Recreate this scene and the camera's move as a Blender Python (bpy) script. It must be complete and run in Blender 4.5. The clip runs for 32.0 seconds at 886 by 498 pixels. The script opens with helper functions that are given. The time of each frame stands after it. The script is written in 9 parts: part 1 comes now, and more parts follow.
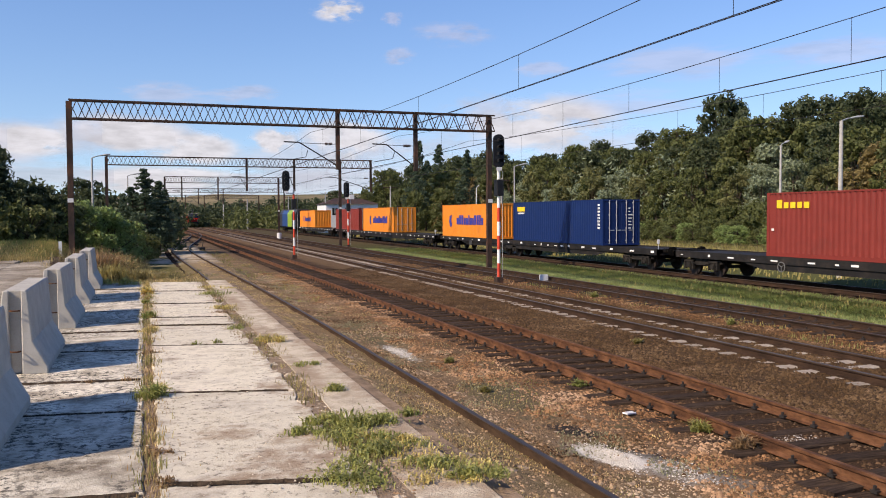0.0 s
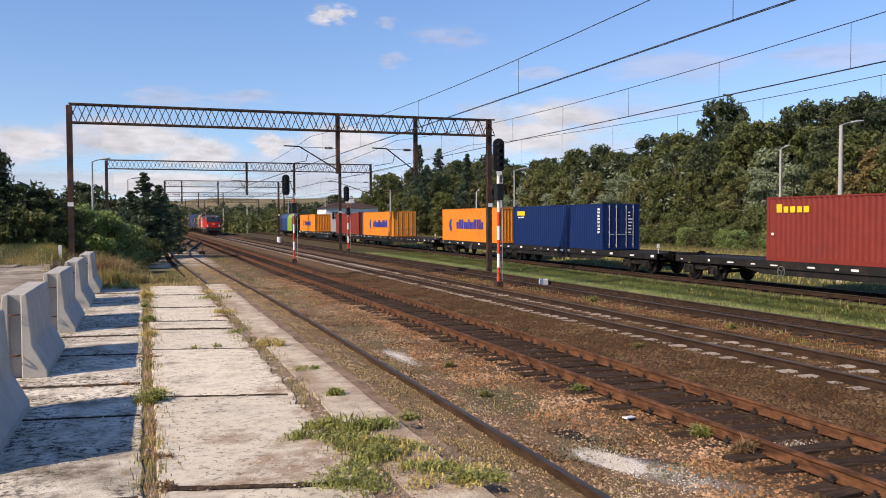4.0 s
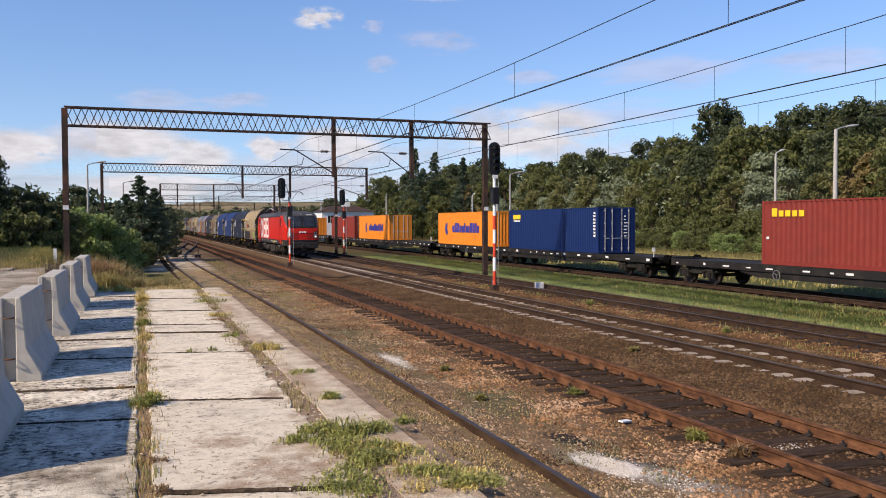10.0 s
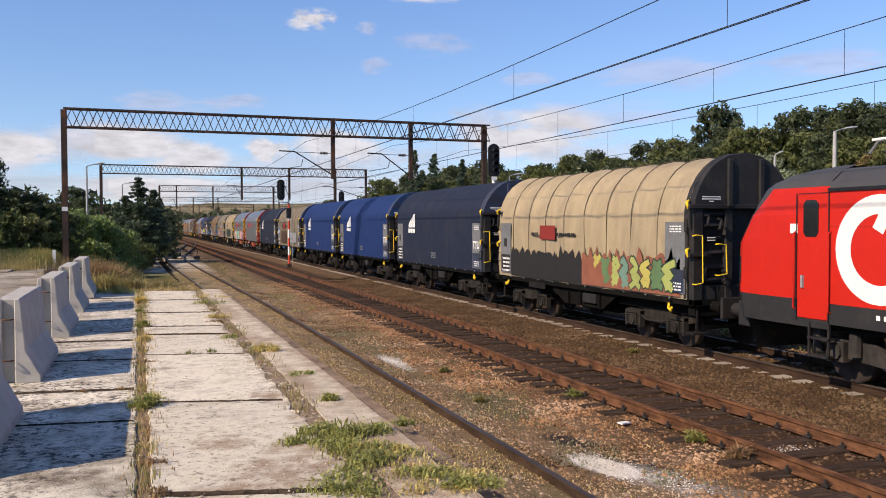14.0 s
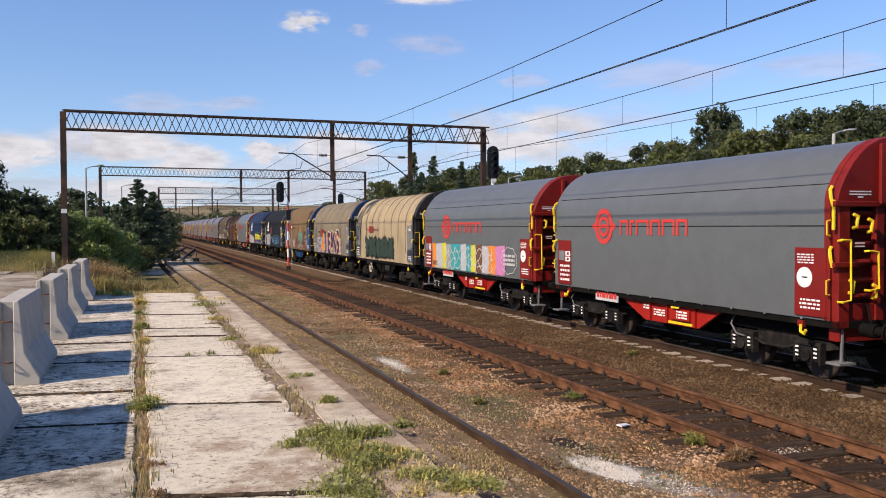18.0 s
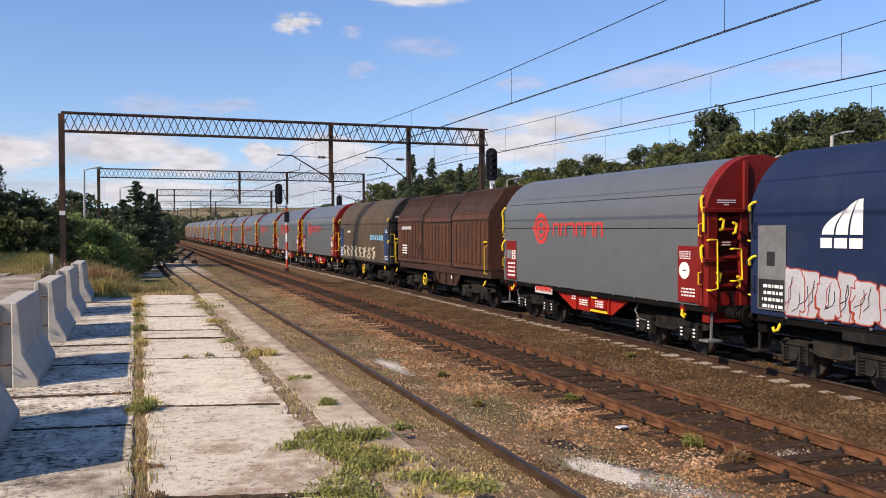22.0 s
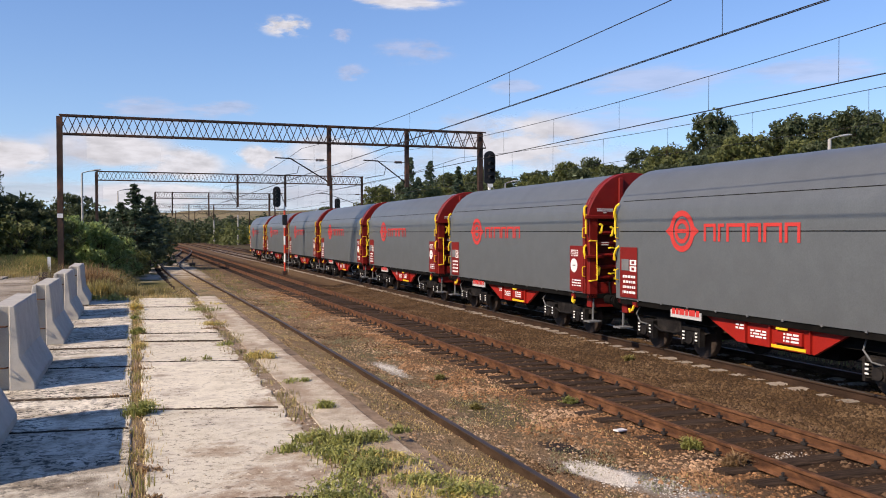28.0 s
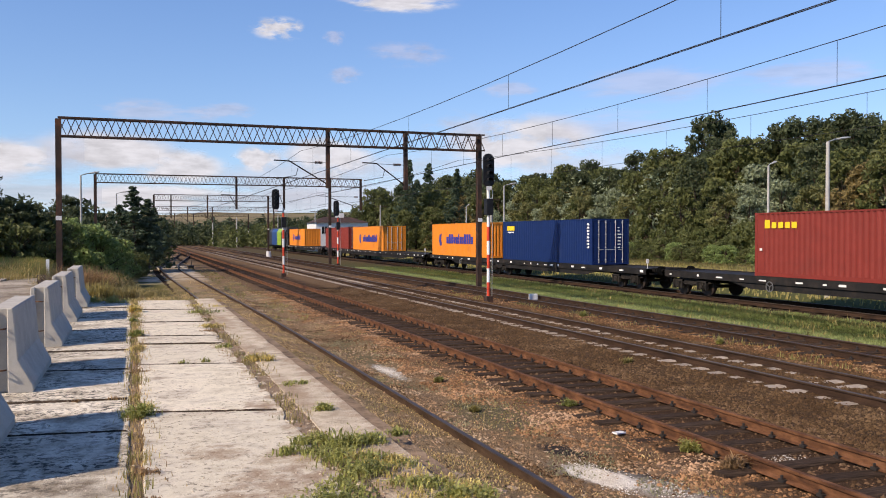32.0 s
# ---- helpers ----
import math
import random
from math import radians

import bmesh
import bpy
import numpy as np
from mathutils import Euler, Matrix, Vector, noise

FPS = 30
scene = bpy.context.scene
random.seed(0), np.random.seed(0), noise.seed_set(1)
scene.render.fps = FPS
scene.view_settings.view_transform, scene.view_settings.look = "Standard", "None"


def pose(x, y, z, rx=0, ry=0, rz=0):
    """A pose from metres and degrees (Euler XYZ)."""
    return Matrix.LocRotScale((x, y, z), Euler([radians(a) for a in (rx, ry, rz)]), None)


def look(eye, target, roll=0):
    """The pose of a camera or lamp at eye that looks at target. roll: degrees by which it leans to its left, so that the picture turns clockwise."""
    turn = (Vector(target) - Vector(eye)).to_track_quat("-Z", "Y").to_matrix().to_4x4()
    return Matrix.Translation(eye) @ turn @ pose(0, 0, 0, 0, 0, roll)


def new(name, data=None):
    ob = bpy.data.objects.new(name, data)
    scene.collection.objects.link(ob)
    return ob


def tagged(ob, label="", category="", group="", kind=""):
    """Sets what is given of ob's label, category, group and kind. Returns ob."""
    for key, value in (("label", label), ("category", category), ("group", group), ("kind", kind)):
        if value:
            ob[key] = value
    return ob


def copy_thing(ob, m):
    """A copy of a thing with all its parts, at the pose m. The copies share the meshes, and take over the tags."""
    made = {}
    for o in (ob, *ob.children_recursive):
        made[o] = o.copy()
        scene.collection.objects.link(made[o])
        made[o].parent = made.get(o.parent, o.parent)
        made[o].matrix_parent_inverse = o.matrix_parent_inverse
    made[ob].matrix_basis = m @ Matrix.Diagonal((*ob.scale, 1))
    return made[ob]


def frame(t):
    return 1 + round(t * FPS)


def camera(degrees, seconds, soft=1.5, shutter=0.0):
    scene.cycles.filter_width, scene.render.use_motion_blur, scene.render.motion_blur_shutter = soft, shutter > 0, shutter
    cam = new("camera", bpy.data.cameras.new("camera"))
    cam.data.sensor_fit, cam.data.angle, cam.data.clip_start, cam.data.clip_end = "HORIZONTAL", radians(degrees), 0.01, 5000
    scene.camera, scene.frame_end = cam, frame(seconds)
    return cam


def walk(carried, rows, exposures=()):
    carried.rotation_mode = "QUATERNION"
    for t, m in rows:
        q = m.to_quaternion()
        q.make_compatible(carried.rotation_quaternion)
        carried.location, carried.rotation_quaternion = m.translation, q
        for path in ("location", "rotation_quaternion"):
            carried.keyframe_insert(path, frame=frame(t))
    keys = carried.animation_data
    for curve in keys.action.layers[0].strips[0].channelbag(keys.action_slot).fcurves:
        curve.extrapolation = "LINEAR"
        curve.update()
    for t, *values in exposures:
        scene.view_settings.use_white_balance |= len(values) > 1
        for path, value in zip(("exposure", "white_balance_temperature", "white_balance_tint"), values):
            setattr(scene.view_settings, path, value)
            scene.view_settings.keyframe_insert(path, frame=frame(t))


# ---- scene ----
# The place: x across the tracks to the right, y along them, z = 0 on the rail heads.
EYE = (0.0, 0.0, 2.9)


def aim(yaw, pitch, roll):
    a, p = radians(yaw), radians(pitch)
    way = Vector((math.sin(a) * math.cos(p), math.cos(a) * math.cos(p), math.sin(p)))
    return look(EYE, Vector(EYE) + way * 10, roll)


cam = camera(55.75, 32.0, soft=1.0)
walk(cam, [(t, aim(*a)) for t, *a in (
    (0, 19.643, -2.305, -0.281), (0.5, 19.596, -2.177, -0.276), (1, 19.608, -2.118, -0.274), (2, 19.621, -2.074, -0.263),
    (3, 19.625, -2.048, -0.259), (3.5, 19.631, -2.04, -0.25), (5.5, 19.749, -1.943, -0.226), (7, 19.812, -1.894, -0.222),
    (8, 19.866, -1.849, -0.207), (9, 19.912, -1.8, -0.19), (10, 19.935, -1.779, -0.185), (12, 19.982, -1.715, -0.172),
    (14.5, 19.992, -1.652, -0.155), (16.5, 20.024, -1.58, -0.147), (18, 20.039, -1.521, -0.146), (20, 20.094, -1.45, -0.142),
    (22, 20.138, -1.384, -0.14), (24, 20.179, -1.323, -0.132), (25.5, 20.229, -1.27, -0.122), (27.5, 20.261, -1.203, -0.118),
    (29, 20.285, -1.145, -0.12), (30.5, 20.324, -1.086, -0.115), (32, 20.35, -1.016, -0.1))],
    exposures=((0, 0.20, 7050, 16), (32, 0.20, 7050, 16)))

# ---- light ----
TO_SUN = Vector((-1.22, -0.37, 1.0)).normalized()
world = bpy.data.worlds.new("world")
scene.world = world
world.use_nodes = True
wn = world.node_tree
sky = wn.nodes.new("ShaderNodeTexSky")
sky.sky_type, sky.sun_disc = "NISHITA", False
sky.sun_elevation = math.asin(TO_SUN.z)
sky.sun_rotation = math.atan2(TO_SUN.x, TO_SUN.y)
sky.air_density, sky.dust_density, sky.ozone_density = 1.0, 0.2, 3.0
wn.nodes["Background"].inputs["Strength"].default_value = 0.148
tone = wn.nodes.new("ShaderNodeHueSaturation")
tone.inputs["Saturation"].default_value = 1.21
tone.inputs["Hue"].default_value = 0.511
wn.links.new(sky.outputs[0], tone.inputs["Color"])
# clear air: the blue reaches down to the horizon
lift = wn.nodes.new("ShaderNodeMapping")
lift.inputs["Location"].default_value, lift.inputs["Scale"].default_value = (0, 0, 0.07), (1.0, 1.0, 0.70)
level = wn.nodes.new("ShaderNodeVectorMath")
level.operation = "NORMALIZE"
wn.links.new(lift.outputs[0], level.inputs[0])
wn.links.new(level.outputs[0], sky.inputs["Vector"])
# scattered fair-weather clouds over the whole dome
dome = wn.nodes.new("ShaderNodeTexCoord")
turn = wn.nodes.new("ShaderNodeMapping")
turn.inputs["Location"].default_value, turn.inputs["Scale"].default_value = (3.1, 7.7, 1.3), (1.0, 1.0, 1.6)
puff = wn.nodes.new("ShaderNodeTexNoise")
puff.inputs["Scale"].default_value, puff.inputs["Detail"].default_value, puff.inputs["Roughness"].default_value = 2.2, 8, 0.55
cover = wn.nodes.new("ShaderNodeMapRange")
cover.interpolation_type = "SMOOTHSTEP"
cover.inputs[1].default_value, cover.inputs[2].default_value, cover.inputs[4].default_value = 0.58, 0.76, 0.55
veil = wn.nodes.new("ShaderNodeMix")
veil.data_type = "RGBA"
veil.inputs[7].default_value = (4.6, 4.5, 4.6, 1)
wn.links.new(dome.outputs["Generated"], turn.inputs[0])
wn.links.new(dome.outputs["Generated"], lift.inputs[0])
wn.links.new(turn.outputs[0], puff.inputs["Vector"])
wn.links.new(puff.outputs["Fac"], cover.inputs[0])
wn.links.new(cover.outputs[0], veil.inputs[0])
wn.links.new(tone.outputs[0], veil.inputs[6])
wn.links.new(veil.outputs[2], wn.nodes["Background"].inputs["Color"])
sun_data = bpy.data.lights.new("sun", "SUN")
sun_data.energy, sun_data.angle, sun_data.color = 5.0, radians(0.55), (1.0, 0.89, 0.73)
sun = new("sun", sun_data)
sun.matrix_world = look((0, 0, 50), Vector((0, 0, 50)) - TO_SUN)


# ---- mesh helpers ----
class Shape:
    """Gathers vertices and faces of one mesh."""

    def __init__(self):
        self.v, self.f = [], []

    def add(self, verts, faces):
        n = len(self.v)
        self.v += [tuple(p) for p in verts]
        self.f += [tuple(i + n for i in q) for q in faces]
        return self

    def box(self, x0, x1, y0, y1, z0, z1, m=None):
        p = [(x, y, z) for z in (z0, z1) for y in (y0, y1) for x in (x0, x1)]
        if m is not None:
            p = [m @ Vector(q) for q in p]
        return self.add(p, [(0, 2, 3, 1), (4, 5, 7, 6), (0, 1, 5, 4), (2, 6, 7, 3), (0, 4, 6, 2), (1, 3, 7, 5)])

    def tube(self, a, b, r, n=8, r2=None, cap=True):
        a, b = Vector(a), Vector(b)
        d = (b - a).normalized()
        s = d.orthogonal().normalized()
        t = d.cross(s)
        r2 = r if r2 is None else r2
        p = []
        for c, q in ((a, r), (b, r2)):
            p += [c + (s * math.cos(k * math.tau / n) + t * math.sin(k * math.tau / n)) * q for k in range(n)]
        faces = [(k, (k + 1) % n, n + (k + 1) % n, n + k) for k in range(n)]
        if cap:
            faces += [tuple(range(n - 1, -1, -1)), tuple(range(n, 2 * n))]
        return self.add(p, faces)

    def path(self, pts, r, n=6):
        """One bent tube through the points."""
        v = [Vector(p) for p in pts]
        side = (v[1] - v[0]).orthogonal().normalized()
        p, faces = [], []
        for i, q in enumerate(v):
            d = ((v[min(i + 1, len(v) - 1)] - q).normalized() + (q - v[max(i - 1, 0)]).normalized()).normalized()
            side = (side - d * side.dot(d)).normalized()
            t = d.cross(side)
            p += [q + (side * math.cos(k * math.tau / n) + t * math.sin(k * math.tau / n)) * r for k in range(n)]
        for i in range(len(v) - 1):
            faces += [(i * n + k, i * n + (k + 1) % n, (i + 1) * n + (k + 1) % n, (i + 1) * n + k) for k in range(n)]
        faces += [tuple(range(n - 1, -1, -1)), tuple(range((len(v) - 1) * n, len(v) * n))]
        return self.add(p, faces)

    def sweep(self, profile, places, closed=True, caps=True):
        """profile: (u, w) pairs; places: function of (u, w) for each station."""
        n = len(profile)
        p = [f(u, w) for f in places for u, w in profile]
        faces = []
        m = n if closed else n - 1
        for s in range(len(places) - 1):
            for k in range(m):
                a, b = s * n + k, s * n + (k + 1) % n
                faces.append((a, b, b + n, a + n))
        if closed and caps:
            faces += [tuple(range(n - 1, -1, -1)), tuple(range((len(places) - 1) * n, len(places) * n))]
        return self.add(p, faces)

    def along_y(self, profile, y0, y1, closed=True, caps=True):
        return self.sweep(profile, [lambda u, w, y=y: (u, y, w) for y in (y0, y1)], closed, caps)

    def along_x(self, profile, x0, x1, closed=True, caps=True):
        return self.sweep(profile, [lambda u, w, x=x: (x, u, w) for x in (x0, x1)], closed, caps)

    def along_z(self, profile, z0, z1, closed=True, caps=True):
        return self.sweep(profile, [lambda u, w, z=z: (u, w, z) for z in (z0, z1)], closed, caps)

    def wheel_x(self, x, y, z, r, width, n=24):
        return self.tube((x - width / 2, y, z), (x + width / 2, y, z), r, n)

    def mesh(self, name, material, bevel=0.0, smooth=False):
        me = bpy.data.meshes.new(name)
        me.from_pydata(self.v, [], self.f)
        bm = bmesh.new()
        bm.from_mesh(me)
        bmesh.ops.recalc_face_normals(bm, faces=bm.faces)
        if bevel:
            bmesh.ops.bevel(bm, geom=[e for e in bm.edges if e.calc_face_angle(0) > 0.5], offset=bevel, segments=1,
                            profile=0.5, affect="EDGES")
        bm.to_mesh(me)
        bm.free()
        for mt in (material if isinstance(material, (list, tuple)) else (material,)):
            me.materials.append(mt)
        if smooth:
            me.shade_smooth()
            me.set_sharp_from_angle(angle=radians(40))
        return me


def part(name, shape, material, parent=None, label="", at=None, bevel=0.0, smooth=False):
    """One mesh object under a thing or a part."""
    me = shape if isinstance(shape, bpy.types.Mesh) else shape.mesh(name, material, bevel, smooth)
    ob = new(name, me)
    if parent is not None:
        ob.parent = parent
    if at is not None:
        ob.matrix_local = at
    if label:
        ob["label"] = label
    return ob


def thing(name, label, category, group="", at=None, kind=""):
    ob = tagged(new(name), label, category, group, kind)
    ob.empty_display_size = 0.2
    if at is not None:
        ob.matrix_world = at
    return ob


def arc(cx, cz, r, a0, a1, n):
    return [(cx + r * math.cos(radians(a0 + (a1 - a0) * k / n)), cz + r * math.sin(radians(a0 + (a1 - a0) * k / n))) for k in range(n + 1)]


# ---- materials ----
def mat(name, colors, scale=4.0, rough=0.7, metal=0.0, bump=0.1, bump_scale=60.0, detail=6.0, spread=(0.35, 0.65), stretch=(1, 1, 1),
        dirt=None, dirt_scale=0.7, dirt_range=(0.5, 0.7), vary=0.0, spec=0.25, speck=None, speck_scale=30.0, speck_range=(0.6, 0.68), speck_most=1.0, speck_detail=3, speck_patch=1.2, grain=0.25):
    """colors: two or three base colours mixed by a coarse and a fine noise; dirt: a stain colour of its own larger noise."""
    m = bpy.data.materials.new(name)
    m.use_nodes = True
    nt = m.node_tree
    n, l = nt.nodes, nt.links
    b = n["Principled BSDF"]
    b.inputs["Roughness"].default_value, b.inputs["Metallic"].default_value = rough, metal
    b.inputs["Specular IOR Level"].default_value = spec
    co = n.new("ShaderNodeTexCoord")
    mp = n.new("ShaderNodeMapping")
    mp.inputs["Scale"].default_value = stretch
    l.new(co.outputs["Object"], mp.inputs[0])
    big = n.new("ShaderNodeTexNoise")
    big.inputs["Scale"].default_value, big.inputs["Detail"].default_value = scale, detail
    big.inputs["Roughness"].default_value = 0.65
    l.new(mp.outputs[0], big.inputs["Vector"])
    ramp = n.new("ShaderNodeValToRGB")
    e = ramp.color_ramp.elements
    e[0].position, e[1].position = spread
    e[0].color, e[1].color = (*colors[0], 1), (*colors[-1], 1)
    if len(colors) == 3:
        k = e.new(sum(spread) / 2)
        k.color = (*colors[1], 1)
    l.new(big.outputs["Fac"], ramp.inputs[0])
    out = ramp.outputs[0]
    fine = n.new("ShaderNodeTexNoise")
    fine.inputs["Scale"].default_value, fine.inputs["Detail"].default_value = bump_scale, 4
    l.new(co.outputs["Object"], fine.inputs["Vector"])
    mx = n.new("ShaderNodeMix")
    mx.data_type, mx.blend_type = "RGBA", "OVERLAY"
    mx.inputs[0].default_value = grain
    l.new(out, mx.inputs[6])
    l.new(fine.outputs["Fac"], mx.inputs[7])
    out = mx.outputs[2]
    if dirt:
        st = n.new("ShaderNodeTexNoise")
        st.inputs["Scale"].default_value, st.inputs["Detail"].default_value = dirt_scale, 7
        st.inputs["Roughness"].default_value = 0.7
        l.new(mp.outputs[0], st.inputs["Vector"])
        mr = n.new("ShaderNodeMapRange")
        mr.inputs[1].default_value, mr.inputs[2].default_value = dirt_range
        l.new(st.outputs["Fac"], mr.inputs[0])
        dm = n.new("ShaderNodeMix")
        dm.data_type = "RGBA"
        l.new(mr.outputs[0], dm.inputs[0])
        l.new(out, dm.inputs[6])
        dm.inputs[7].default_value = (*dirt, 1)
        out = dm.outputs[2]
    if speck:
        sk = n.new("ShaderNodeTexNoise")
        sk.inputs["Scale"].default_value, sk.inputs["Detail"].default_value = speck_scale, speck_detail
        sk.inputs["Roughness"].default_value = 0.72
        l.new(mp.outputs[0], sk.inputs["Vector"])
        mr = n.new("ShaderNodeMapRange")
        mr.inputs[1].default_value, mr.inputs[2].default_value, mr.inputs[4].default_value = *speck_range, speck_most
        l.new(sk.outputs["Fac"], mr.inputs[0])
        dm = n.new("ShaderNodeMix")
        dm.data_type = "RGBA"
        patch = n.new("ShaderNodeTexNoise")
        patch.inputs["Scale"].default_value, patch.inputs["Detail"].default_value = speck_patch, 6
        l.new(co.outputs["Object"], patch.inputs["Vector"])
        pr = n.new("ShaderNodeMapRange")
        pr.inputs[1].default_value, pr.inputs[2].default_value, pr.inputs[3].default_value = 0.38, 0.56, 0.15
        l.new(patch.outputs["Fac"], pr.inputs[0])
        pm = n.new("ShaderNodeMath")
        pm.operation = "MULTIPLY"
        l.new(mr.outputs[0], pm.inputs[0])
        l.new(pr.outputs[0], pm.inputs[1])
        l.new(pm.outputs[0], dm.inputs[0])
        l.new(out, dm.inputs[6])
        dm.inputs[7].default_value = (*speck, 1)
        out = dm.outputs[2]
    if vary:
        oi = n.new("ShaderNodeObjectInfo")
        geo = n.new("ShaderNodeNewGeometry")
        sm = n.new("ShaderNodeMath")
        sm.operation = "ADD"
        l.new(oi.outputs["Random"], sm.inputs[0])
        l.new(geo.outputs["Random Per Island"], sm.inputs[1])
        fr = n.new("ShaderNodeMath")
        fr.operation = "FRACT"
        l.new(sm.outputs[0], fr.inputs[0])
        mr = n.new("ShaderNodeMapRange")
        mr.inputs[3].default_value, mr.inputs[4].default_value = 1 - vary, 1 + vary
        l.new(fr.outputs[0], mr.inputs[0])
        hs = n.new("ShaderNodeHueSaturation")
        l.new(mr.outputs[0], hs.inputs["Value"])
        l.new(out, hs.inputs["Color"])
        out = hs.outputs[0]
    l.new(out, b.inputs["Base Color"])
    if bump:
        bp = n.new("ShaderNodeBump")
        bp.inputs["Strength"].default_value, bp.inputs["Distance"].default_value = bump, 0.02
        l.new(fine.outputs["Fac"], bp.inputs["Height"])
        l.new(bp.outputs[0], b.inputs["Normal"])
    return m


def shade(c, k):
    return tuple(x * k for x in c)


M = {}
M["concrete"] = mat("concrete", [(0.42, 0.36, 0.27), (0.62, 0.555, 0.43), (0.74, 0.675, 0.55)], 1.5, 0.93, bump=0.35, bump_scale=55, detail=14, spread=(0.32, 0.62),
                    dirt=(0.27, 0.215, 0.155), dirt_scale=1.5, dirt_range=(0.49, 0.68), vary=0.07, speck=(0.09, 0.072, 0.055), speck_scale=15, speck_range=(0.545, 0.60), speck_most=0.8,
                    speck_detail=8, speck_patch=1.0)
M["concrete_worn"] = mat("concrete_worn", [(0.33, 0.285, 0.215), (0.56, 0.50, 0.395), (0.72, 0.655, 0.53)], 3.0, 0.93, bump=0.5, bump_scale=55, detail=14, spread=(0.34, 0.62),
                         dirt=(0.19, 0.15, 0.105), dirt_scale=1.1, dirt_range=(0.51, 0.66), vary=0.08, speck=(0.05, 0.042, 0.034), speck_scale=14, speck_range=(0.50, 0.55), speck_most=0.92,
                         speck_detail=8, speck_patch=1.4)


def earth_smear(m, colour, spots, edge=None):
    """Trodden earth: ragged patches (x, y, rx, ry) and a strip along x = edge."""
    n, l = m.node_tree.nodes, m.node_tree.links
    goal = n["Principled BSDF"].inputs["Base Color"]
    under = goal.links[0].from_socket
    co = n.new("ShaderNodeTexCoord")
    sp = n.new("ShaderNodeSeparateXYZ")
    l.new(co.outputs["Object"], sp.inputs[0])
    rag = n.new("ShaderNodeTexNoise")
    rag.inputs["Scale"].default_value, rag.inputs["Detail"].default_value, rag.inputs["Roughness"].default_value = 4.5, 12, 0.78
    l.new(co.outputs["Object"], rag.inputs["Vector"])

    def mth(op, a, c):
        k = n.new("ShaderNodeMath")
        k.operation = op
        for i, v in enumerate((a, c)):
            if isinstance(v, (int, float)):
                k.inputs[i].default_value = v
            else:
                l.new(v, k.inputs[i])
        return k.outputs[0]

    wob = mth("MULTIPLY", mth("SUBTRACT", rag.outputs["Fac"], 0.5), 8.0)
    fac = None
    for x, y, rx, ry in spots:
        d = mth("ADD", mth("POWER", mth("DIVIDE", mth("SUBTRACT", sp.outputs[0], x), rx), 2.0), mth("POWER", mth("DIVIDE", mth("SUBTRACT", sp.outputs[1], y), ry), 2.0))
        f = mth("SUBTRACT", mth("SUBTRACT", 1.25, d), wob)
        fac = f if fac is None else mth("MAXIMUM", fac, f)
    if edge is not None:
        f = mth("SUBTRACT", mth("MULTIPLY", mth("SUBTRACT", sp.outputs[0], edge), 7.0), mth("MULTIPLY", wob, 1.3))
        fac = mth("MAXIMUM", fac, f)
    k = n.new("ShaderNodeMapRange")
    k.inputs[1].default_value, k.inputs[2].default_value, k.inputs[4].default_value = 0.0, 1.5, 0.8
    l.new(fac, k.inputs[0])
    mx = n.new("ShaderNodeMix")
    mx.data_type = "RGBA"
    l.new(k.outputs[0], mx.inputs[0])
    l.new(under, mx.inputs[6])
    mx.inputs[7].default_value = (*colour, 1)
    l.new(mx.outputs[2], goal)


earth_smear(M["concrete"], (0.25, 0.165, 0.10), ((0.95, 5.85, 0.42, 0.42), (1.15, 6.4, 0.3, 0.3), (0.75, 5.5, 0.5, 0.16), (0.6, 6.7, 0.25, 0.25), (1.2, 8.4, 0.2, 0.3), (1.2, 3.6, 0.4, 0.7)), 1.22)
M["yard"] = mat("yard", [(0.24, 0.20, 0.155), (0.36, 0.31, 0.24), (0.46, 0.40, 0.32)], 0.7, 0.93, bump=0.4, bump_scale=40, dirt=(0.15, 0.11, 0.07), dirt_scale=0.5, dirt_range=(0.46, 0.66), vary=0.14,
               speck=(0.08, 0.065, 0.045), speck_scale=8, speck_range=(0.56, 0.62), speck_most=0.7)
M["joint_soil"] = mat("joint_soil", [(0.03, 0.022, 0.015), (0.08, 0.055, 0.036)], 9, 0.95, bump=0.8)
M["edging"] = mat("edging", [(0.44, 0.365, 0.265), (0.62, 0.53, 0.40)], 3, 0.92, bump=0.8, bump_scale=45, dirt=(0.23, 0.17, 0.11), dirt_scale=1.6, dirt_range=(0.5, 0.72), vary=0.06,
                  speck=(0.14, 0.11, 0.08), speck_scale=18, speck_range=(0.58, 0.66), speck_most=0.7)
earth_smear(M["edging"], (0.30, 0.21, 0.135), ((1.75, 6.4, 0.4, 0.7), (1.7, 5.4, 0.4, 0.8), (1.6, 9.0, 0.2, 1.2), (1.6, 12.5, 0.2, 1.2), (1.65, 17, 0.2, 2.0)), 1.86)
M["footing"] = mat("footing", [(0.17, 0.115, 0.072), (0.29, 0.205, 0.135)], 4, 0.95, bump=1.0, bump_scale=30, dirt=(0.10, 0.07, 0.045), dirt_scale=2.5, dirt_range=(0.5, 0.65))
M["barrier"] = mat("barrier", [(0.36, 0.335, 0.29), (0.465, 0.435, 0.38)], 2.5, 0.85, bump=0.25, bump_scale=90, dirt=(0.27, 0.265, 0.25),
                   dirt_scale=1.6, dirt_range=(0.55, 0.8), vary=0.05)
M["rust"] = mat("rust", [(0.048, 0.021, 0.011), (0.105, 0.045, 0.020), (0.175, 0.080, 0.038)], 7, 0.9, bump=0.3, bump_scale=120, stretch=(1, 0.4, 1))
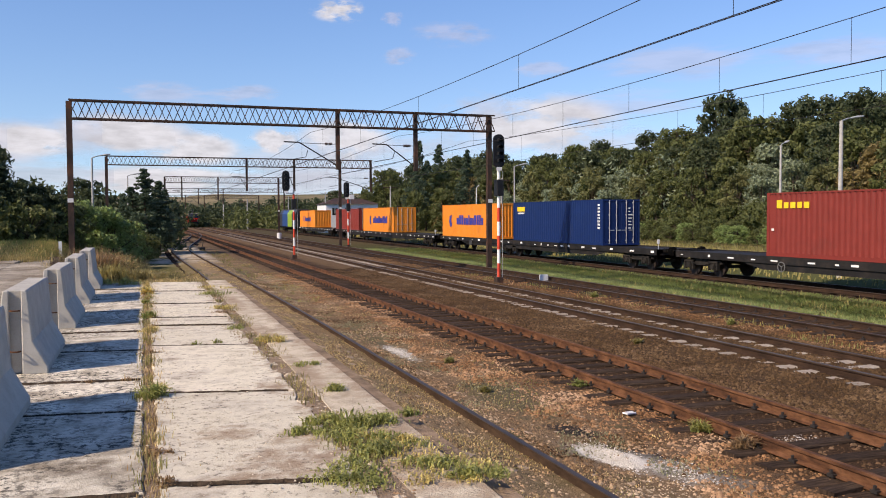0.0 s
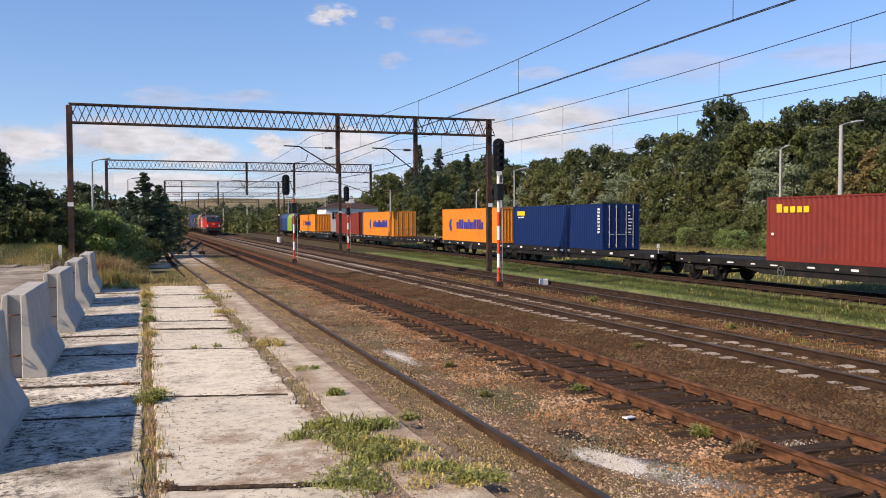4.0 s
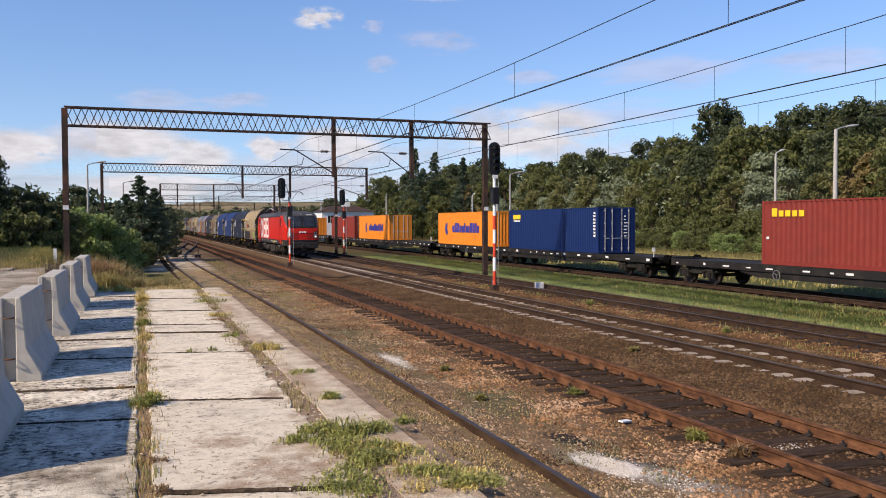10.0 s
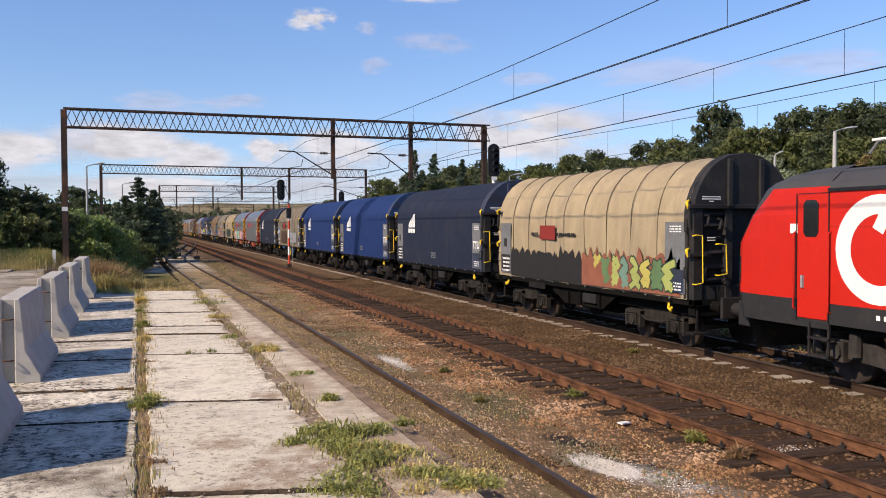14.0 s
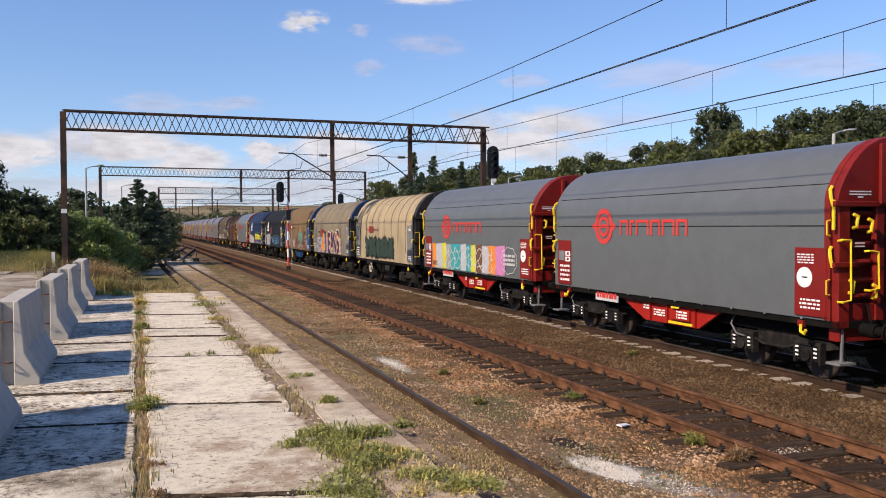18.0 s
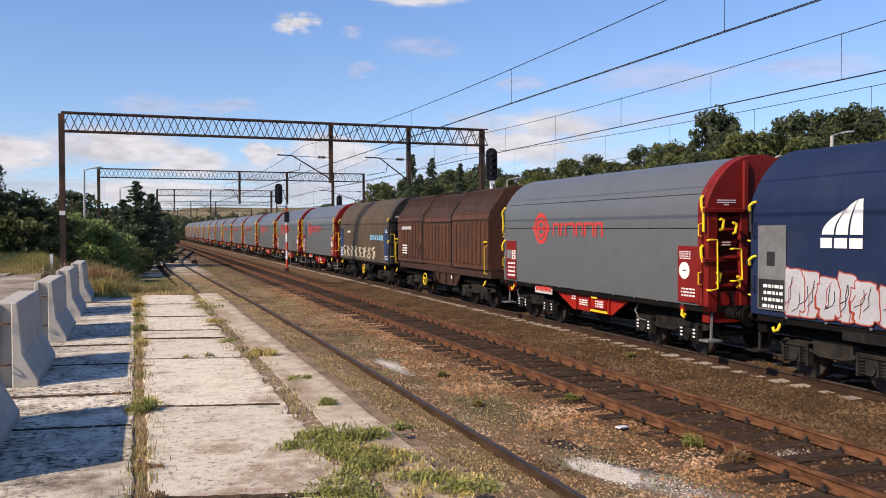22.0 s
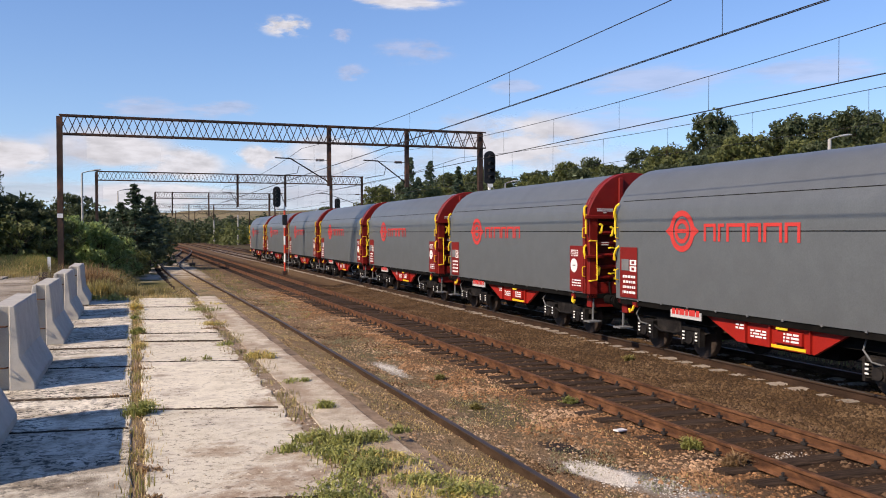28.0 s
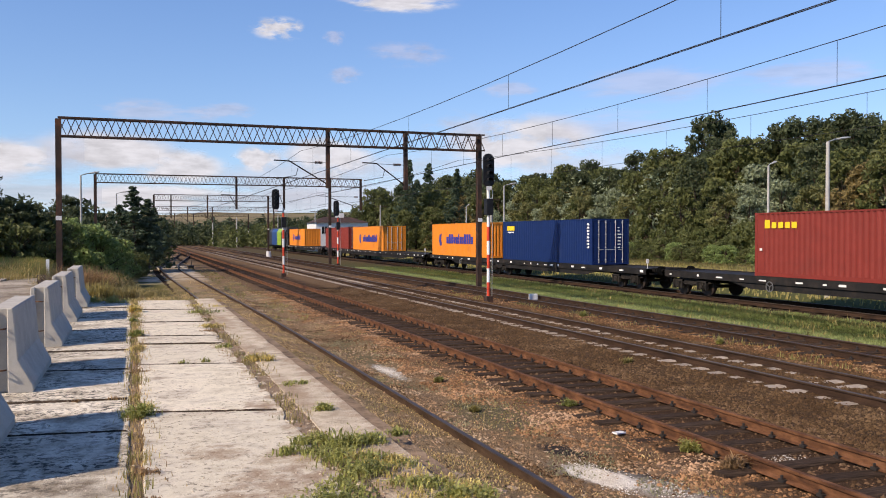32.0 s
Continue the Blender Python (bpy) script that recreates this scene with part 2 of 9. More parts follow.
M["rail_dark"] = mat("rail_dark", [(0.026, 0.016, 0.011), (0.058, 0.034, 0.022)], 6, 0.85, spec=0.08, bump=0.2, stretch=(1, 0.3, 1))
M["rail_earthy"] = mat("rail_earthy", [(0.036, 0.023, 0.016), (0.078, 0.050, 0.033)], 6, 0.9, bump=0.3, stretch=(1, 0.4, 1), spec=0.08)
M["rail_worn"] = mat("rail_worn", [(0.07, 0.055, 0.045), (0.12, 0.10, 0.085)], 5, 0.5, metal=0.5, bump=0.05, stretch=(1, 0.2, 1))
M["rail_rusty_head"] = mat("rail_rusty_head", [(0.045, 0.035, 0.032), (0.085, 0.066, 0.058)], 5, 0.5, metal=0.4, bump=0.1, stretch=(1, 0.2, 1))
M["timber"] = mat("timber", [(0.020, 0.014, 0.011), (0.046, 0.031, 0.022), (0.082, 0.055, 0.038)], 5, 0.95, spec=0.08, bump=0.6, bump_scale=50, stretch=(0.5, 6, 1), vary=0.2)
M["sleeper_concrete"] = mat("sleeper_concrete", [(0.25, 0.205, 0.165), (0.37, 0.32, 0.265)], 5, 0.9, bump=0.3, vary=0.15)
M["steel_black"] = mat("steel_black", [(0.012, 0.011, 0.011), (0.03, 0.026, 0.024)], 3, 0.6, bump=0.1)
M["mast_brown"] = mat("mast_brown", [(0.028, 0.020, 0.017), (0.06, 0.035, 0.025), (0.14, 0.055, 0.028)], 2.5, 0.8, bump=0.2, spread=(0.38, 0.72), stretch=(1, 1, 0.5))
M["soil"] = mat("soil", [(0.18, 0.125, 0.08), (0.31, 0.225, 0.15)], 9, 0.95, bump=1.0, bump_scale=60, speck=(0.34, 0.28, 0.2), speck_scale=45)
M["galv"] = mat("galv", [(0.32, 0.33, 0.33), (0.42, 0.43, 0.43)], 5, 0.55, metal=0.3)
M["pole_concrete"] = mat("pole_concrete", [(0.33, 0.32, 0.30), (0.42, 0.41, 0.38)], 4, 0.9)
M["white"] = mat("white", [(0.62, 0.61, 0.59), (0.74, 0.73, 0.71)], 3, 0.6)
M["white_paint"] = mat("white_paint", [(0.70, 0.68, 0.64), (0.78, 0.77, 0.74)], 4, 0.45, bump=0.03)
M["red_band"] = mat("red_band", [(0.52, 0.045, 0.02), (0.62, 0.075, 0.035)], 4, 0.6)
M["yellow"] = mat("yellow", [(0.72, 0.47, 0.02), (0.80, 0.56, 0.03)], 4, 0.5)
M["glass_dark"] = mat("glass_dark", [(0.010, 0.012, 0.014), (0.016, 0.018, 0.02)], 2, 0.06, bump=0.0)
M["windscreen"] = mat("windscreen", [(0.010, 0.012, 0.014), (0.028, 0.032, 0.035)], 1.2, 0.05, bump=0.0, spec=0.7)
M["black"] = mat("black", [(0.008, 0.008, 0.009), (0.018, 0.018, 0.019)], 4, 0.5)
M["insulator"] = mat("insulator", [(0.08, 0.05, 0.04), (0.11, 0.07, 0.05)], 4, 0.3)


# ---- ground ----
def step(a, b, x):
    k = np.clip((x - a) / (b - a), 0, 1)
    return k * k * (3 - 2 * k)


def ground_z(x, y):
    x, y = np.asarray(x, float), np.asarray(y, float)
    z = -0.26 + 0.0 * x
    yard = 1 - step(1.5, 1.95, x)                       # raised loading yard
    end = 1 - step(23.2, 35, y) * (1 - step(-1.2, -3.5, x) * 0 - (1 - step(-4.5, -2.0, x)))
    z = z + 1.38 * yard * end
    z = z - 0.75 * (1 - step(-6, -2.5, x)) * step(48, 75, y)
    z = z + 0.13 * (step(1.9, 2.4, x) - step(4.7, 5.6, x)) + 0.07 * (step(5.0, 6.0, x) - step(10.2, 11, x))
    z = z + 0.30 * np.clip((4.35 - x) / 1.5, 0, 1) * step(1.6, 1.95, x) * (1 - step(22.5, 29, y))     # earth against the platform edge
    r = np.abs(x - 13.06)                                # ballast heaped between and beside the rails of the main line
    z = z + 0.135 * (1 - step(1.6, 2.4, r)) - 0.055 * (1 - step(1.2, 1.4, r)) + 0.03 * (1 - step(0.25, 0.42, r))
    z = z - 0.022 * (1 - step(1.25, 1.7, np.abs(x - 8.34)))       # rotten sleepers stand a little proud
    r = np.abs(x - 17.25)
    z = z + 0.075 * (1 - step(1.5, 2.2, r))
    z = z + 0.10 * step(27, 30, x) + 3.2 * step(59, 74, x) + 5.0 * step(72, 125, x) + 12 * step(115, 320, x)
    z = z + 34 * step(420, 1500, y) * (1 - 0.6 * step(20, 400, x)) + 1.2 * step(240, 420, y)
    z = z + 3.0 * (1 - step(-120, -12, x)) * step(30, 120, y)
    return z


def spaced(lo, hi, fine, ends, grow=1.22):
    a = list(np.arange(lo, hi + fine / 2, fine))
    s, p = fine, a[0]
    left = []
    while p > ends[0]:
        s *= grow
        p -= s
        left.append(p)
    s, p = fine, a[-1]
    while p < ends[1]:
        s *= grow
        p += s
        a.append(p)
    return np.array(left[::-1] + a)


def smooth_noise(x, y, s, seed):
    return np.array([noise.noise(Vector((a / s + seed, b / s, seed * 1.7))) for a, b in zip(x.ravel(), y.ravel())]).reshape(x.shape)


def surface_z(x, y):
    """The ground with its unevenness, calmer inside the tracks."""
    x, y = np.asarray(x, float), np.asarray(y, float)
    calm = 1 - 0.8 * sum((1 - step(1.25, 1.7, np.abs(x - c))) for c in (8.34, 13.06, 17.25))
    near = (1 - step(20, 90, y)) * (1 - step(30, 60, np.abs(x)))
    return ground_z(x, y) + 0.035 * near * calm * smooth_noise(x, y, 1.7, 3.1) * step(1.9, 2.3, x)


gx, gy = spaced(-8, 30, 0.25, (-2500, 2500)), spaced(-2, 52, 0.5, (-600, 3500))
GX, GY = np.meshgrid(gx, gy)
GZ = surface_z(GX, GY)
nx, ny = len(gx), len(gy)
ground_mesh = bpy.data.meshes.new("ground")
ground_mesh.from_pydata(np.stack([GX, GY, GZ], -1).reshape(-1, 3).tolist(), [],
                        [(j * nx + i, j * nx + i + 1, (j + 1) * nx + i + 1, (j + 1) * nx + i) for j in range(ny - 1) for i in range(nx - 1)])
ground_mesh.shade_smooth()


def ground_material():
    m = bpy.data.materials.new("ground")
    m.use_nodes = True
    n, l = m.node_tree.nodes, m.node_tree.links
    b = n["Principled BSDF"]
    b.inputs["Roughness"].default_value = 0.95
    b.inputs["Specular IOR Level"].default_value = 0.05
    co = n.new("ShaderNodeTexCoord")

    def nz(scale, detail=6):
        k = n.new("ShaderNodeTexNoise")
        k.inputs["Scale"].default_value, k.inputs["Detail"].default_value = scale, detail
        k.inputs["Roughness"].default_value = 0.7
        l.new(co.outputs["Object"], k.inputs["Vector"])
        return k.outputs["Fac"]

    def mth(op, a, c):
        k = n.new("ShaderNodeMath")
        k.operation = op
        for i, s in enumerate((a, c)):
            if isinstance(s, (int, float)):
                k.inputs[i].default_value = s
            else:
                l.new(s, k.inputs[i])
        return k.outputs[0]

    def rng(v, a, c):
        k = n.new("ShaderNodeMapRange")
        k.inputs[1].default_value, k.inputs[2].default_value = a, c
        l.new(v, k.inputs[0])
        return k.outputs[0]

    def bands(v, lo, hi, stops):
        k = n.new("ShaderNodeValToRGB")
        e = k.color_ramp.elements
        while len(e) < len(stops):
            e.new(0.5)
        for s, (p, c) in zip(e, stops):
            s.position, s.color = (p - lo) / (hi - lo), (*c, 1)
        l.new(rng(v, lo, hi), k.inputs[0])
        return k.outputs[0]

    def mix(f, a, c, mode="MIX"):
        k = n.new("ShaderNodeMix")
        k.data_type, k.blend_type = "RGBA", mode
        for i, s in ((0, f), (6, a), (7, c)):
            if isinstance(s, (int, float)):
                k.inputs[i].default_value = s
            elif isinstance(s, tuple):
                k.inputs[i].default_value = (*s, 1)
            else:
                l.new(s, k.inputs[i])
        return k.outputs[2]

    sp = n.new("ShaderNodeSeparateXYZ")
    l.new(co.outputs["Object"], sp.inputs[0])
    wob = mth("MULTIPLY", mth("SUBTRACT", nz(0.5), 0.5), 2.2)
    x = mth("ADD", sp.outputs[0], wob)
    y = sp.outputs[1]
    brown = (0.088, 0.056, 0.031)
    grass = (0.068, 0.086, 0.026)
    cross = bands(x, -10, 75, [
        (-10, (0.30, 0.25, 0.19)), (-1.5, (0.36, 0.31, 0.24)), (1.9, (0.26, 0.185, 0.115)), (3.0, (0.27, 0.195, 0.115)), (4.6, (0.20, 0.14, 0.082)),
        (5.8, (0.18, 0.118, 0.070)), (7.0, (0.13, 0.080, 0.045)), (7.7, (0.060, 0.036, 0.021)), (9.3, (0.044, 0.026, 0.016)), (10.6, (0.060, 0.037, 0.021)), (12, (0.076, 0.048, 0.027)), (14.9, brown), (15.5, (0.12, 0.062, 0.028)), (16.2, (0.11, 0.057, 0.026)),
        (18.4, (0.10, 0.062, 0.033)), (19.2, grass), (23.4, grass), (24.4, (0.10, 0.07, 0.05)), (27.0, (0.10, 0.07, 0.045)),
        (28.2, (0.085, 0.09, 0.032)), (46, (0.12, 0.105, 0.042)), (55, (0.13, 0.105, 0.045)), (57, (0.06, 0.075, 0.024)), (61, (0.045, 0.06, 0.018)), (75, (0.03, 0.042, 0.014))])
    lay = bands(y, 0, 120, [(0, (0.19, 0.13, 0.065)), (24, (0.175, 0.122, 0.06)), (40, (0.13, 0.10, 0.042)), (60, (0.09, 0.09, 0.03)), (120, (0.06, 0.075, 0.022))])
    left = mth("MULTIPLY", rng(x, 3.2, 1.6), rng(y, 23.0, 25.0))
    c = mix(left, cross, lay)
    far_left = mth("MULTIPLY", rng(x, -1, -4), rng(y, 34, 42))
    c = mix(far_left, c, (0.085, 0.085, 0.03))
    c = mix(mth("MULTIPLY", rng(nz(0.9), 0.53, 0.63), mth("MULTIPLY", rng(x, 3.0, 4.8), rng(x, 7.2, 6.2))), c, (0.10, 0.085, 0.04))
    c = mix(mth("MULTIPLY", rng(nz(0.5, 10), 0.58, 0.72), rng(x, 9.0, 7.5)), c, (0.19, 0.14, 0.10))

    def blot(x0, y0, rx, ry, lean, hard=0.5, size=3.0):
        """1 inside a ragged oval patch, falling off round it."""
        dx = mth("SUBTRACT", mth("SUBTRACT", sp.outputs[0], x0), mth("MULTIPLY", mth("SUBTRACT", y, y0), lean))
        dy = mth("SUBTRACT", y, y0)
        far = mth("ADD", mth("POWER", mth("DIVIDE", dx, rx), 2.0), mth("POWER", mth("DIVIDE", dy, ry), 2.0))
        return rng(mth("ADD", far, mth("MULTIPLY", mth("SUBTRACT", nz(size, 9), 0.5), 3.4)), 1.0 + hard, 1.0 - hard)

    c = mix(mth("MULTIPLY", blot(5.75, 13.0, 0.5, 1.5, 0.0, 1.0, 1.6), 0.8), c, (0.105, 0.095, 0.055))
    c = mix(mth("MULTIPLY", blot(5.35, 20.5, 0.5, 3.5, 0.0, 1.0, 1.6), 0.8), c, (0.12, 0.105, 0.06))
    c = mix(blot(5.95, 9.0, 0.30, 0.8, -0.45), c, (0.035, 0.030, 0.027))
    c = mix(blot(5.75, 10.6, 0.22, 0.5, -0.3), c, (0.04, 0.033, 0.03))
    c = mix(mth("MULTIPLY", blot(5.85, 8.75, 0.34, 1.2, -0.42, 0.8), 0.85), c, (0.29, 0.265, 0.23))
    c = mix(blot(5.60, 9.30, 0.24, 0.66, -0.25, 0.45), c, (0.70, 0.66, 0.60))
    c = mix(mth("MULTIPLY", blot(5.42, 18.2, 0.22, 1.1, 0.0, 0.6), 0.8), c, (0.40, 0.37, 0.32))
    pale = mth("MULTIPLY", mth("MULTIPLY", rng(sp.outputs[0], -0.5, 1.0), rng(sp.outputs[0], 5.2, 4.4)), mth("MULTIPLY", rng(y, 55, 61), rng(y, 92, 84)))
    c = mix(mth("MULTIPLY", pale, rng(nz(0.4), 0.42, 0.52)), c, (0.42, 0.36, 0.28))
    c = mix(mth("MULTIPLY", rng(y, 58, 100), mth("MULTIPLY", rng(x, 17.5, 20), rng(x, 32, 28))), c, (0.082, 0.064, 0.036))
    # far ballast paler: fewer visible shadows between stones, put into the colour
    c = mix(mth("MULTIPLY", rng(y, 22, 60), mth("MULTIPLY", rng(x, 9.9, 11), rng(x, 18.8, 18.2))), c, (0.125, 0.080, 0.046))
    c = mix(rng(y, 230, 330), c, (0.055, 0.06, 0.025))
    hills = bands(nz(0.006, 3), 0.35, 0.7, [(0.35, (0.05, 0.06, 0.02)), (0.48, (0.17, 0.14, 0.08)), (0.6, (0.21, 0.17, 0.10)), (0.7, (0.05, 0.065, 0.02))])
    c = mix(rng(y, 560, 620), c, hills)
    c = mix(0.55, c, nz(28, 8), "OVERLAY")
    c = mix(0.35, c, nz(4, 6), "OVERLAY")
    l.new(c, b.inputs["Base Color"])
    bp = n.new("ShaderNodeBump")
    bp.inputs["Strength"].default_value, bp.inputs["Distance"].default_value = 0.8, 0.05
    l.new(nz(22, 8), bp.inputs["Height"])
    l.new(bp.outputs[0], b.inputs["Normal"])
    return m


ground_mesh.materials.append(ground_material())
tagged(new("ground", ground_mesh), "brown gravel, dry grass and earth of a railway yard", "ground", kind="structure")

# ---- tracks ----
RAIL_HEAD = [(-0.036, 0.0), (0.036, 0.0), (0.036, -0.014), (-0.036, -0.014)]
RAIL_BODY = [(-0.036, -0.014), (0.036, -0.014), (0.036, -0.038), (0.013, -0.052), (0.013, -0.138), (0.07, -0.156), (0.07, -0.172),
             (-0.07, -0.172), (-0.07, -0.156), (-0.013, -0.138), (-0.013, -0.052), (-0.036, -0.038)]


def spline(points, n=8):
    out = []
    p = [points[0]] + list(points) + [points[-1]]
    for i in range(1, len(p) - 2):
        a, b, c, d = (Vector(q) for q in p[i - 1:i + 3])
        for k in range(n):
            t = k / n
            out.append(0.5 * (2 * b + (c - a) * t + (2 * a - 5 * b + 4 * c - d) * t * t + (3 * b - a - 3 * c + d) * t ** 3))
    out.append(Vector(p[-1]))
    return out


def rail_sweep(profile, line, off):
    places = []
    for i, q in enumerate(line):
        d = (line[min(i + 1, len(line) - 1)] - line[max(i - 1, 0)]).normalized()
        s = Vector((d.y, -d.x))
        places.append(lambda u, w, q=q, s=s: (q.x + s.x * (off + u), q.y + s.y * (off + u), w))
    return Shape().sweep(profile, places)


def sleeper_shape(length, width, high, chamfer=0.025):
    prof = [(-width / 2, -high), (width / 2, -high), (width / 2, -chamfer), (width / 2 - chamfer, 0), (-width / 2 + chamfer, 0), (-width / 2, -chamfer)]
    return Shape().along_x(prof, -length / 2, length / 2)


CHAIR = Shape()
for s in (-1, 1):
    CHAIR.box(s * 0.075 - 0.03, s * 0.075 + 0.03, -0.05, 0.05, -0.172, -0.135)
    CHAIR.tube((s * 0.085, 0, -0.14), (s * 0.085, 0, -0.085), 0.022, 6)
CHAIR = CHAIR.mesh("rail_chair", M["steel_black"])


def track(label, line, sleepers, material, head, sleeper_mat, size, top, spacing=0.62, chairs=(0, 0), first=2.0):
    """line: centre points; sleepers: stretch of y with separate pieces."""
    old = sleeper_mat == M["timber"]
    t = thing("railway_track", label, "railway track", "parallel tracks", kind="structure")
    pts = [Vector(q) for q in line]
    for off in (-0.754, 0.754):
        body = part("rail", rail_sweep(RAIL_BODY, pts, off), material, t)
        part("rail_head", rail_sweep(RAIL_HEAD, pts, off), head, body)
    me = sleeper_shape(*size).mesh("sleeper", sleeper_mat)
    rest = Shape()
    y, k = first, 0
    ys = [q.y for q in pts]
    xs = [q.x for q in pts]
    while y < 150:
        x = float(np.interp(y, ys, xs))
        zz = top + (random.uniform(-0.022, 0.012) if old else random.uniform(-0.02, 0.012))
        place = pose(x + random.uniform(-0.04, 0.04), y + random.uniform(-0.02, 0.02), zz, 0, random.uniform(-0.8, 0.8) if old else 0, random.uniform(-2.4, 2.4) if old else random.uniform(-1.2, 1.2))
        if sleepers[0] <= y <= sleepers[1]:
            s = part("sleeper", me, None, t, at=place)
            if chairs[0] <= y <= chairs[1]:
                for off in (-0.754, 0.754):
                    part("rail_chair", CHAIR, None, s, at=place.inverted() @ pose(x + off, y, 0))
        elif y > sleepers[1]:
            rest.box(-size[0] / 2, size[0] / 2, -size[1] / 2, size[1] / 2, -0.1, 0, place)
        y += spacing
        k += 1
    tagged(part("sleeper_row", rest, sleeper_mat, t), kind="stuff")
    return t


T1_LINE = spline([(3.75, -12), (3.75, 12), (3.72, 28), (3.42, 45), (3.08, 62), (2.98, 76), (3.5, 86), (4.55, 98), (5.95, 113), (7.7, 136), (8.34, 155)])


def straight(x, y1=420):
    return [(x, -40), (x, 60), (x, y1)]


track("disused siding beside the loading platform, rusty rails sunk in earth", T1_LINE, (2, 40), M["rail_earthy"], M["rail_rusty_head"], M["timber"], (2.6, 0.25, 0.16), -0.2, chairs=(0, 0))
track("rusty side track on dark rotten timber sleepers", straight(8.34), (2, 62), M["rust"], M["rust"], M["timber"], (2.6, 0.26, 0.16), -0.172, chairs=(2, 40))
track("main line track on concrete sleepers in brown ballast", straight(13.06, 700), (4, 75), M["rail_dark"], M["rail_worn"], M["sleeper_concrete"], (2.55, 0.27, 0.18), -0.16, spacing=0.6)
track("second main track on timber sleepers in brown ballast", straight(17.25, 700), (8, 60), M["rail_dark"], M["rail_worn"], M["timber"], (2.6, 0.26, 0.16), -0.150, chairs=(10, 45))
track("freight track at the grass edge below the container wagons", straight(25.75, 700), (14, 60), M["rail_dark"], M["rail_worn"], M["timber"], (2.6, 0.26, 0.16), -0.2)

# ---- loading platform ----
PLAT = 1.2
platform = thing("loading_platform", "cracked pale concrete loading platform with weeds in its joints", "platform", kind="structure")
part("platform_body", Shape().box(-1.55, 1.98, -10, 23.1, -0.4, 1.06), M["concrete"], platform)
part("joint_soil", Shape().box(1.2, 1.53, -6, 23.0, 1.06, 1.188).box(-0.1, 0.16, -6, 23.0, 1.06, 1.184), M["soil"], platform)
part("joint_filling", Shape().box(0.17, 1.19, -3.2, 23.0, 1.062, 1.181).box(-1.49, -0.11, -3.2, 23.0, 1.062, 1.181), M["joint_soil"], platform)
part("platform_body", Shape().box(-12, -1.56, -10, 38, 0.5, 1.085), M["footing"], platform)


def slab_shape(x0, x1, y0, y1, seed, thick=0.16, ragged=0.0, skew=0.0):
    """A slab with slightly broken edges, its top at z = 0."""
    rnd = random.Random(seed)
    ring = []
    for a, b in (((x0, y0), (x1, y0)), ((x1, y0), (x1, y1)), ((x1, y1), (x0, y1)), ((x0, y1), (x0, y0))):
        k = 14
        for i in range(k):
            t = i / k
            j = 0.0 if i == 0 else rnd.uniform(-1, 0.3) * rnd.random()
            amp = 0.022 + (ragged if a[0] == x1 and b[0] == x1 else 0)
            n = Vector((b[1] - a[1], a[0] - b[0])).normalized()
            ring.append((a[0] + (b[0] - a[0]) * t + n.x * j * amp, a[1] + (b[1] - a[1]) * t + n.y * j * amp))
    ring = [(p, q + skew * p) for p, q in ring]
    n = len(ring)
    cx = (x0 + x1) / 2
    cy = (y0 + y1) / 2 + skew * cx
    inner = [(cx + (p - cx) * (1 - 0.02 / (x1 - x0)), cy + (q - cy) * (1 - 0.03 / (y1 - y0))) for p, q in ring]
    s = Shape()
    s.add([(p, q, -thick) for p, q in ring] + [(p, q, -0.012) for p, q in ring] + [(p, q, 0) for p, q in inner],
          [(i, (i + 1) % n, n + (i + 1) % n, n + i) for i in range(n)] + [(n + i, n + (i + 1) % n, 2 * n + (i + 1) % n, 2 * n + i) for i in range(n)]
          + [tuple(range(2 * n, 3 * n))])
    return s


right_joints = [-3.4, -0.4, 2.62, 5.58, 8.5, 11.62, 13.85, 14.9, 17.3, 20.2, 23.1]
left_joints = [-3.4, -0.6, 2.5, 5.4, 7.72, 9.25, 11.3, 13.2, 16.0, 18.4, 20.9, 23.1]
seed = 1
for x0, x1, joints, ragged, skew in ((0.06, 1.36, right_joints, 0.07, -0.27), (-1.5, -0.03, left_joints, 0.012, -0.15)):
    for a, b in zip(joints, joints[1:]):
        seed += 1
        rz = random.Random(seed)
        part("slab", slab_shape(x0, x1, a + 0.017, b - 0.017, seed, ragged=ragged, skew=skew), M["concrete"] if x0 > 0 else M["concrete_worn"], platform,
             at=pose(0, 0, PLAT + rz.uniform(-0.012, 0.008), rz.uniform(-0.03, 0.03), rz.uniform(-0.2, 0.2), 0))
for x0, x1, joints, skew in ((0.08, 1.30, right_joints, -0.27), (-1.46, -0.06, left_joints, -0.15)):
    for q in joints[1:-1]:
        seed += 1
        rz = random.Random(seed)
        low, high, m = [], [], 26
        for i in range(m + 1):
            x = x0 + (x1 - x0) * i / m
            w = rz.uniform(0.006, 0.03) * (0.5 + rz.random())
            low.append((x, q + skew * x - w, PLAT - 0.01))
            high.append((x, q + skew * x + w * rz.uniform(0.5, 1.3), PLAT - 0.01))
        ridge = [(p[0], (p[1] + s[1]) / 2, PLAT + rz.uniform(0.009, 0.016)) for p, s in zip(low, high)]
        m += 1
        part("joint_dirt", Shape().add(low + ridge + high, [(k * m + i, k * m + i + 1, (k + 1) * m + i + 1, (k + 1) * m + i) for k in (0, 1) for i in range(m - 1)]), M["joint_soil"], platform)
part("footing_course", Shape().box(1.9, 2.24, -6, 23.0, 0.2, 1.11), M["footing"], platform, "brown earth-stained footing below the edging")
y = -4.0
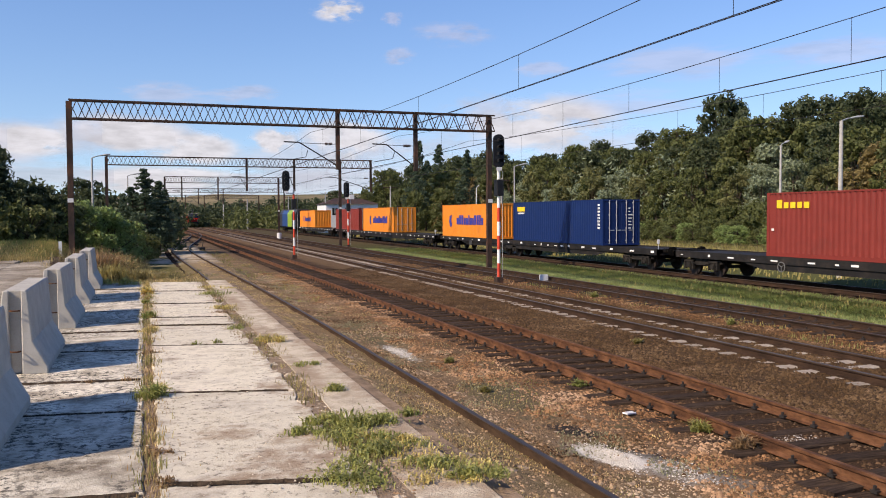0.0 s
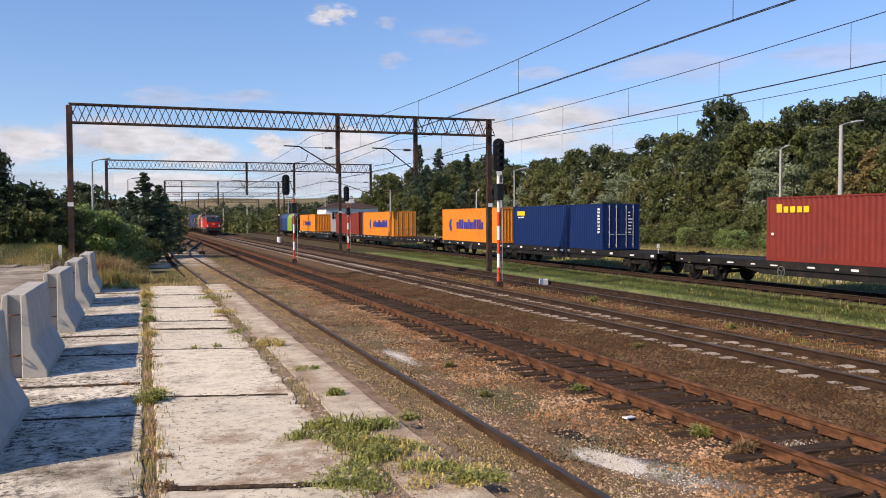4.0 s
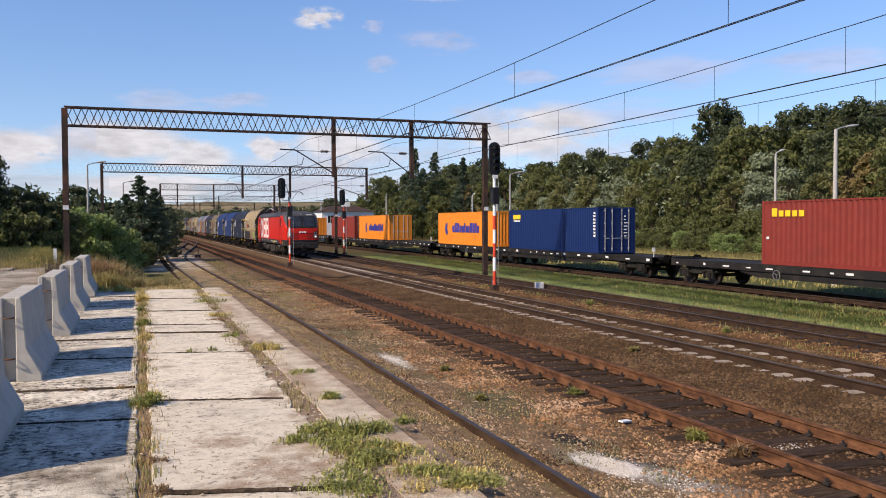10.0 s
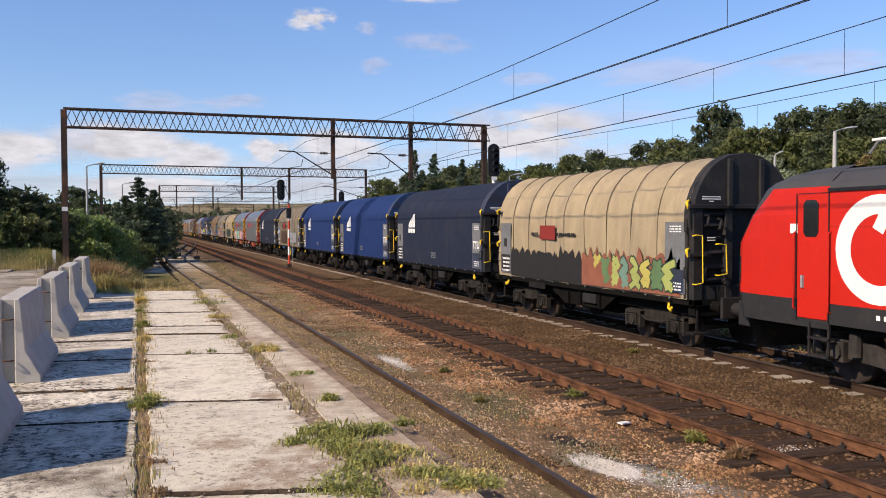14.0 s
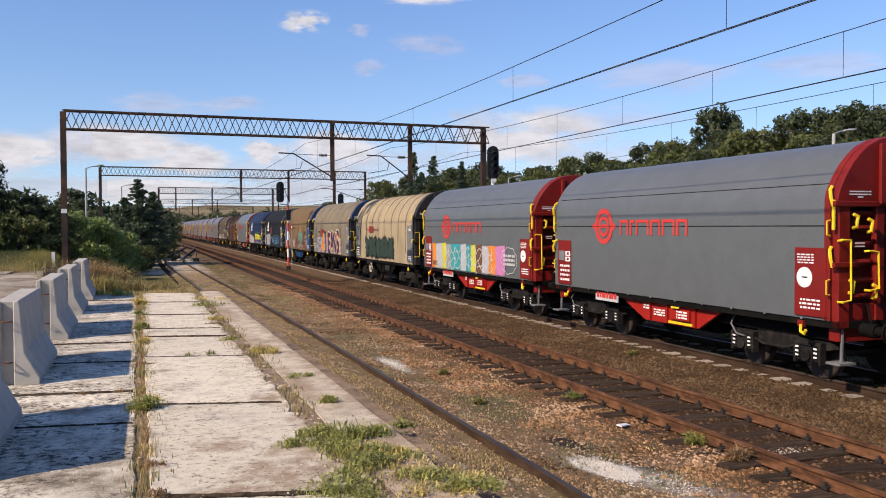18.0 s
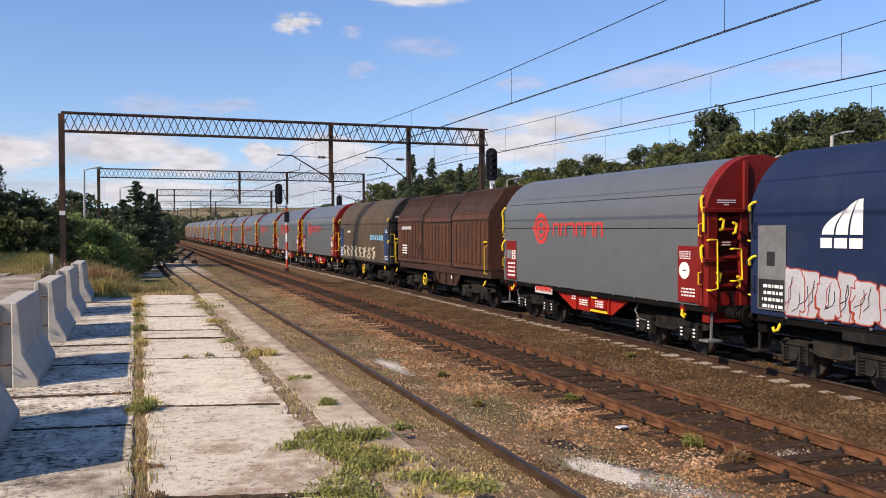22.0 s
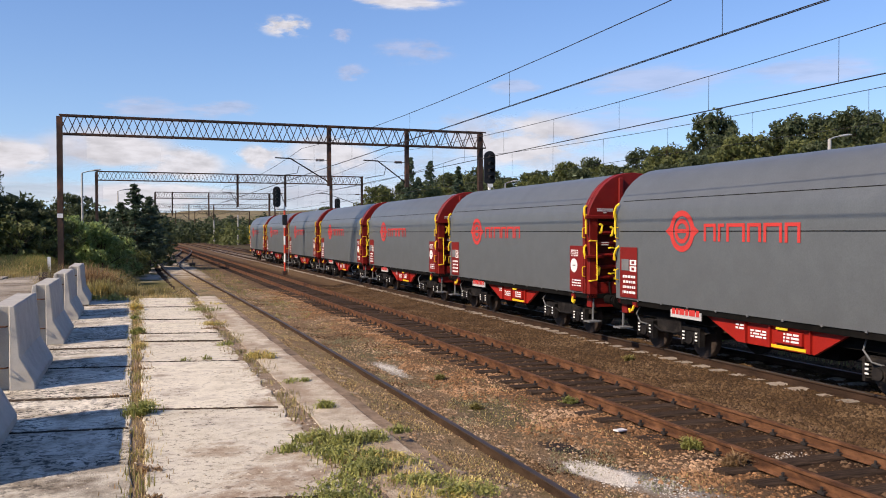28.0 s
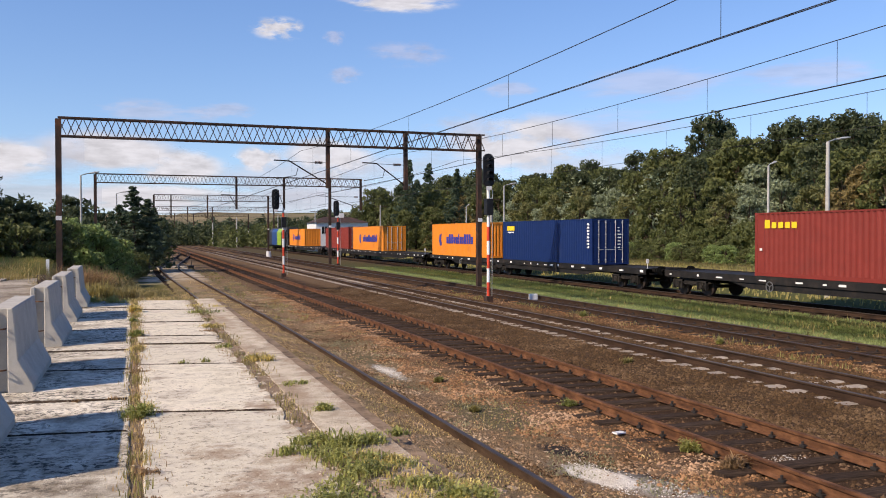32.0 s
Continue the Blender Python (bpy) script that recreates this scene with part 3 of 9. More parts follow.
while y < 23:
    seed += 1
    rz = random.Random(seed)
    d = 5.4
    part("edging_slab", slab_shape(1.52, 2.03, y + 0.008, min(y + d, 23.1) - 0.008, seed, thick=0.3, ragged=0.02), M["edging"], platform,
         at=pose(0, 0, PLAT + rz.uniform(-0.01, 0.005), 0, rz.uniform(-0.3, 0.3), 0))
    y += d
seed = 40
for i in range(4):
    for k in range(12):
        seed += 1
        rz = random.Random(seed)
        part("slab", slab_shape(-4.55 - 3 * i, -1.6 - 3 * i, 2.0 + 3 * k, 4.97 + 3 * k, seed, thick=0.12, ragged=0.01), M["yard"], platform,
             at=pose(0, 0, PLAT - 0.02 + rz.uniform(-0.015, 0.01), rz.uniform(-0.1, 0.1), 0, 0))


# ---- barriers ----
def jersey_barrier(y, first):
    if not first:
        t = thing("concrete_barrier", "grey precast concrete road barrier standing on the platform", "barrier", "row of concrete barriers", at=pose(-1.32, y, PLAT, 0, 0, 0))
        half = [(0.31, 0.0), (0.31, 0.08), (0.165, 0.36), (0.125, 0.86), (0.115, 0.915)]
        prof = half + [(-u, w) for u, w in reversed(half)]
        sh = Shape()
        L = 2.12
        notch = half + [(0.06, 0.915), (0.06, 0.0)]
        sh.along_y(prof, 0.08, L - 0.08)
        for s in (-1, 1):
            q = [(s * u, w) for u, w in notch]
            part("end_rib", Shape().along_y(q, 0.0, 0.078), M["barrier"], t, bevel=0.01)
            part("end_rib", Shape().along_y(q, L - 0.078, L), M["barrier"], t, bevel=0.01)
        part("body", sh, M["barrier"], t, bevel=0.012)
        for yy in (-0.005, L + 0.005):
            for z in (0.26, 0.70):
                loop = [(0.0 + 0.05 * math.cos(a), yy + (0.05 if yy > 1 else -0.05) * math.sin(a), z) for a in [math.pi * k / 8 for k in range(9)]]
                part("lifting_loop", Shape().path(loop, 0.009, 5), M["rust"], t)
        return t
    return copy_thing(first, pose(-1.32 + random.uniform(-0.015, 0.015), y, PLAT, 0, 0, random.uniform(-0.6, 0.6)))


b0 = jersey_barrier(9.97, None)
for y in (6.2, 2.4, 13.88, 17.65, 21.3):
    jersey_barrier(y, b0)


# ---- overhead line: portals, drop columns, signals, wires ----
def lattice(sh, a, b, wide, high, step_len, r=0.042, axis="x"):
    """A box lattice between two points along x (beam) or z (mast)."""
    a, b = Vector(a), Vector(b)
    d = (b - a).normalized()
    s = Vector((0, 1, 0))
    u = d.cross(s) if axis == "x" else Vector((1, 0, 0))
    n = max(1, round((b - a).length / step_len))
    rows = []
    for p, q in ((-1, -1), (-1, 1), (1, 1), (1, -1)):
        rows.append((s * p * wide / 2 + u * q * high / 2))
    for o in rows:
        sh.tube(a + o, b + o, r * 1.25, 4)
    for k in range(n):
        p, q = a + (b - a) * k / n, a + (b - a) * (k + 1) / n
        m = (p + q) / 2
        for i in range(4):
            o, e = rows[i], rows[(i + 1) % 4]
            if i % 2 == 0:
                sh.tube(p + o, m + e, r * 0.62, 4, cap=False)
                sh.tube(m + e, q + o, r * 0.62, 4, cap=False)
            else:
                sh.tube(p + o, q + e, r * 0.5, 4, cap=False)
    return sh


def channel_mast(sh, x, y, z0, z1, w=0.26):
    """Two channels back to back, tied by batten plates, as one welded outline."""
    a, b = w / 2, 0.122
    sh.along_z([(x - a, y - b), (x + a, y - b), (x + a, y - 0.03), (x + a - 0.02, y - 0.03), (x + a - 0.02, y - b + 0.024), (x + 0.012, y - b + 0.024), (x + 0.012, y + b - 0.024),
                (x + a - 0.02, y + b - 0.024), (x + a - 0.02, y + 0.03), (x + a, y + 0.03), (x + a, y + b), (x - a, y + b), (x - a, y + 0.03), (x - a + 0.02, y + 0.03), (x - a + 0.02, y + b - 0.024),
                (x - 0.012, y + b - 0.024), (x - 0.012, y - b + 0.024), (x - a + 0.02, y - b + 0.024), (x - a + 0.02, y - 0.03), (x - a, y - 0.03)], z0, z1)
    return sh


def cantilever(t, x, y, z_mast, reach, wire_z, col):
    """Bracket from a drop column at x to a wire over x - reach."""
    tip = x - reach
    part("bracket_tube", Shape().path([(x, y, z_mast), (tip + 0.55, y, wire_z + 1.0), (tip - 0.25, y, wire_z + 1.02)], 0.035, 6), col, t)
    part("tie_rod", Shape().tube((tip + 0.4, y, wire_z + 0.98), (x, y, wire_z + 0.95), 0.014, 5), col, t)
    ins = Shape()
    for k in range(6):
        ins.tube((x - 0.30 - 0.07 * k, y, wire_z + 0.955), (x - 0.34 - 0.07 * k, y, wire_z + 0.955), 0.07, 8)
    tagged(part("insulator", ins, M["insulator"], t), kind="stuff")
    part("registration_arm", Shape().path([(tip + 1.0, y, wire_z + 0.62), (tip + 0.9, y, wire_z + 0.25), (tip - 0.15, y, wire_z + 0.05)], 0.02, 5), col, t)
    return t


def portal(label, y, x0, x1, top, depth, posts, drops, base, bracket=True):
    t = thing("overhead_line_portal", label, "line portal", "overhead line portals")
    part("beam", lattice(Shape(), (x0, y, top - depth / 2), (x1, y, top - depth / 2), 0.5, depth, 0.74), M["mast_brown"], t)
    for x in posts:
        part("post", channel_mast(Shape(), x, y, base.get(x, -0.3), top - 0.05), M["mast_brown"], t)
        part("number_plate", Shape().box(x - 0.13, x + 0.13, y - 0.2, y - 0.185, 3.6, 3.8), M["white"], t)
    for x, reach in drops:
        part("drop_column", channel_mast(Shape(), x, y, 5.35, top + 0.05, 0.19), M["mast_brown"], t)
        if bracket:
            cantilever(t, x, y, 5.55, reach, 5.75, M["steel_black"])
    return t


portal("dark brown steel lattice portal spanning the tracks", 44.0, -3.28, 18.75, 8.5, 0.88, (-3.28, 18.5), ((9.79, 2.6), (14.13, 2.2)), {-3.28: 1.0, 18.5: -0.3})
portal("dark brown steel lattice portal further along the tracks", 83.2, -3.15, 22.0, 8.5, 0.8, (-3.15, 18.7), ((9.5, 1.2), (14.1, 1.0), (21.9, 4.2)), {-3.15: 0.4, 18.7: -0.3})
portal("distant dark steel lattice portal over the tracks", 130.0, 3.0, 20.4, 8.8, 0.9, (3.0, 19.6), ((5.4, 1.0), (10.6, 2.0)), {3.0: -0.3, 19.6: -0.3})
portal("distant dark steel lattice portal over the tracks", 178.0, 3.5, 28.0, 8.6, 0.8, (4.0, 28.0), ((10.6, 2.0), (15.5, 2.0)), {4.0: -0.3, 28.0: -0.3})
portal("distant dark steel lattice portal over the tracks", 235.0, 4.0, 30.0, 8.6, 0.8, (4.0, 30.0), ((10.6, 2.0), (15.5, 2.0)), {4.0: -0.3, 30.0: -0.3})


def signal(label, x, y, height, head_shift=0.0):
    t = thing("railway_signal", label, "railway signal", "colour light signals", at=pose(x, y, -0.3))
    H = height + 0.3
    part("foot", Shape().box(-0.3, 0.3, -0.3, 0.3, 0.0, 0.14).box(-0.16, 0.16, -0.16, 0.16, 0.14, 0.42), M["mast_brown"], t, bevel=0.02)
    z, red = 0.42, True
    top = H - 1.6
    k = 0
    while z < top - 0.05:
        e = min(z + 0.62, top)
        part("red_band" if red else "white_band", Shape().tube((0, 0, z), (0, 0, e), 0.075, 12), M["red_band"] if red else M["white_paint"], t, smooth=True)
        z, red = e, not red
    hx = head_shift
    part("mast_top", Shape().tube((0, 0, top), (0, 0, H - 0.1 if not hx else top + 0.25), 0.06, 10), M["galv"], t)
    if hx:
        part("bracket", Shape().box(min(0, hx), max(0, hx), -0.05, 0.05, top - 0.06, top + 0.02), M["galv"], t)
    prof = arc(hx, H - 0.26, 0.26, 0, 180, 10) + arc(hx, H - 1.5 + 0.26, 0.26, 180, 360, 10)
    back = Shape().sweep(prof, [lambda u, w, d=d: (u, d, w) for d in (-0.06, 0.06)])
    head = part("signal_head", back, M["black"], t)
    for q in range(4):
        zz = H - 0.30 - q * 0.30
        hood = Shape()
        ring = arc(0, 0, 0.115, -20, 200, 12)
        hood.sweep(ring, [lambda u, w, d=d: (hx + u, -0.06 - d, zz + w) for d in (0.0, 0.24)], closed=False)
        part("hood", hood, M["black"], head)
        part("lens", Shape().tube((hx, -0.065, zz), (hx, -0.075, zz), 0.09, 14), M["glass_dark"], head)
    part("name_plate", Shape().box(hx - 0.13, hx + 0.13, -0.085, -0.075, top - 0.02, top + 0.14), M["white"], t)
    part("relay_box", Shape().box(-0.16, 0.16, -0.2, 0.16, top - 1.15, top - 0.42), M["black"], t, bevel=0.02)
    part("ladder", Shape().path([(0.05, 0.3, 0.3), (0.05, 0.22, top)], 0.015, 5).path([(0.3, 0.3, 0.3), (0.3, 0.22, top)], 0.015, 5), M["galv"], t)
    return t


signal("tall colour light signal on a red and white banded mast", 14.97, 34.5, 6.5)
signal("colour light signal with offset head on a banded mast", 10.15, 60.2, 6.15, -0.55)
signal("distant colour light signal on a red and white mast", 18.34, 78.2, 6.1, -0.15)

SPANS = [-56.0, -6.0, 44.0, 83.2, 130.0, 178.0, 235.0, 300.0]


def wires(label, x, contact, messenger, doubled, first, gap, start=-6.0, low=0.64):
    t = thing("overhead_wire", label, "overhead wire", "overhead line wires")
    spans = [SPANS[0], start] + SPANS[2:]
    for a, b in zip(spans, spans[1:]):
        n = 14
        sag = low if a == start else 0.92 * ((b - a) / 60) ** 2
        top = [(x, a + (b - a) * k / n, messenger + 0.25 - sag * (1 - (2 * k / n - 1) ** 2)) for k in range(n + 1)]
        part("messenger_wire", Shape().path(top, 0.0095 if a < 40 else 0.012, 5), M["steel_black"], t)
        for o in ((-0.025, 0.025) if doubled else (0.0,)):
            part("contact_wire", Shape().tube((x + o, a, contact), (x + o, b, contact), 0.008 if a < 40 else 0.012, 5), M["steel_black"], t)
        y = a + (first if a < 40 else 2.6)
        while y < b - 1 and a < 120:
            k = (y - a) / (b - a)
            part("dropper", Shape().tube((x, y, contact), (x, y, messenger + 0.25 - sag * (1 - (2 * k - 1) ** 2)), 0.005, 4), M["steel_black"], t)
            y += gap if a < 40 else 8.0
    return t


wires("catenary wires above the rusty side track", 8.34, 5.85, 7.04, True, 1.23, 7.6)
wires("catenary wires above the main line track", 13.06, 5.81, 6.96, True, 0.9, 3.98, 0.0, 0.61)
wires("catenary wires above the second main track", 17.25, 5.55, 6.80, False, 1.0, 4.2)


# ---- trains: shared parts ----
def paint(name, c, k=0.12, rough=0.45, dirt=None, rng=(0.55, 0.8), ds=0.8, bump=0.03, stretch=(1, 1, 1), spec=0.22):
    return mat(name, [shade(c, 1 - k), c, shade(c, 1 + k)], 2.2, rough, bump=bump, bump_scale=40, dirt=dirt, dirt_scale=ds, dirt_range=rng, stretch=stretch, spec=spec)


GREY_TARP = paint("grey_tarp", (0.100, 0.108, 0.110), 0.06, 0.38, (0.085, 0.09, 0.09), (0.5, 0.85), 0.6, spec=0.55)
BEIGE_TARP = paint("beige_tarp", (0.325, 0.255, 0.155), 0.12, 0.75, (0.22, 0.175, 0.12), (0.5, 0.72), 0.9, 0.15, stretch=(1, 1, 0.3))
DIRTY_TARP = paint("dirty_tarp", (0.190, 0.155, 0.104), 0.15, 0.8, (0.085, 0.069, 0.052), (0.46, 0.72), 0.8, 0.15, stretch=(1, 1, 0.3))
BROWN_TARP = paint("brown_tarp", (0.155, 0.097, 0.044), 0.18, 0.75, (0.095, 0.060, 0.032), (0.45, 0.7), 0.8, 0.15, stretch=(1, 1, 0.3))
MUD_TARP = paint("mud_tarp", (0.085, 0.060, 0.034), 0.2, 0.75, (0.05, 0.042, 0.035), (0.42, 0.68), 0.9, 0.15, stretch=(1, 1, 0.3))
BLUE_TARP = paint("blue_tarp", (0.008, 0.024, 0.095), 0.1, 0.7, (0.02, 0.035, 0.10), (0.6, 0.85), 0.8)
NAVY_TARP = paint("navy_tarp", (0.012, 0.017, 0.034), 0.12, 0.85, (0.03, 0.032, 0.04), (0.5, 0.8), 0.8)
INDIGO_TARP = paint("indigo_tarp", (0.009, 0.019, 0.054), 0.12, 0.7, (0.022, 0.03, 0.055), (0.5, 0.8), 0.8)
SLATE_TARP = paint("slate_tarp", (0.012, 0.0165, 0.029), 0.12, 0.85, (0.025, 0.026, 0.03), (0.5, 0.8), 0.8)
INK_TARP = paint("ink_tarp", (0.0075, 0.0088, 0.0125), 0.15, 0.85, (0.018, 0.018, 0.02), (0.5, 0.8), 0.8)
RED_STEEL = paint("red_steel", (0.175, 0.011, 0.008), 0.15, 0.5, (0.12, 0.02, 0.015), (0.55, 0.85), 1.5)
BRIGHT_RED = paint("bright_red", (0.30, 0.016, 0.010), 0.08, 0.45, (0.25, 0.03, 0.02), (0.6, 0.9), 1.5)
LOGO_RED = paint("logo_red", (0.52, 0.045, 0.038), 0.05, 0.5)
# darker copy of red_steel: shade inside the end recess put into the colour
RED_IN_SHADE = paint("red_in_shade", (0.075, 0.008, 0.007), 0.2, 0.6, (0.03, 0.01, 0.009), (0.5, 0.8), 1.5)
DARK_END = paint("dark_end", (0.022, 0.021, 0.021), 0.25, 0.6, (0.05, 0.04, 0.032), (0.5, 0.8), 1.5)
BLUE_END = paint("blue_end", (0.016, 0.042, 0.115), 0.2, 0.5, (0.03, 0.03, 0.035), (0.45, 0.7), 1.5)
BLUE_BOARD = paint("blue_board", (0.02, 0.09, 0.26), 0.2, 0.6, (0.05, 0.07, 0.10), (0.5, 0.8), 2.0)
BLUE_SOLE = paint("blue_sole", (0.014, 0.055, 0.15), 0.2, 0.6, (0.02, 0.022, 0.026), (0.45, 0.7), 2.0)
NAVY_END = paint("navy_end", (0.032, 0.042, 0.075), 0.2, 0.5, (0.03, 0.03, 0.035), (0.45, 0.7), 1.5)
BROWN_STEEL = paint("brown_steel", (0.082, 0.035, 0.020), 0.18, 0.6, (0.05, 0.028, 0.02), (0.45, 0.75), 0.9, 0.1)
SOOT_BROWN = paint("soot_brown", (0.040, 0.022, 0.015), 0.25, 0.75, (0.07, 0.032, 0.02), (0.5, 0.8), 1.2, 0.1)
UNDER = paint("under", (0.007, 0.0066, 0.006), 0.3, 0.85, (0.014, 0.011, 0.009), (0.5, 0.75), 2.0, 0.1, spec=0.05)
BOGIE = paint("bogie_steel", (0.014, 0.0125, 0.012), 0.35, 0.75, (0.05, 0.042, 0.035), (0.5, 0.75), 3.0, 0.1, spec=0.1)
DUSTY = paint("dusty_bogie", (0.022, 0.020, 0.018), 0.35, 0.8, (0.048, 0.040, 0.032), (0.45, 0.75), 3.0, 0.1, spec=0.08)
WHEEL = paint("wheel", (0.035, 0.026, 0.022), 0.25, 0.6, (0.06, 0.045, 0.035), (0.5, 0.75), 3.0)
GREY_PLATE = paint("grey_plate", (0.145, 0.148, 0.148), 0.2, 0.6, (0.12, 0.12, 0.12), (0.5, 0.8), 3)
COL = {k: paint("graffiti_" + k, c, 0.1, 0.6) for k, c in dict(
    white=(0.46, 0.45, 0.435), black=(0.022, 0.020, 0.018), green=(0.10, 0.17, 0.075), lime=(0.30, 0.33, 0.10), yellow=(0.42, 0.36, 0.09),
    orange=(0.62, 0.20, 0.03), pink=(0.46, 0.17, 0.34), teal=(0.025, 0.26, 0.28), blue=(0.10, 0.25, 0.55), grey=(0.26, 0.26, 0.27),
    darkgreen=(0.025, 0.045, 0.032), ink=(0.022, 0.024, 0.07), red=(0.30, 0.05, 0.03), sky=(0.20, 0.45, 0.62), brick=(0.23, 0.085, 0.05),
    soot=(0.050, 0.036, 0.025), soot_red=(0.13, 0.06, 0.035), cargo=(0.21, 0.026, 0.02), chalk=(0.38, 0.38, 0.39), violet=(0.055, 0.035, 0.13), acid=(0.50, 0.47, 0.03), mint=(0.13, 0.22, 0.165), cream=(0.55, 0.50, 0.38)).items()}


def wheelset(parent, y, r=0.46):
    for s in (-1, 1):
        w = Shape().wheel_x(s * 0.755, y, r, r, 0.13, 28)
        part("wheel", w, WHEEL, parent, smooth=True)
        part("wheel_rim", Shape().tube((s * 0.825, y, r), (s * 0.832, y, r), r * 0.97, 28).tube((s * 0.83, y, r), (s * 0.90, y, r), 0.10, 12), WHEEL, parent)
    part("axle", Shape().tube((-0.75, y, r), (0.75, y, r), 0.08, 10), WHEEL, parent)


def freight_bogie(t, yc, fresh=False):
    """Two axles, side frames with springs and axle boxes; a fresh one is black with white stencilled marks."""
    steel = BOGIE if fresh else DUSTY
    fr = Shape()
    for s in (-1, 1):
        side = [(yc - 1.45, 0.62), (yc - 1.30, 0.74), (yc - 0.62, 0.74), (yc - 0.38, 0.86), (yc + 0.38, 0.86), (yc + 0.62, 0.74), (yc + 1.30, 0.74),
                (yc + 1.45, 0.62), (yc + 1.25, 0.58), (yc + 0.55, 0.58), (yc + 0.38, 0.50), (yc - 0.38, 0.50), (yc - 0.55, 0.58), (yc - 1.25, 0.58)]
        fr.along_x(side, s * 1.0 - 0.07, s * 1.0 + 0.07)
    fr.box(-1.0, 1.0, yc - 0.25, yc + 0.25, 0.55, 0.92)
    b = part("bogie", fr, steel, t, "black steel bogie with white stencilled marks" if fresh else "dusty brown steel bogie with coil springs")
    for q in (-0.9, 0.9):
        wheelset(b, yc + q)
        for s in (-1, 1):
            box = Shape().box(s * 1.08 - 0.12, s * 1.08 + 0.12, yc + q - 0.14, yc + q + 0.14, 0.34, 0.62)
            box.tube((s * 1.08, yc + q, 0.46), (s * 1.24, yc + q, 0.46), 0.115, 12)
            part("axle_box", box, steel, b)
            if s < 0:
                for d in (-0.23, 0.23):
                    sp = Shape()
                    for k in range(5):
                        sp.tube((s * 1.12, yc + q + d, 0.36 + 0.055 * k), (s * 1.12, yc + q + d, 0.39 + 0.055 * k), 0.085, 8, cap=k == 4)
                    part("spring", sp, steel, b)
            if s < 0:
                part("bracket", Shape().box(-1.20, -1.06, yc + q - 0.34, yc + q - 0.28, 0.30, 0.70).box(-1.20, -1.06, yc + q + 0.28, yc + q + 0.34, 0.30, 0.70).box(-1.18, -1.06, yc + q - 0.34, yc + q + 0.34, 0.64, 0.72), steel, b)
    part("brake_rod", Shape().path([(-1.14, yc - 0.75, 0.66), (-1.16, yc - 0.3, 0.52), (-1.16, yc + 0.3, 0.52), (-1.14, yc + 0.75, 0.66)], 0.03, 5), steel, b)
    if fresh:
        mk = Shape()
        for q in (-1.12, -0.66, 0.68, 1.14):
            for z in (0.42, 0.50, 0.58):
                mk.box(-1.212, -1.205, yc + q - 0.04, yc + q + 0.04, z, z + 0.035)
        tagged(part("stencil", mk, M["white_paint"], b), kind="stuff")
        part("hose", Shape().path([(-1.1, yc + 1.25, 1.0), (-1.28, yc + 1.15, 0.85), (-1.30, yc + 0.95, 0.66), (-1.15, yc + 0.80, 0.60)], 0.018, 6), GREY_PLATE, b)
    return b


def buffers(t, y, d, material=None):
    """A pair of buffers and the screw coupling at the end plane y; d = 1 where the wagon lies towards +y."""
    for s in (-1, 1):
        b = Shape().tube((s * 0.875, y + d * 0.02, 1.04), (s * 0.875, y + d * 0.06, 1.04), 0.225, 18)
        b.tube((s * 0.875, y + d * 0.06, 1.04), (s * 0.875, y + d * 0.40, 1.04), 0.085, 12).tube((s * 0.875, y + d * 0.33, 1.04), (s * 0.875, y + d * 0.64, 1.04), 0.125, 12)
        part("buffer", b, material or UNDER, t)
    h = Shape().box(-0.05, 0.05, y + d * 0.1, y + d * 0.64, 0.98, 1.10)
    h.path([(-0.1, y + d * 0.2, 1.0), (-0.1, y + d * 0.12, 0.66), (0.1, y + d * 0.12, 0.66), (0.1, y + d * 0.2, 1.0)], 0.022, 6)
    part("coupling", h, UNDER, t)


# half cross-section of the covered wagons, from the floor up to the ridge
COVER = [(1.43, 1.19), (1.44, 1.7), (1.44, 2.4), (1.44, 2.95), (1.425, 3.2), (1.37, 3.45), (1.27, 3.70), (1.12, 3.95), (0.93, 4.17), (0.70, 4.33), (0.46, 4.44), (0.22, 4.49), (0, 4.51)]
COVER_RING = [(-u, w) for u, w in COVER] + [(u, w) for u, w in COVER[-2::-1]]
ANGLED = [(1.43, 1.19), (1.44, 1.7), (1.44, 2.4), (1.44, 3.0), (1.44, 3.38), (1.41, 3.5), (1.29, 3.74), (1.13, 3.98), (0.94, 4.18), (0.72, 4.34), (0.47, 4.45), (0.22, 4.50), (0, 4.52)]
ANGLED_RING = [(-u, w) for u, w in ANGLED] + [(u, w) for u, w in ANGLED[-2::-1]]


def up(z, x):
    """Marks on the covers are given above a floor at 1.06 m; the covers stand 0.13 m higher and are a little taller."""
    return z + 0.13 + 0.054 * (z - 1.06) if -1.50 < x < -1.44 and z > 1.0 else z


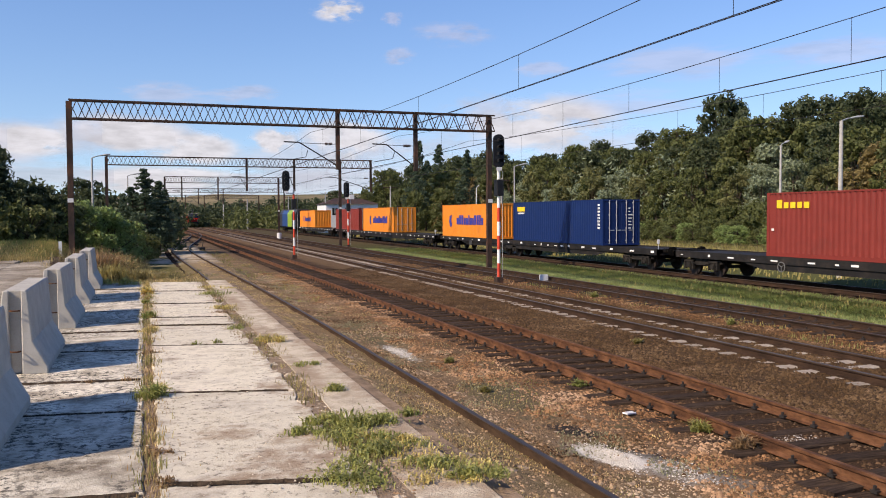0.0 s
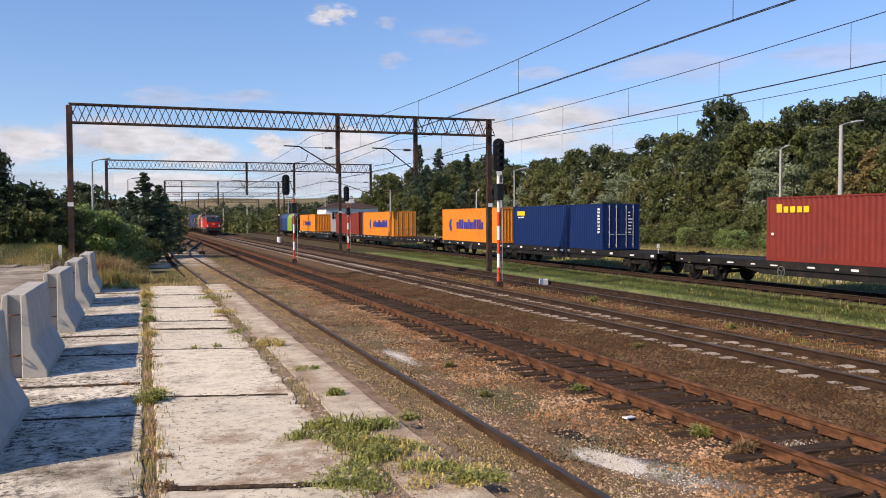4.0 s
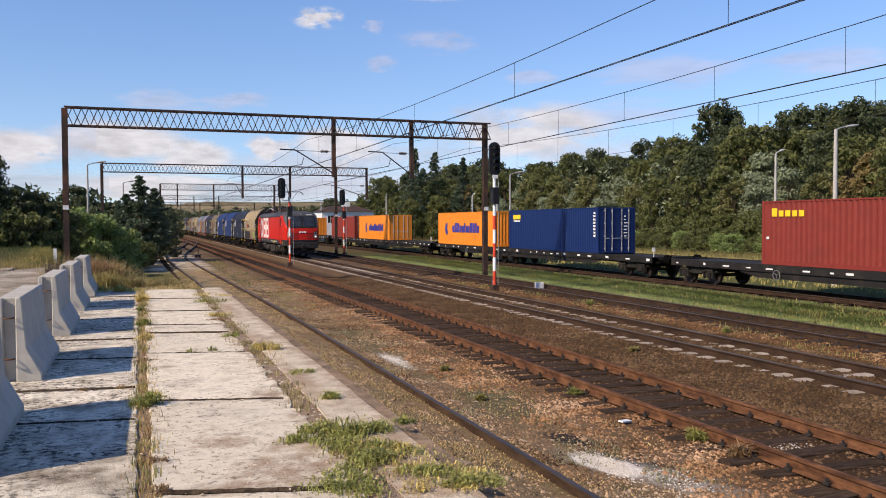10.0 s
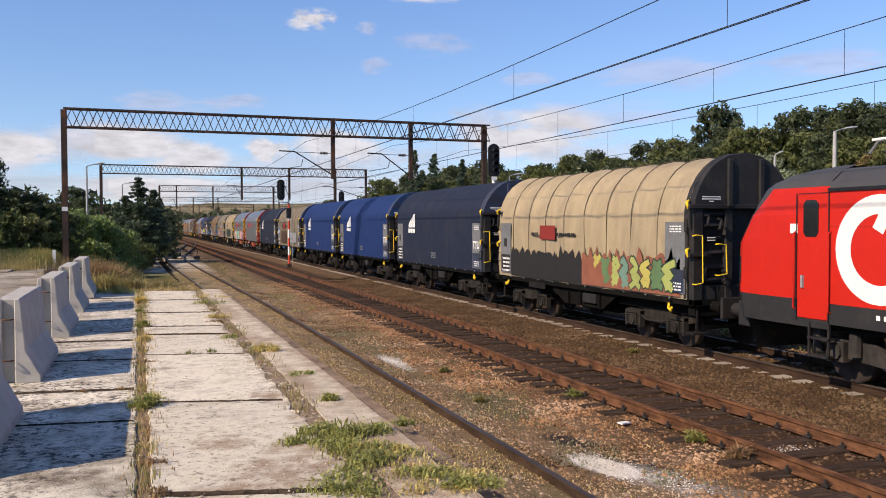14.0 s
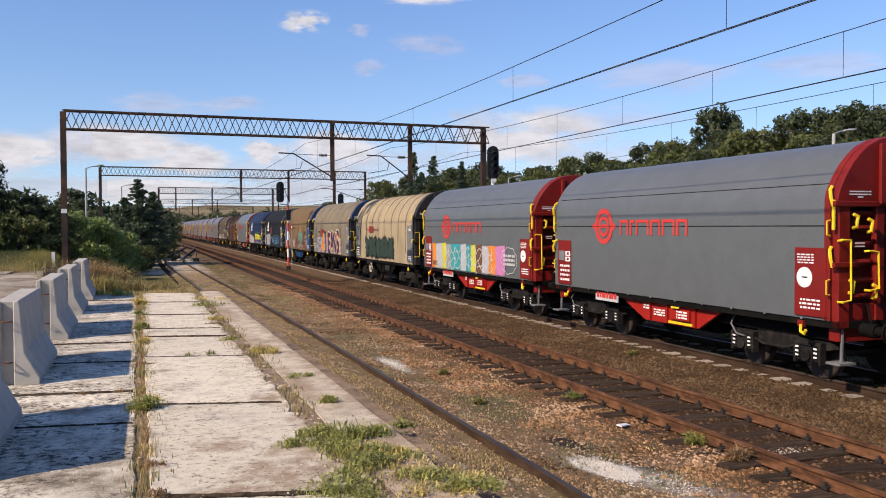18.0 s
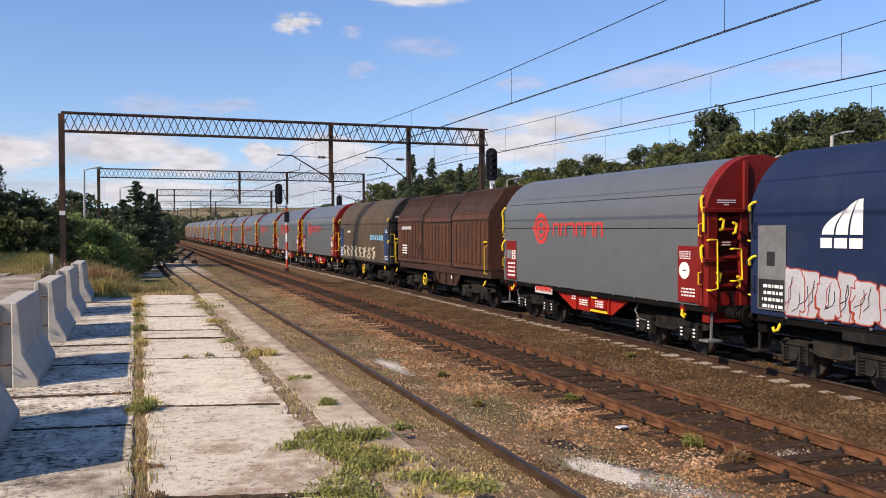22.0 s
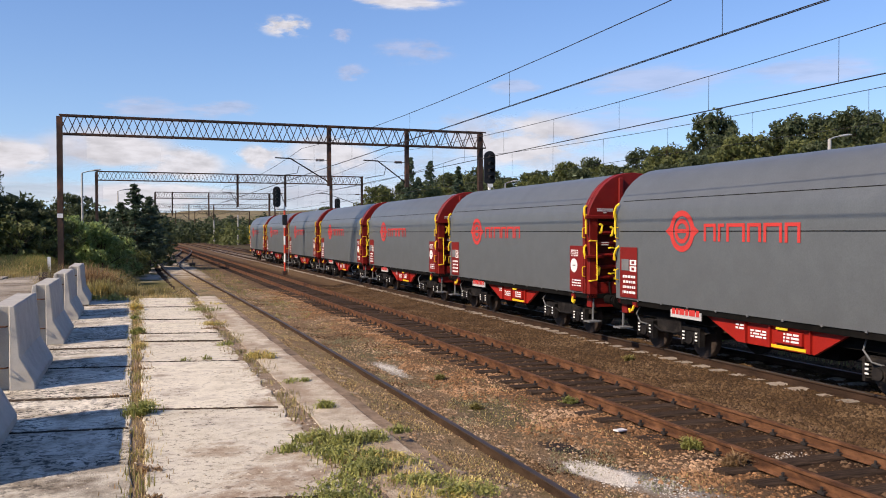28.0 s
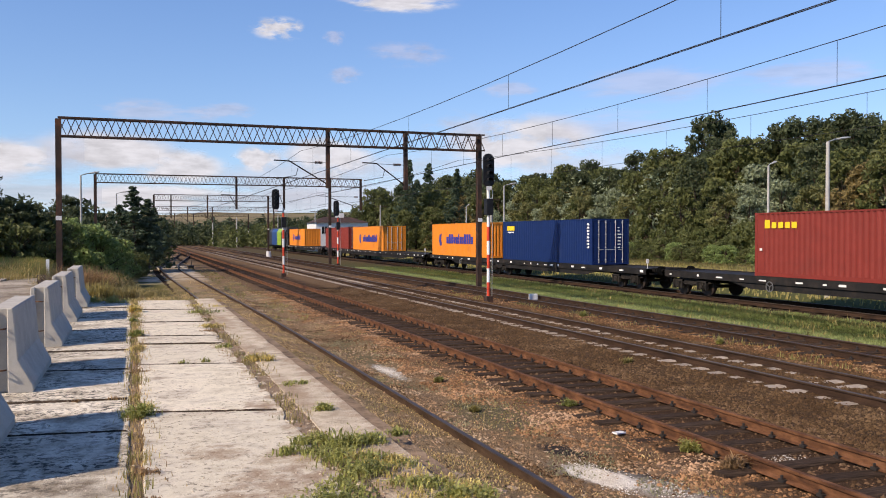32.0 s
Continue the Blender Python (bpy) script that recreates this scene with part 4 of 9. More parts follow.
def cover_shape(y0, y1, sag, seed, hoops=9, fold=0.0, ring=COVER_RING):
    rnd = random.Random(seed)
    n = int((y1 - y0) / 0.16)
    sh = Shape()
    places = []
    sags = [rnd.uniform(0.6, 1.4) for _ in range(hoops + 2)]
    for i in range(n + 1):
        y = y0 + (y1 - y0) * i / n
        ph = (y - y0) / (y1 - y0) * hoops
        d = sag * sags[int(ph)] * abs(math.sin(math.pi * ph)) ** 0.7

        def f(u, w, y=y, d=d):
            k = 1 - d * (1.0 if w > 2.5 else 0.5)
            wob = fold * noise.noise(Vector((u * 2.0, y * 1.6, w * 1.4 + seed)))
            return (u * k + (wob if u < 0 else -wob) * 0.6, y, 1.19 + (w - 1.19) * (1 - d * 0.6) + wob * 0.35 * (w > 2.5))
        places.append(f)
    return sh.sweep(ring, places, closed=False)


def side_plate(t, name, y0, y1, z0, z1, material, label="", x=-1.454, thick=0.012):
    return part(name, Shape().box(x - thick, x, y0, y1, up(z0, x), up(z1, x)), material, t, label)


def blob(t, name, pts, material, x=-1.456, thick=0.004):
    """A flat painted figure on the wagon side, from (y, z) points."""
    return part(name, Shape().sweep(pts, [lambda u, w, d=d: (d, u, up(w, x)) for d in (x - thick, x)]), material, t)


def ring_pts(y, z, ry, rz, n=28):
    return [(y + ry * math.cos(a * math.tau / n), z + rz * math.sin(a * math.tau / n)) for a in range(n)]


def ring(t, name, y, z, r0, r1, material, x=-1.46, n=30):
    sh = Shape()
    for k in range(n):
        a, b = k * math.tau / n, (k + 1) * math.tau / n
        q = [(y + r * math.cos(c), z + r * math.sin(c)) for r, c in ((r0, a), (r1, a), (r1, b), (r0, b))]
        sh.add([(x, p, up(r, x)) for p, r in q], [(0, 1, 2, 3)])
    return part(name, sh, material, t)


def stroke(t, name, pts, width, material, x=-1.463):
    """A painted line of even width, one connected strip."""
    v = [Vector((p, up(q, x))) for p, q in pts]
    left, right = [], []
    for i, p in enumerate(v):
        d0 = (p - v[i - 1]).normalized() if i else (v[1] - p).normalized()
        d1 = (v[i + 1] - p).normalized() if i < len(v) - 1 else d0
        d = d0 + d1
        d = d.normalized() if d.length > 0.2 else d0
        k = width / 2 / max(0.55, abs(d.dot(d0)))
        n = Vector((-d.y, d.x)) * k
        e = d * (width / 2 if i in (0, len(v) - 1) else 0) * (-1 if i == 0 else 1)
        lift = x - 0.003 * i / (len(v) - 1)
        left.append((lift, *(p + n + e)))
        right.append((lift, *(p - n + e)))
    m = len(v)
    return part(name, Shape().add(left + right, [(i, i + 1, m + i + 1, m + i) for i in range(m - 1)]), material, t)


def scrawl(t, y0, y1, z0, z1, fill, line, seed, letters=5, width=0.05):
    """Painted tangle: crooked overlapping figures, each with a broad outline and a filled core."""
    rnd = random.Random(seed)
    cell = (y1 - y0) / letters
    h = z1 - z0
    fat = min(0.34, cell * 0.30) if fill is not None else width
    x = -1.456
    for k in range(letters):
        c = y1 - cell * (k + 0.5)
        for s in range(2):
            n = rnd.randint(4, 6)
            pts = []
            for i in range(n):
                side = 1 if (i + s) % 2 else -1
                pts.append((c + side * cell * rnd.uniform(0.1, 0.42), z0 + h * (0.14 + 0.72 * (i + rnd.uniform(-0.3, 0.3)) / (n - 1))))
            pts = [(p, min(z1 - fat * 0.4, max(z0 + fat * 0.4, q))) for p, q in pts]
            pts = [tuple(q) for q in spline(pts, 4)]
            if fill is None:
                stroke(t, "graffiti_line", pts, width, line, x)
            else:
                stroke(t, "graffiti_outline", pts, fat + width * 2, line, x)
                stroke(t, "graffiti_fill", pts, fat, fill[k % len(fill)], x - 0.004)
            x -= 0.0007
        x -= 0.0002


def text_bars(t, y0, y1, z0, z1, rows, material, seed=1, x=-1.467):
    """Unreadable small writing as plain bars."""
    rnd = random.Random(seed)
    z0, z1 = up(z0, x), up(z1, x)
    hgt = (z1 - z0) / (rows * 1.7)
    sh = Shape()
    for r in range(rows):
        z = z1 - (r + 0.8) * (z1 - z0) / rows
        y = y0
        while y < y1 - 0.02:
            e = min(y1, y + rnd.uniform(0.08, 0.22))
            sh.box(x - 0.003, x, y, e, z, z + hgt)
            y = e + 0.035
    tagged(part("lettering", sh, material, t), kind="stuff")


def grab_rail(t, pts, material, r=0.018):
    part("handrail", Shape().path(pts, r, 6), material, t, "yellow steel handrail" if material is M["yellow"] else "")


def wagon_end(t, y, face, end, dark, rails, band):
    """End wall of a covered wagon at y, facing -y (face = -1) or +y (face = 1): hood, posts, slatted recess, arms and handrails."""
    def span(a, b):
        p, q = y - a * face, y - b * face
        return min(p, q), max(p, q)
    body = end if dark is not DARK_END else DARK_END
    k = 1.008 if face < 0 else 0.97
    w = part("end_wall", Shape().along_y([(u * k, 1.1 + (z - 1.1) * k ** 0.7) for u, z in band], *span(0.10, 0.24)), end, t, bevel=0.012)
    crown = [(u * (k - 0.012), z * (k ** 0.7) - 0.012) for u, z in band if z > 3.3]
    part("end_hood", Shape().along_y([(crown[0][0], 3.32)] + crown + [(crown[-1][0], 3.32)], *span(-0.06, 0.10)), end, w, bevel=0.012)
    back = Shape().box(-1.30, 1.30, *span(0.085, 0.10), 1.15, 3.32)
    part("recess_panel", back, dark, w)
    for s in (-1, 1):
        part("corner_post", Shape().box(s * 1.27 - 0.13, s * 1.27 + 0.13, *span(-0.06, 0.10), 1.06, 3.32), body, w, bevel=0.015)
        part("hood_rib", Shape().box(s * 0.44 - 0.07, s * 0.44 + 0.07, *span(-0.13, -0.06), 3.28, 4.38), end, w, bevel=0.02)
        part("centre_post", Shape().box(s * 0.42 - 0.10, s * 0.42 + 0.10, *span(-0.05, 0.085), 1.1, 3.3), body, w, bevel=0.015)
        slats = Shape()
        for z in (1.62, 1.92, 2.24, 2.56, 2.86, 3.12):
            slats.tube((s * 0.54, y - face * 0.05, z), (s * 1.13, y - face * 0.05, z), 0.055, 8)
        tagged(part("slatted_panel", slats, body, w), kind="stuff")
    part("lower_panel", Shape().box(-1.13, 1.13, *span(-0.02, 0.085), 1.1, 1.5), body, w, bevel=0.01)
    part("pivot_arm", Shape().box(-1.53, 1.53, *span(-0.10, -0.03), 3.24, 3.34), body, w, bevel=0.012)
    part("pivot_arm", Shape().box(-1.53, -0.95, *span(-0.10, -0.03), 2.16, 2.25), body, w, bevel=0.012)
    part("pivot_arm", Shape().box(0.95, 1.53, *span(-0.10, -0.03), 2.16, 2.25), body, w, bevel=0.012)
    marks = Shape()
    for z, wide in ((3.50, 0.50), (3.45, 0.50), (3.40, 0.12), (2.58, 0.22), (2.52, 0.22)):
        marks.box(-0.92 - wide / 2, -0.92 + wide / 2, *span(-0.066, -0.061), z, z + 0.022)
    tagged(part("lettering", marks, M["white_paint"], w), kind="stuff")
    small = rails if dark is not DARK_END else DARK_END
    o = y + face * 0.17
    a = y + face * 0.06
    grab_rail(t, [(-1.42, a, 2.63), (-1.42, o, 2.65), (-1.24, o, 2.64), (-1.22, o, 1.58), (-1.40, o, 1.55), (-1.42, a, 1.55)], rails, 0.022 if small is rails else 0.016)
    grab_rail(t, [(-0.80, a, 2.44), (-0.80, o, 2.45), (-0.60, o, 2.43), (-0.57, o, 1.77), (-0.78, o, 1.74), (-0.80, a, 1.74)], rails if face < 0 else small, 0.022 if small is rails else 0.016)
    grab_rail(t, [(0.80, a, 2.44), (0.80, o, 2.45), (0.60, o, 2.43), (0.57, o, 1.77), (0.78, o, 1.74), (0.80, a, 1.74)], small, 0.022)
    for xx, z in ((-1.08, 2.86), (-0.74, 2.78), (-1.16, 1.70), (-0.62, 1.60)):
        part("latch_handle", Shape().path([(xx, a, z), (xx, o - face * 0.03, z + 0.02), (xx + 0.03, o - face * 0.03, z + 0.2), (xx - 0.05, o - face * 0.05, z + 0.24)], 0.034, 6), small, t)
    # bars and catches on the side edge
    e = y + face * 0.02
    part("side_bar", Shape().box(-1.51, -1.465, e - 0.03, e + 0.03, 2.82, 3.36), small, t, bevel=0.01)
    h = 1.0 if small is rails else 0.4
    for z in (3.30, 2.22):
        part("catch", Shape().path([(-1.50, e, z - 0.06), (-1.53, e - face * 0.02, z + 0.10 * h), (-1.50, e - face * 0.07, z + 0.24 * h), (-1.43, e - face * 0.10, z + 0.30 * h)], 0.032, 6), rails, t)
    for z in (2.72, 1.66):
        grab_rail(t, [(-1.46, e - face * 0.10, z), (-1.54, e - face * 0.10, z + 0.02), (-1.54, e - face * 0.10, z + 0.26), (-1.46, e - face * 0.10, z + 0.28)], small, 0.015)
    part("headstock", Shape().box(-1.3, 1.3, *span(0.0, 0.25), 0.82, 1.1), end if dark is not DARK_END else UNDER, t)
    part("hose", Shape().path([(-0.85, o, 1.5), (-0.86, o + face * 0.1, 1.2), (-0.80, o + face * 0.14, 1.0), (-0.6, o + face * 0.2, 0.96)], 0.022, 6), UNDER, t)
    part("step", Shape().path([(-1.24, y, 1.08), (-1.26, y, 0.45)], 0.03, 5).box(-1.46, -1.08, y - 0.16, y + 0.16, 0.42, 0.46), GREY_PLATE if dark is not DARK_END else BOGIE, t)
    part("lamp_bracket", Shape().box(-1.45, -1.38, *span(0.72, 0.86), 1.02, 1.14), end if dark is not DARK_END else UNDER, t)
    part("catch", Shape().path([(-1.44, y - face * 0.78, 1.06), (-1.48, y - face * 0.75, 0.94), (-1.48, y - face * 0.66, 0.90), (-1.48, y - face * 0.62, 0.98)], 0.032, 6), rails, t)


def tarp_wagon(name_label, cover, end, belly, rails, seed, sag=0.0, fold=0.0, crease=True, group="covered freight wagons"):
    """Sliding-tarpaulin wagon; y runs from the front buffer plane (0) to the rear one (12.04)."""
    L = 12.04
    t = thing("covered_wagon", name_label, "freight wagon", group)
    band = ANGLED_RING if cover in (GREY_TARP, NAVY_TARP, BLUE_TARP, SLATE_TARP, INK_TARP, INDIGO_TARP) else COVER_RING
    part("tarpaulin_cover", cover_shape(0.86, L - 0.70, sag, seed, fold=fold, ring=band), cover, t, smooth=True)
    dark = DARK_END if belly is not BRIGHT_RED else RED_IN_SHADE
    for y, face in ((0.76, -1), (L - 0.76, 1)):
        wagon_end(t, y, face, end, dark, rails, band)
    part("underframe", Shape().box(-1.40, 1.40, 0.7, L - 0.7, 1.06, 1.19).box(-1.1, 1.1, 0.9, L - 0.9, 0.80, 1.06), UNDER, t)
    hem = Shape()
    y = 1.5
    while y < L - 1.2:
        hem.box(-1.452, -1.43, y, y + 0.05, 1.17, 1.21)
        y += 0.98
    tagged(part("cover_lacing", hem, GREY_PLATE, t), kind="stuff")
    bel = [(4.0, 1.06), (4.8, 0.60), (6.9, 0.60), (7.95, 1.06)]
    for s in (-1, 1):
        part("solebar_belly", Shape().along_x(bel, s * 1.24 - 0.04, s * 1.24 + 0.04), belly, t)
    for y in (4.85, 5.9, 6.6):
        part("gusset", Shape().box(-1.34, -1.24, y, y + 0.03, 0.62, 1.05), belly, t)
    part("valve_box", Shape().box(-1.36, -1.26, 5.05, 5.75, 0.72, 0.98), belly if belly is not UNDER else DARK_END, t, bevel=0.015)
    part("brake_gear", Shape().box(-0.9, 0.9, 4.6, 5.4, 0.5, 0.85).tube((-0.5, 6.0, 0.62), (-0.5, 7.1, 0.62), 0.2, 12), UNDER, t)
    part("number_strip", Shape().box(-1.44, -1.41, 7.9, 9.0, 0.93, 1.10), BOGIE if belly is UNDER else belly if belly is BLUE_SOLE else COL["white"], t)
    fresh = belly is BRIGHT_RED
    freight_bogie(t, 2.55, fresh)
    freight_bogie(t, L - 2.55, fresh)
    buffers(t, 0, 1)
    buffers(t, L, -1)
    if crease:
        part("cover_seam", Shape().tube((-1.444, 0.9, 2.9), (-1.444, L - 0.9, 2.9), 0.009, 5), UNDER, t)
        part("cover_seam", Shape().tube((-1.334, 0.9, 3.66), (-1.334, L - 0.9, 3.66), 0.007, 5), UNDER, t)
    return t


UNDER_SEAM = paint("seam", (0.135, 0.105, 0.072), 0.3, 0.85, (0.08, 0.062, 0.045), (0.4, 0.7), 2.0)


def cover_ribs(t, material):
    """The hoops under an old tarpaulin showing as soiled ridges."""
    for k in range(1, 9):
        y = 0.86 + 10.48 * k / 9
        part("cover_seam", Shape().path([(u * 1.002, y + 0.02 * math.sin(3 * w + k), w) for u, w in COVER_RING if w > 1.3], 0.012, 5), material, t)


def hand_wheel(t, y, material):
    sh = Shape()
    pts = [(-1.47, y + 0.24 * math.cos(a * math.tau / 20), 0.76 + 0.24 * math.sin(a * math.tau / 20)) for a in range(21)]
    sh.path(pts, 0.02, 6)
    for a in (0.5, 2.6, 4.7):
        sh.tube((-1.47, y, 0.76), (-1.47, y + 0.24 * math.cos(a), 0.76 + 0.24 * math.sin(a)), 0.018, 5)
    part("brake_wheel", sh, material, t)


LEN = 12.04


def end_boards(t, material, seed, disc=False):
    """Inscription boards at both ends of the side facing the platform."""
    x = -1.452
    z0, z1 = (1.24, 2.50) if disc else (1.30, 2.95)
    for y0, y1 in ((0.93, 1.69), (LEN - 1.69, LEN - 0.93)):
        part("inscription_board", Shape().box(x - 0.012, x, y0, y1, z0, z1), material, t, bevel=0.003)
    white = M["white_paint"]

    def bars(y0, y1, z0, z1, rows, k):
        sh, g = Shape(), random.Random(seed + k)
        hgt = (z1 - z0) / (rows * 2.1)
        for r in range(rows):
            y, z = y0, z1 - (r + 0.8) * (z1 - z0) / rows
            while y < y1 - 0.02:
                e = min(y1, y + g.uniform(0.04, 0.12))
                sh.box(x - 0.017, x - 0.013, y, e, z, z + hgt)
                y = e + 0.03
        tagged(part("lettering", sh, white, t), kind="stuff")
    if material is GREY_PLATE:
        part("board_panel", Shape().box(x - 0.016, x - 0.0125, LEN - 1.66, LEN - 0.96, 1.33, 1.90), DARK_END, t)
        part("board_panel", Shape().box(x - 0.016, x - 0.0125, LEN - 1.40, LEN - 1.18, 2.16, 2.44), DARK_END, t)
        part("board_panel", Shape().box(x - 0.016, x - 0.0125, 0.96, 1.66, 1.33, 1.86), NAVY_END, t)
    bars(LEN - 1.62, LEN - 1.06, 1.32, 1.84, 4, 0)
    bars(1.06, 1.56, 1.36, 1.58, 3, 1)
    if disc:
        bars(1.22, 1.62, 2.20, 2.40, 4, 2)
        part("white_disc", Shape().tube((x - 0.013, 1.44, 1.95), (x - 0.018, 1.44, 1.95), 0.19, 24), white, t)
        part("disc_mark", Shape().box(x - 0.022, x - 0.018, 1.36, 1.50, 1.94, 1.965), COL["black"], t)
        part("card_holder", Shape().box(x - 0.026, x - 0.012, LEN - 1.34, LEN - 1.02, 1.92, 2.20), GREY_PLATE, t)
        frames = Shape()
        for z in (1.90, 2.06):
            frames.box(x - 0.016, x - 0.012, LEN - 1.66, LEN - 1.38, z, z + 0.13)
        part("code_panel", frames, white, t)
        part("code_mark", Shape().box(x - 0.02, x - 0.016, LEN - 1.58, LEN - 1.46, 1.93, 2.0).box(x - 0.02, x - 0.016, LEN - 1.58, LEN - 1.46, 2.09, 2.16), RED_STEEL, t)
    else:
        bars(1.06, 1.50, 2.70, 2.88, 3, 2)


def side_word(t, text, y, z, high, material, x=-1.468):
    """A short inscription on the wagon side, its first letter at the larger y."""
    cu = bpy.data.curves.new("word", "FONT")
    cu.body, cu.size, cu.offset, cu.resolution_u = text, high / 0.70, 0.008, 3
    shell = bpy.data.objects.new("word", cu)
    me = bpy.data.meshes.new_from_object(shell)
    bpy.data.objects.remove(shell)
    for v in me.vertices:
        v.co = (x, y - v.co.x * 0.86, z + v.co.y)
    me.materials.clear()
    me.materials.append(material)
    return part("inscription", me, material, t)


def sail_mark(t, material):
    """White owner's mark near the rear end: a curved sail in three strips above a bar."""
    def at(p, q):
        return 8.55 + 0.95 * p, 2.78 + 0.62 * q
    for k in range(3):
        a, b = k / 3 + 0.02, (k + 1) / 3 - 0.03
        hi = lambda p, q: at(p * (1 - 0.62 * q * q), q * (1 - 0.28 * p * p))
        pts = [hi(a, q / 6) for q in range(7)] + [hi(b, q / 6) for q in range(6, -1, -1)]
        part("owner_mark", Shape().sweep(pts, [lambda u, w, d=d: (d, u, w) for d in (-1.456, -1.449)]), material, t)
    y = 9.50
    for wide in (0.26, 0.28, 0.28):
        part("owner_name_block", Shape().box(-1.456, -1.449, y - wide, y, 2.54, 2.72), material, t)
        y -= wide + 0.055
    text_bars(t, 5.8, 6.4, 1.35, 1.6, 3, GREY_PLATE, 6, x=-1.452)
    side_word(t, "TTU", 1.64, 2.02, 0.27, M["white_paint"])


def red_mark(t, seed=0):
    """Red ringed emblem and a row of rounded red figures in place of a name."""
    yc, zc, x = 8.58, 2.90, -1.449

    def band(name, y, z, ry, rz, w, a0, a1, n):
        sh = Shape()
        for k in range(n):
            a, b = (radians(a0 + (a1 - a0) * q / n) for q in (k, k + 1))
            sh.add([(x, y + (ry - o) * math.cos(c), z + (rz - o) * math.sin(c)) for o, c in ((0, a), (w, a), (w, b), (0, b))], [(0, 1, 2, 3)])
        return part(name, sh, LOGO_RED, t)
    band("emblem_ring", yc, zc, 0.45, 0.47, 0.13, 0, 360, 30)
    band("emblem_ring", yc, zc, 0.27, 0.28, 0.10, 0, 360, 24)
    for s in (-1, 1):
        part("emblem_point", Shape().add([(x, yc + s * 0.43, zc - 0.12), (x, yc + s * 0.43, zc + 0.12), (x, yc + s * 0.62, zc)], [(0, 1, 2)]), LOGO_RED, t)
    part("emblem_bar", Shape().add([(x - 0.001, yc - 0.18, zc - 0.04), (x - 0.001, yc + 0.18, zc - 0.04), (x - 0.001, yc + 0.18, zc + 0.05), (x - 0.001, yc - 0.18, zc + 0.05)], [(0, 1, 2, 3)]), LOGO_RED, t)
    z0, y = 2.68, 7.80
    for wide in (0.40, 0.20, 0.56, 0.40, 0.50, 0.40):
        edge = Shape()
        for a, b in ((0.0, 0.075), (wide - 0.075, wide)) if wide > 0.3 else ((0.0, 0.075),):
            edge.box(x - 0.002, x, y - b, y - a, z0, z0 + 0.38)
        edge.box(x - 0.0025, x, y - wide, y, z0 + 0.31, z0 + 0.38)
        part("name_block", edge, LOGO_RED, t)
        y -= wide + 0.07


def painted_letter(t, letter, y0, z0, wide, high, tilt, out):
    """One fat painted letter on the wagon side: pale rim, orange shade and a dark core."""
    for depth, (grow, slip, material) in enumerate(((0.085, 0.0, COL["cream"]), (0.06, 0.0, COL["orange"]), (0.035, 0.03, COL["ink"]))):
        cu = bpy.data.curves.new("letter", "FONT")
        cu.body, cu.size, cu.offset, cu.resolution_u, cu.extrude = letter, 1.0, grow, 4, 0.0
        shell = bpy.data.objects.new("letter", cu)
        me = bpy.data.meshes.new_from_object(shell)
        bpy.data.objects.remove(shell)
        a = radians(tilt)
        low, top = 0.0, 0.70
        for v in me.vertices:
            u, w = v.co.x / 0.62 * wide, (v.co.y - low) / (top - low) * high
            u, w = u * math.cos(a) - w * math.sin(a), u * math.sin(a) + w * math.cos(a)
            v.co = (-1.466 - out - 0.003 * depth, y0 - u + slip, max(1.22, up(z0, -1.46) + w + slip))
        me.materials.clear()
        me.materials.append(material)
        part("graffiti_letter", me, material, t)


def grey_wagon():
    t = tarp_wagon("grey tarpaulin freight wagon with red ends and yellow handrails", GREY_TARP, RED_STEEL, BRIGHT_RED, M["yellow"], 3, 0.002, 0.012)
    end_boards(t, RED_STEEL, 11, disc=True)
    red_mark(t)
    side_plate(t, "warning_strip", 5.0, 5.95, 0.62, 0.68, M["yellow"], x=-1.285)
    side_plate(t, "warning_strip", 5.35, 5.65, 1.0, 1.04, M["yellow"], x=-1.40)
    text_bars(t, 6.05, 6.5, 0.74, 0.92, 3, M["white_paint"], 3, x=-1.29)
    text_bars(t, 6.7, 6.95, 0.86, 1.0, 2, M["white_paint"], 4, x=-1.29)
    text_bars(t, 5.1, 5.5, 0.76, 0.96, 3, M["white_paint"], 9, x=-1.365)
    text_bars(t, 7.95, 8.95, 0.96, 1.06, 1, LOGO_RED, 8, x=-1.445)
    return t


FIRST = 18.98
OFFSETS = []          # (thing, metres behind the front buffers)


def place(t, i):
    OFFSETS.append((t, FIRST + LEN * (i - 1)))
    return t


w = place(tarp_wagon("beige tarpaulin wagon with black and green painted tangles", BEIGE_TARP, DARK_END, UNDER, M["yellow"], 21, 0.04, 0.07, crease=False), 1)
cover_ribs(w, UNDER_SEAM)
rnd = random.Random(14)
def crest(y0, y1, low, high, n, peak):
    """Outline of a painted band with an uneven, pointed upper edge."""
    top = [(y1 - (y1 - y0) * q / n, high + rnd.uniform(-0.5, 0.5) * peak + (peak * 0.5 if q % 3 == 1 else 0)) for q in range(n + 1)]
    return [(y0, low), (y1, low)] + top


blob(w, "graffiti_fill", crest(5.4, 10.3, 1.10, 1.84, 40, 0.26), COL["black"])
blob(w, "graffiti_fill", crest(1.1, 5.6, 1.10, 1.90, 40, 0.30), COL["brick"], x=-1.462, thick=0.002)
scrawl(w, 1.3, 5.5, 1.14, 1.90, [COL["lime"], COL["yellow"], COL["green"], COL["lime"], COL["mint"]], COL["darkgreen"], 5, 9, 0.035)
side_plate(w, "red_panel", 7.2, 8.2, 2.25, 2.65, COL["cargo"], x=-1.458, thick=0.005)
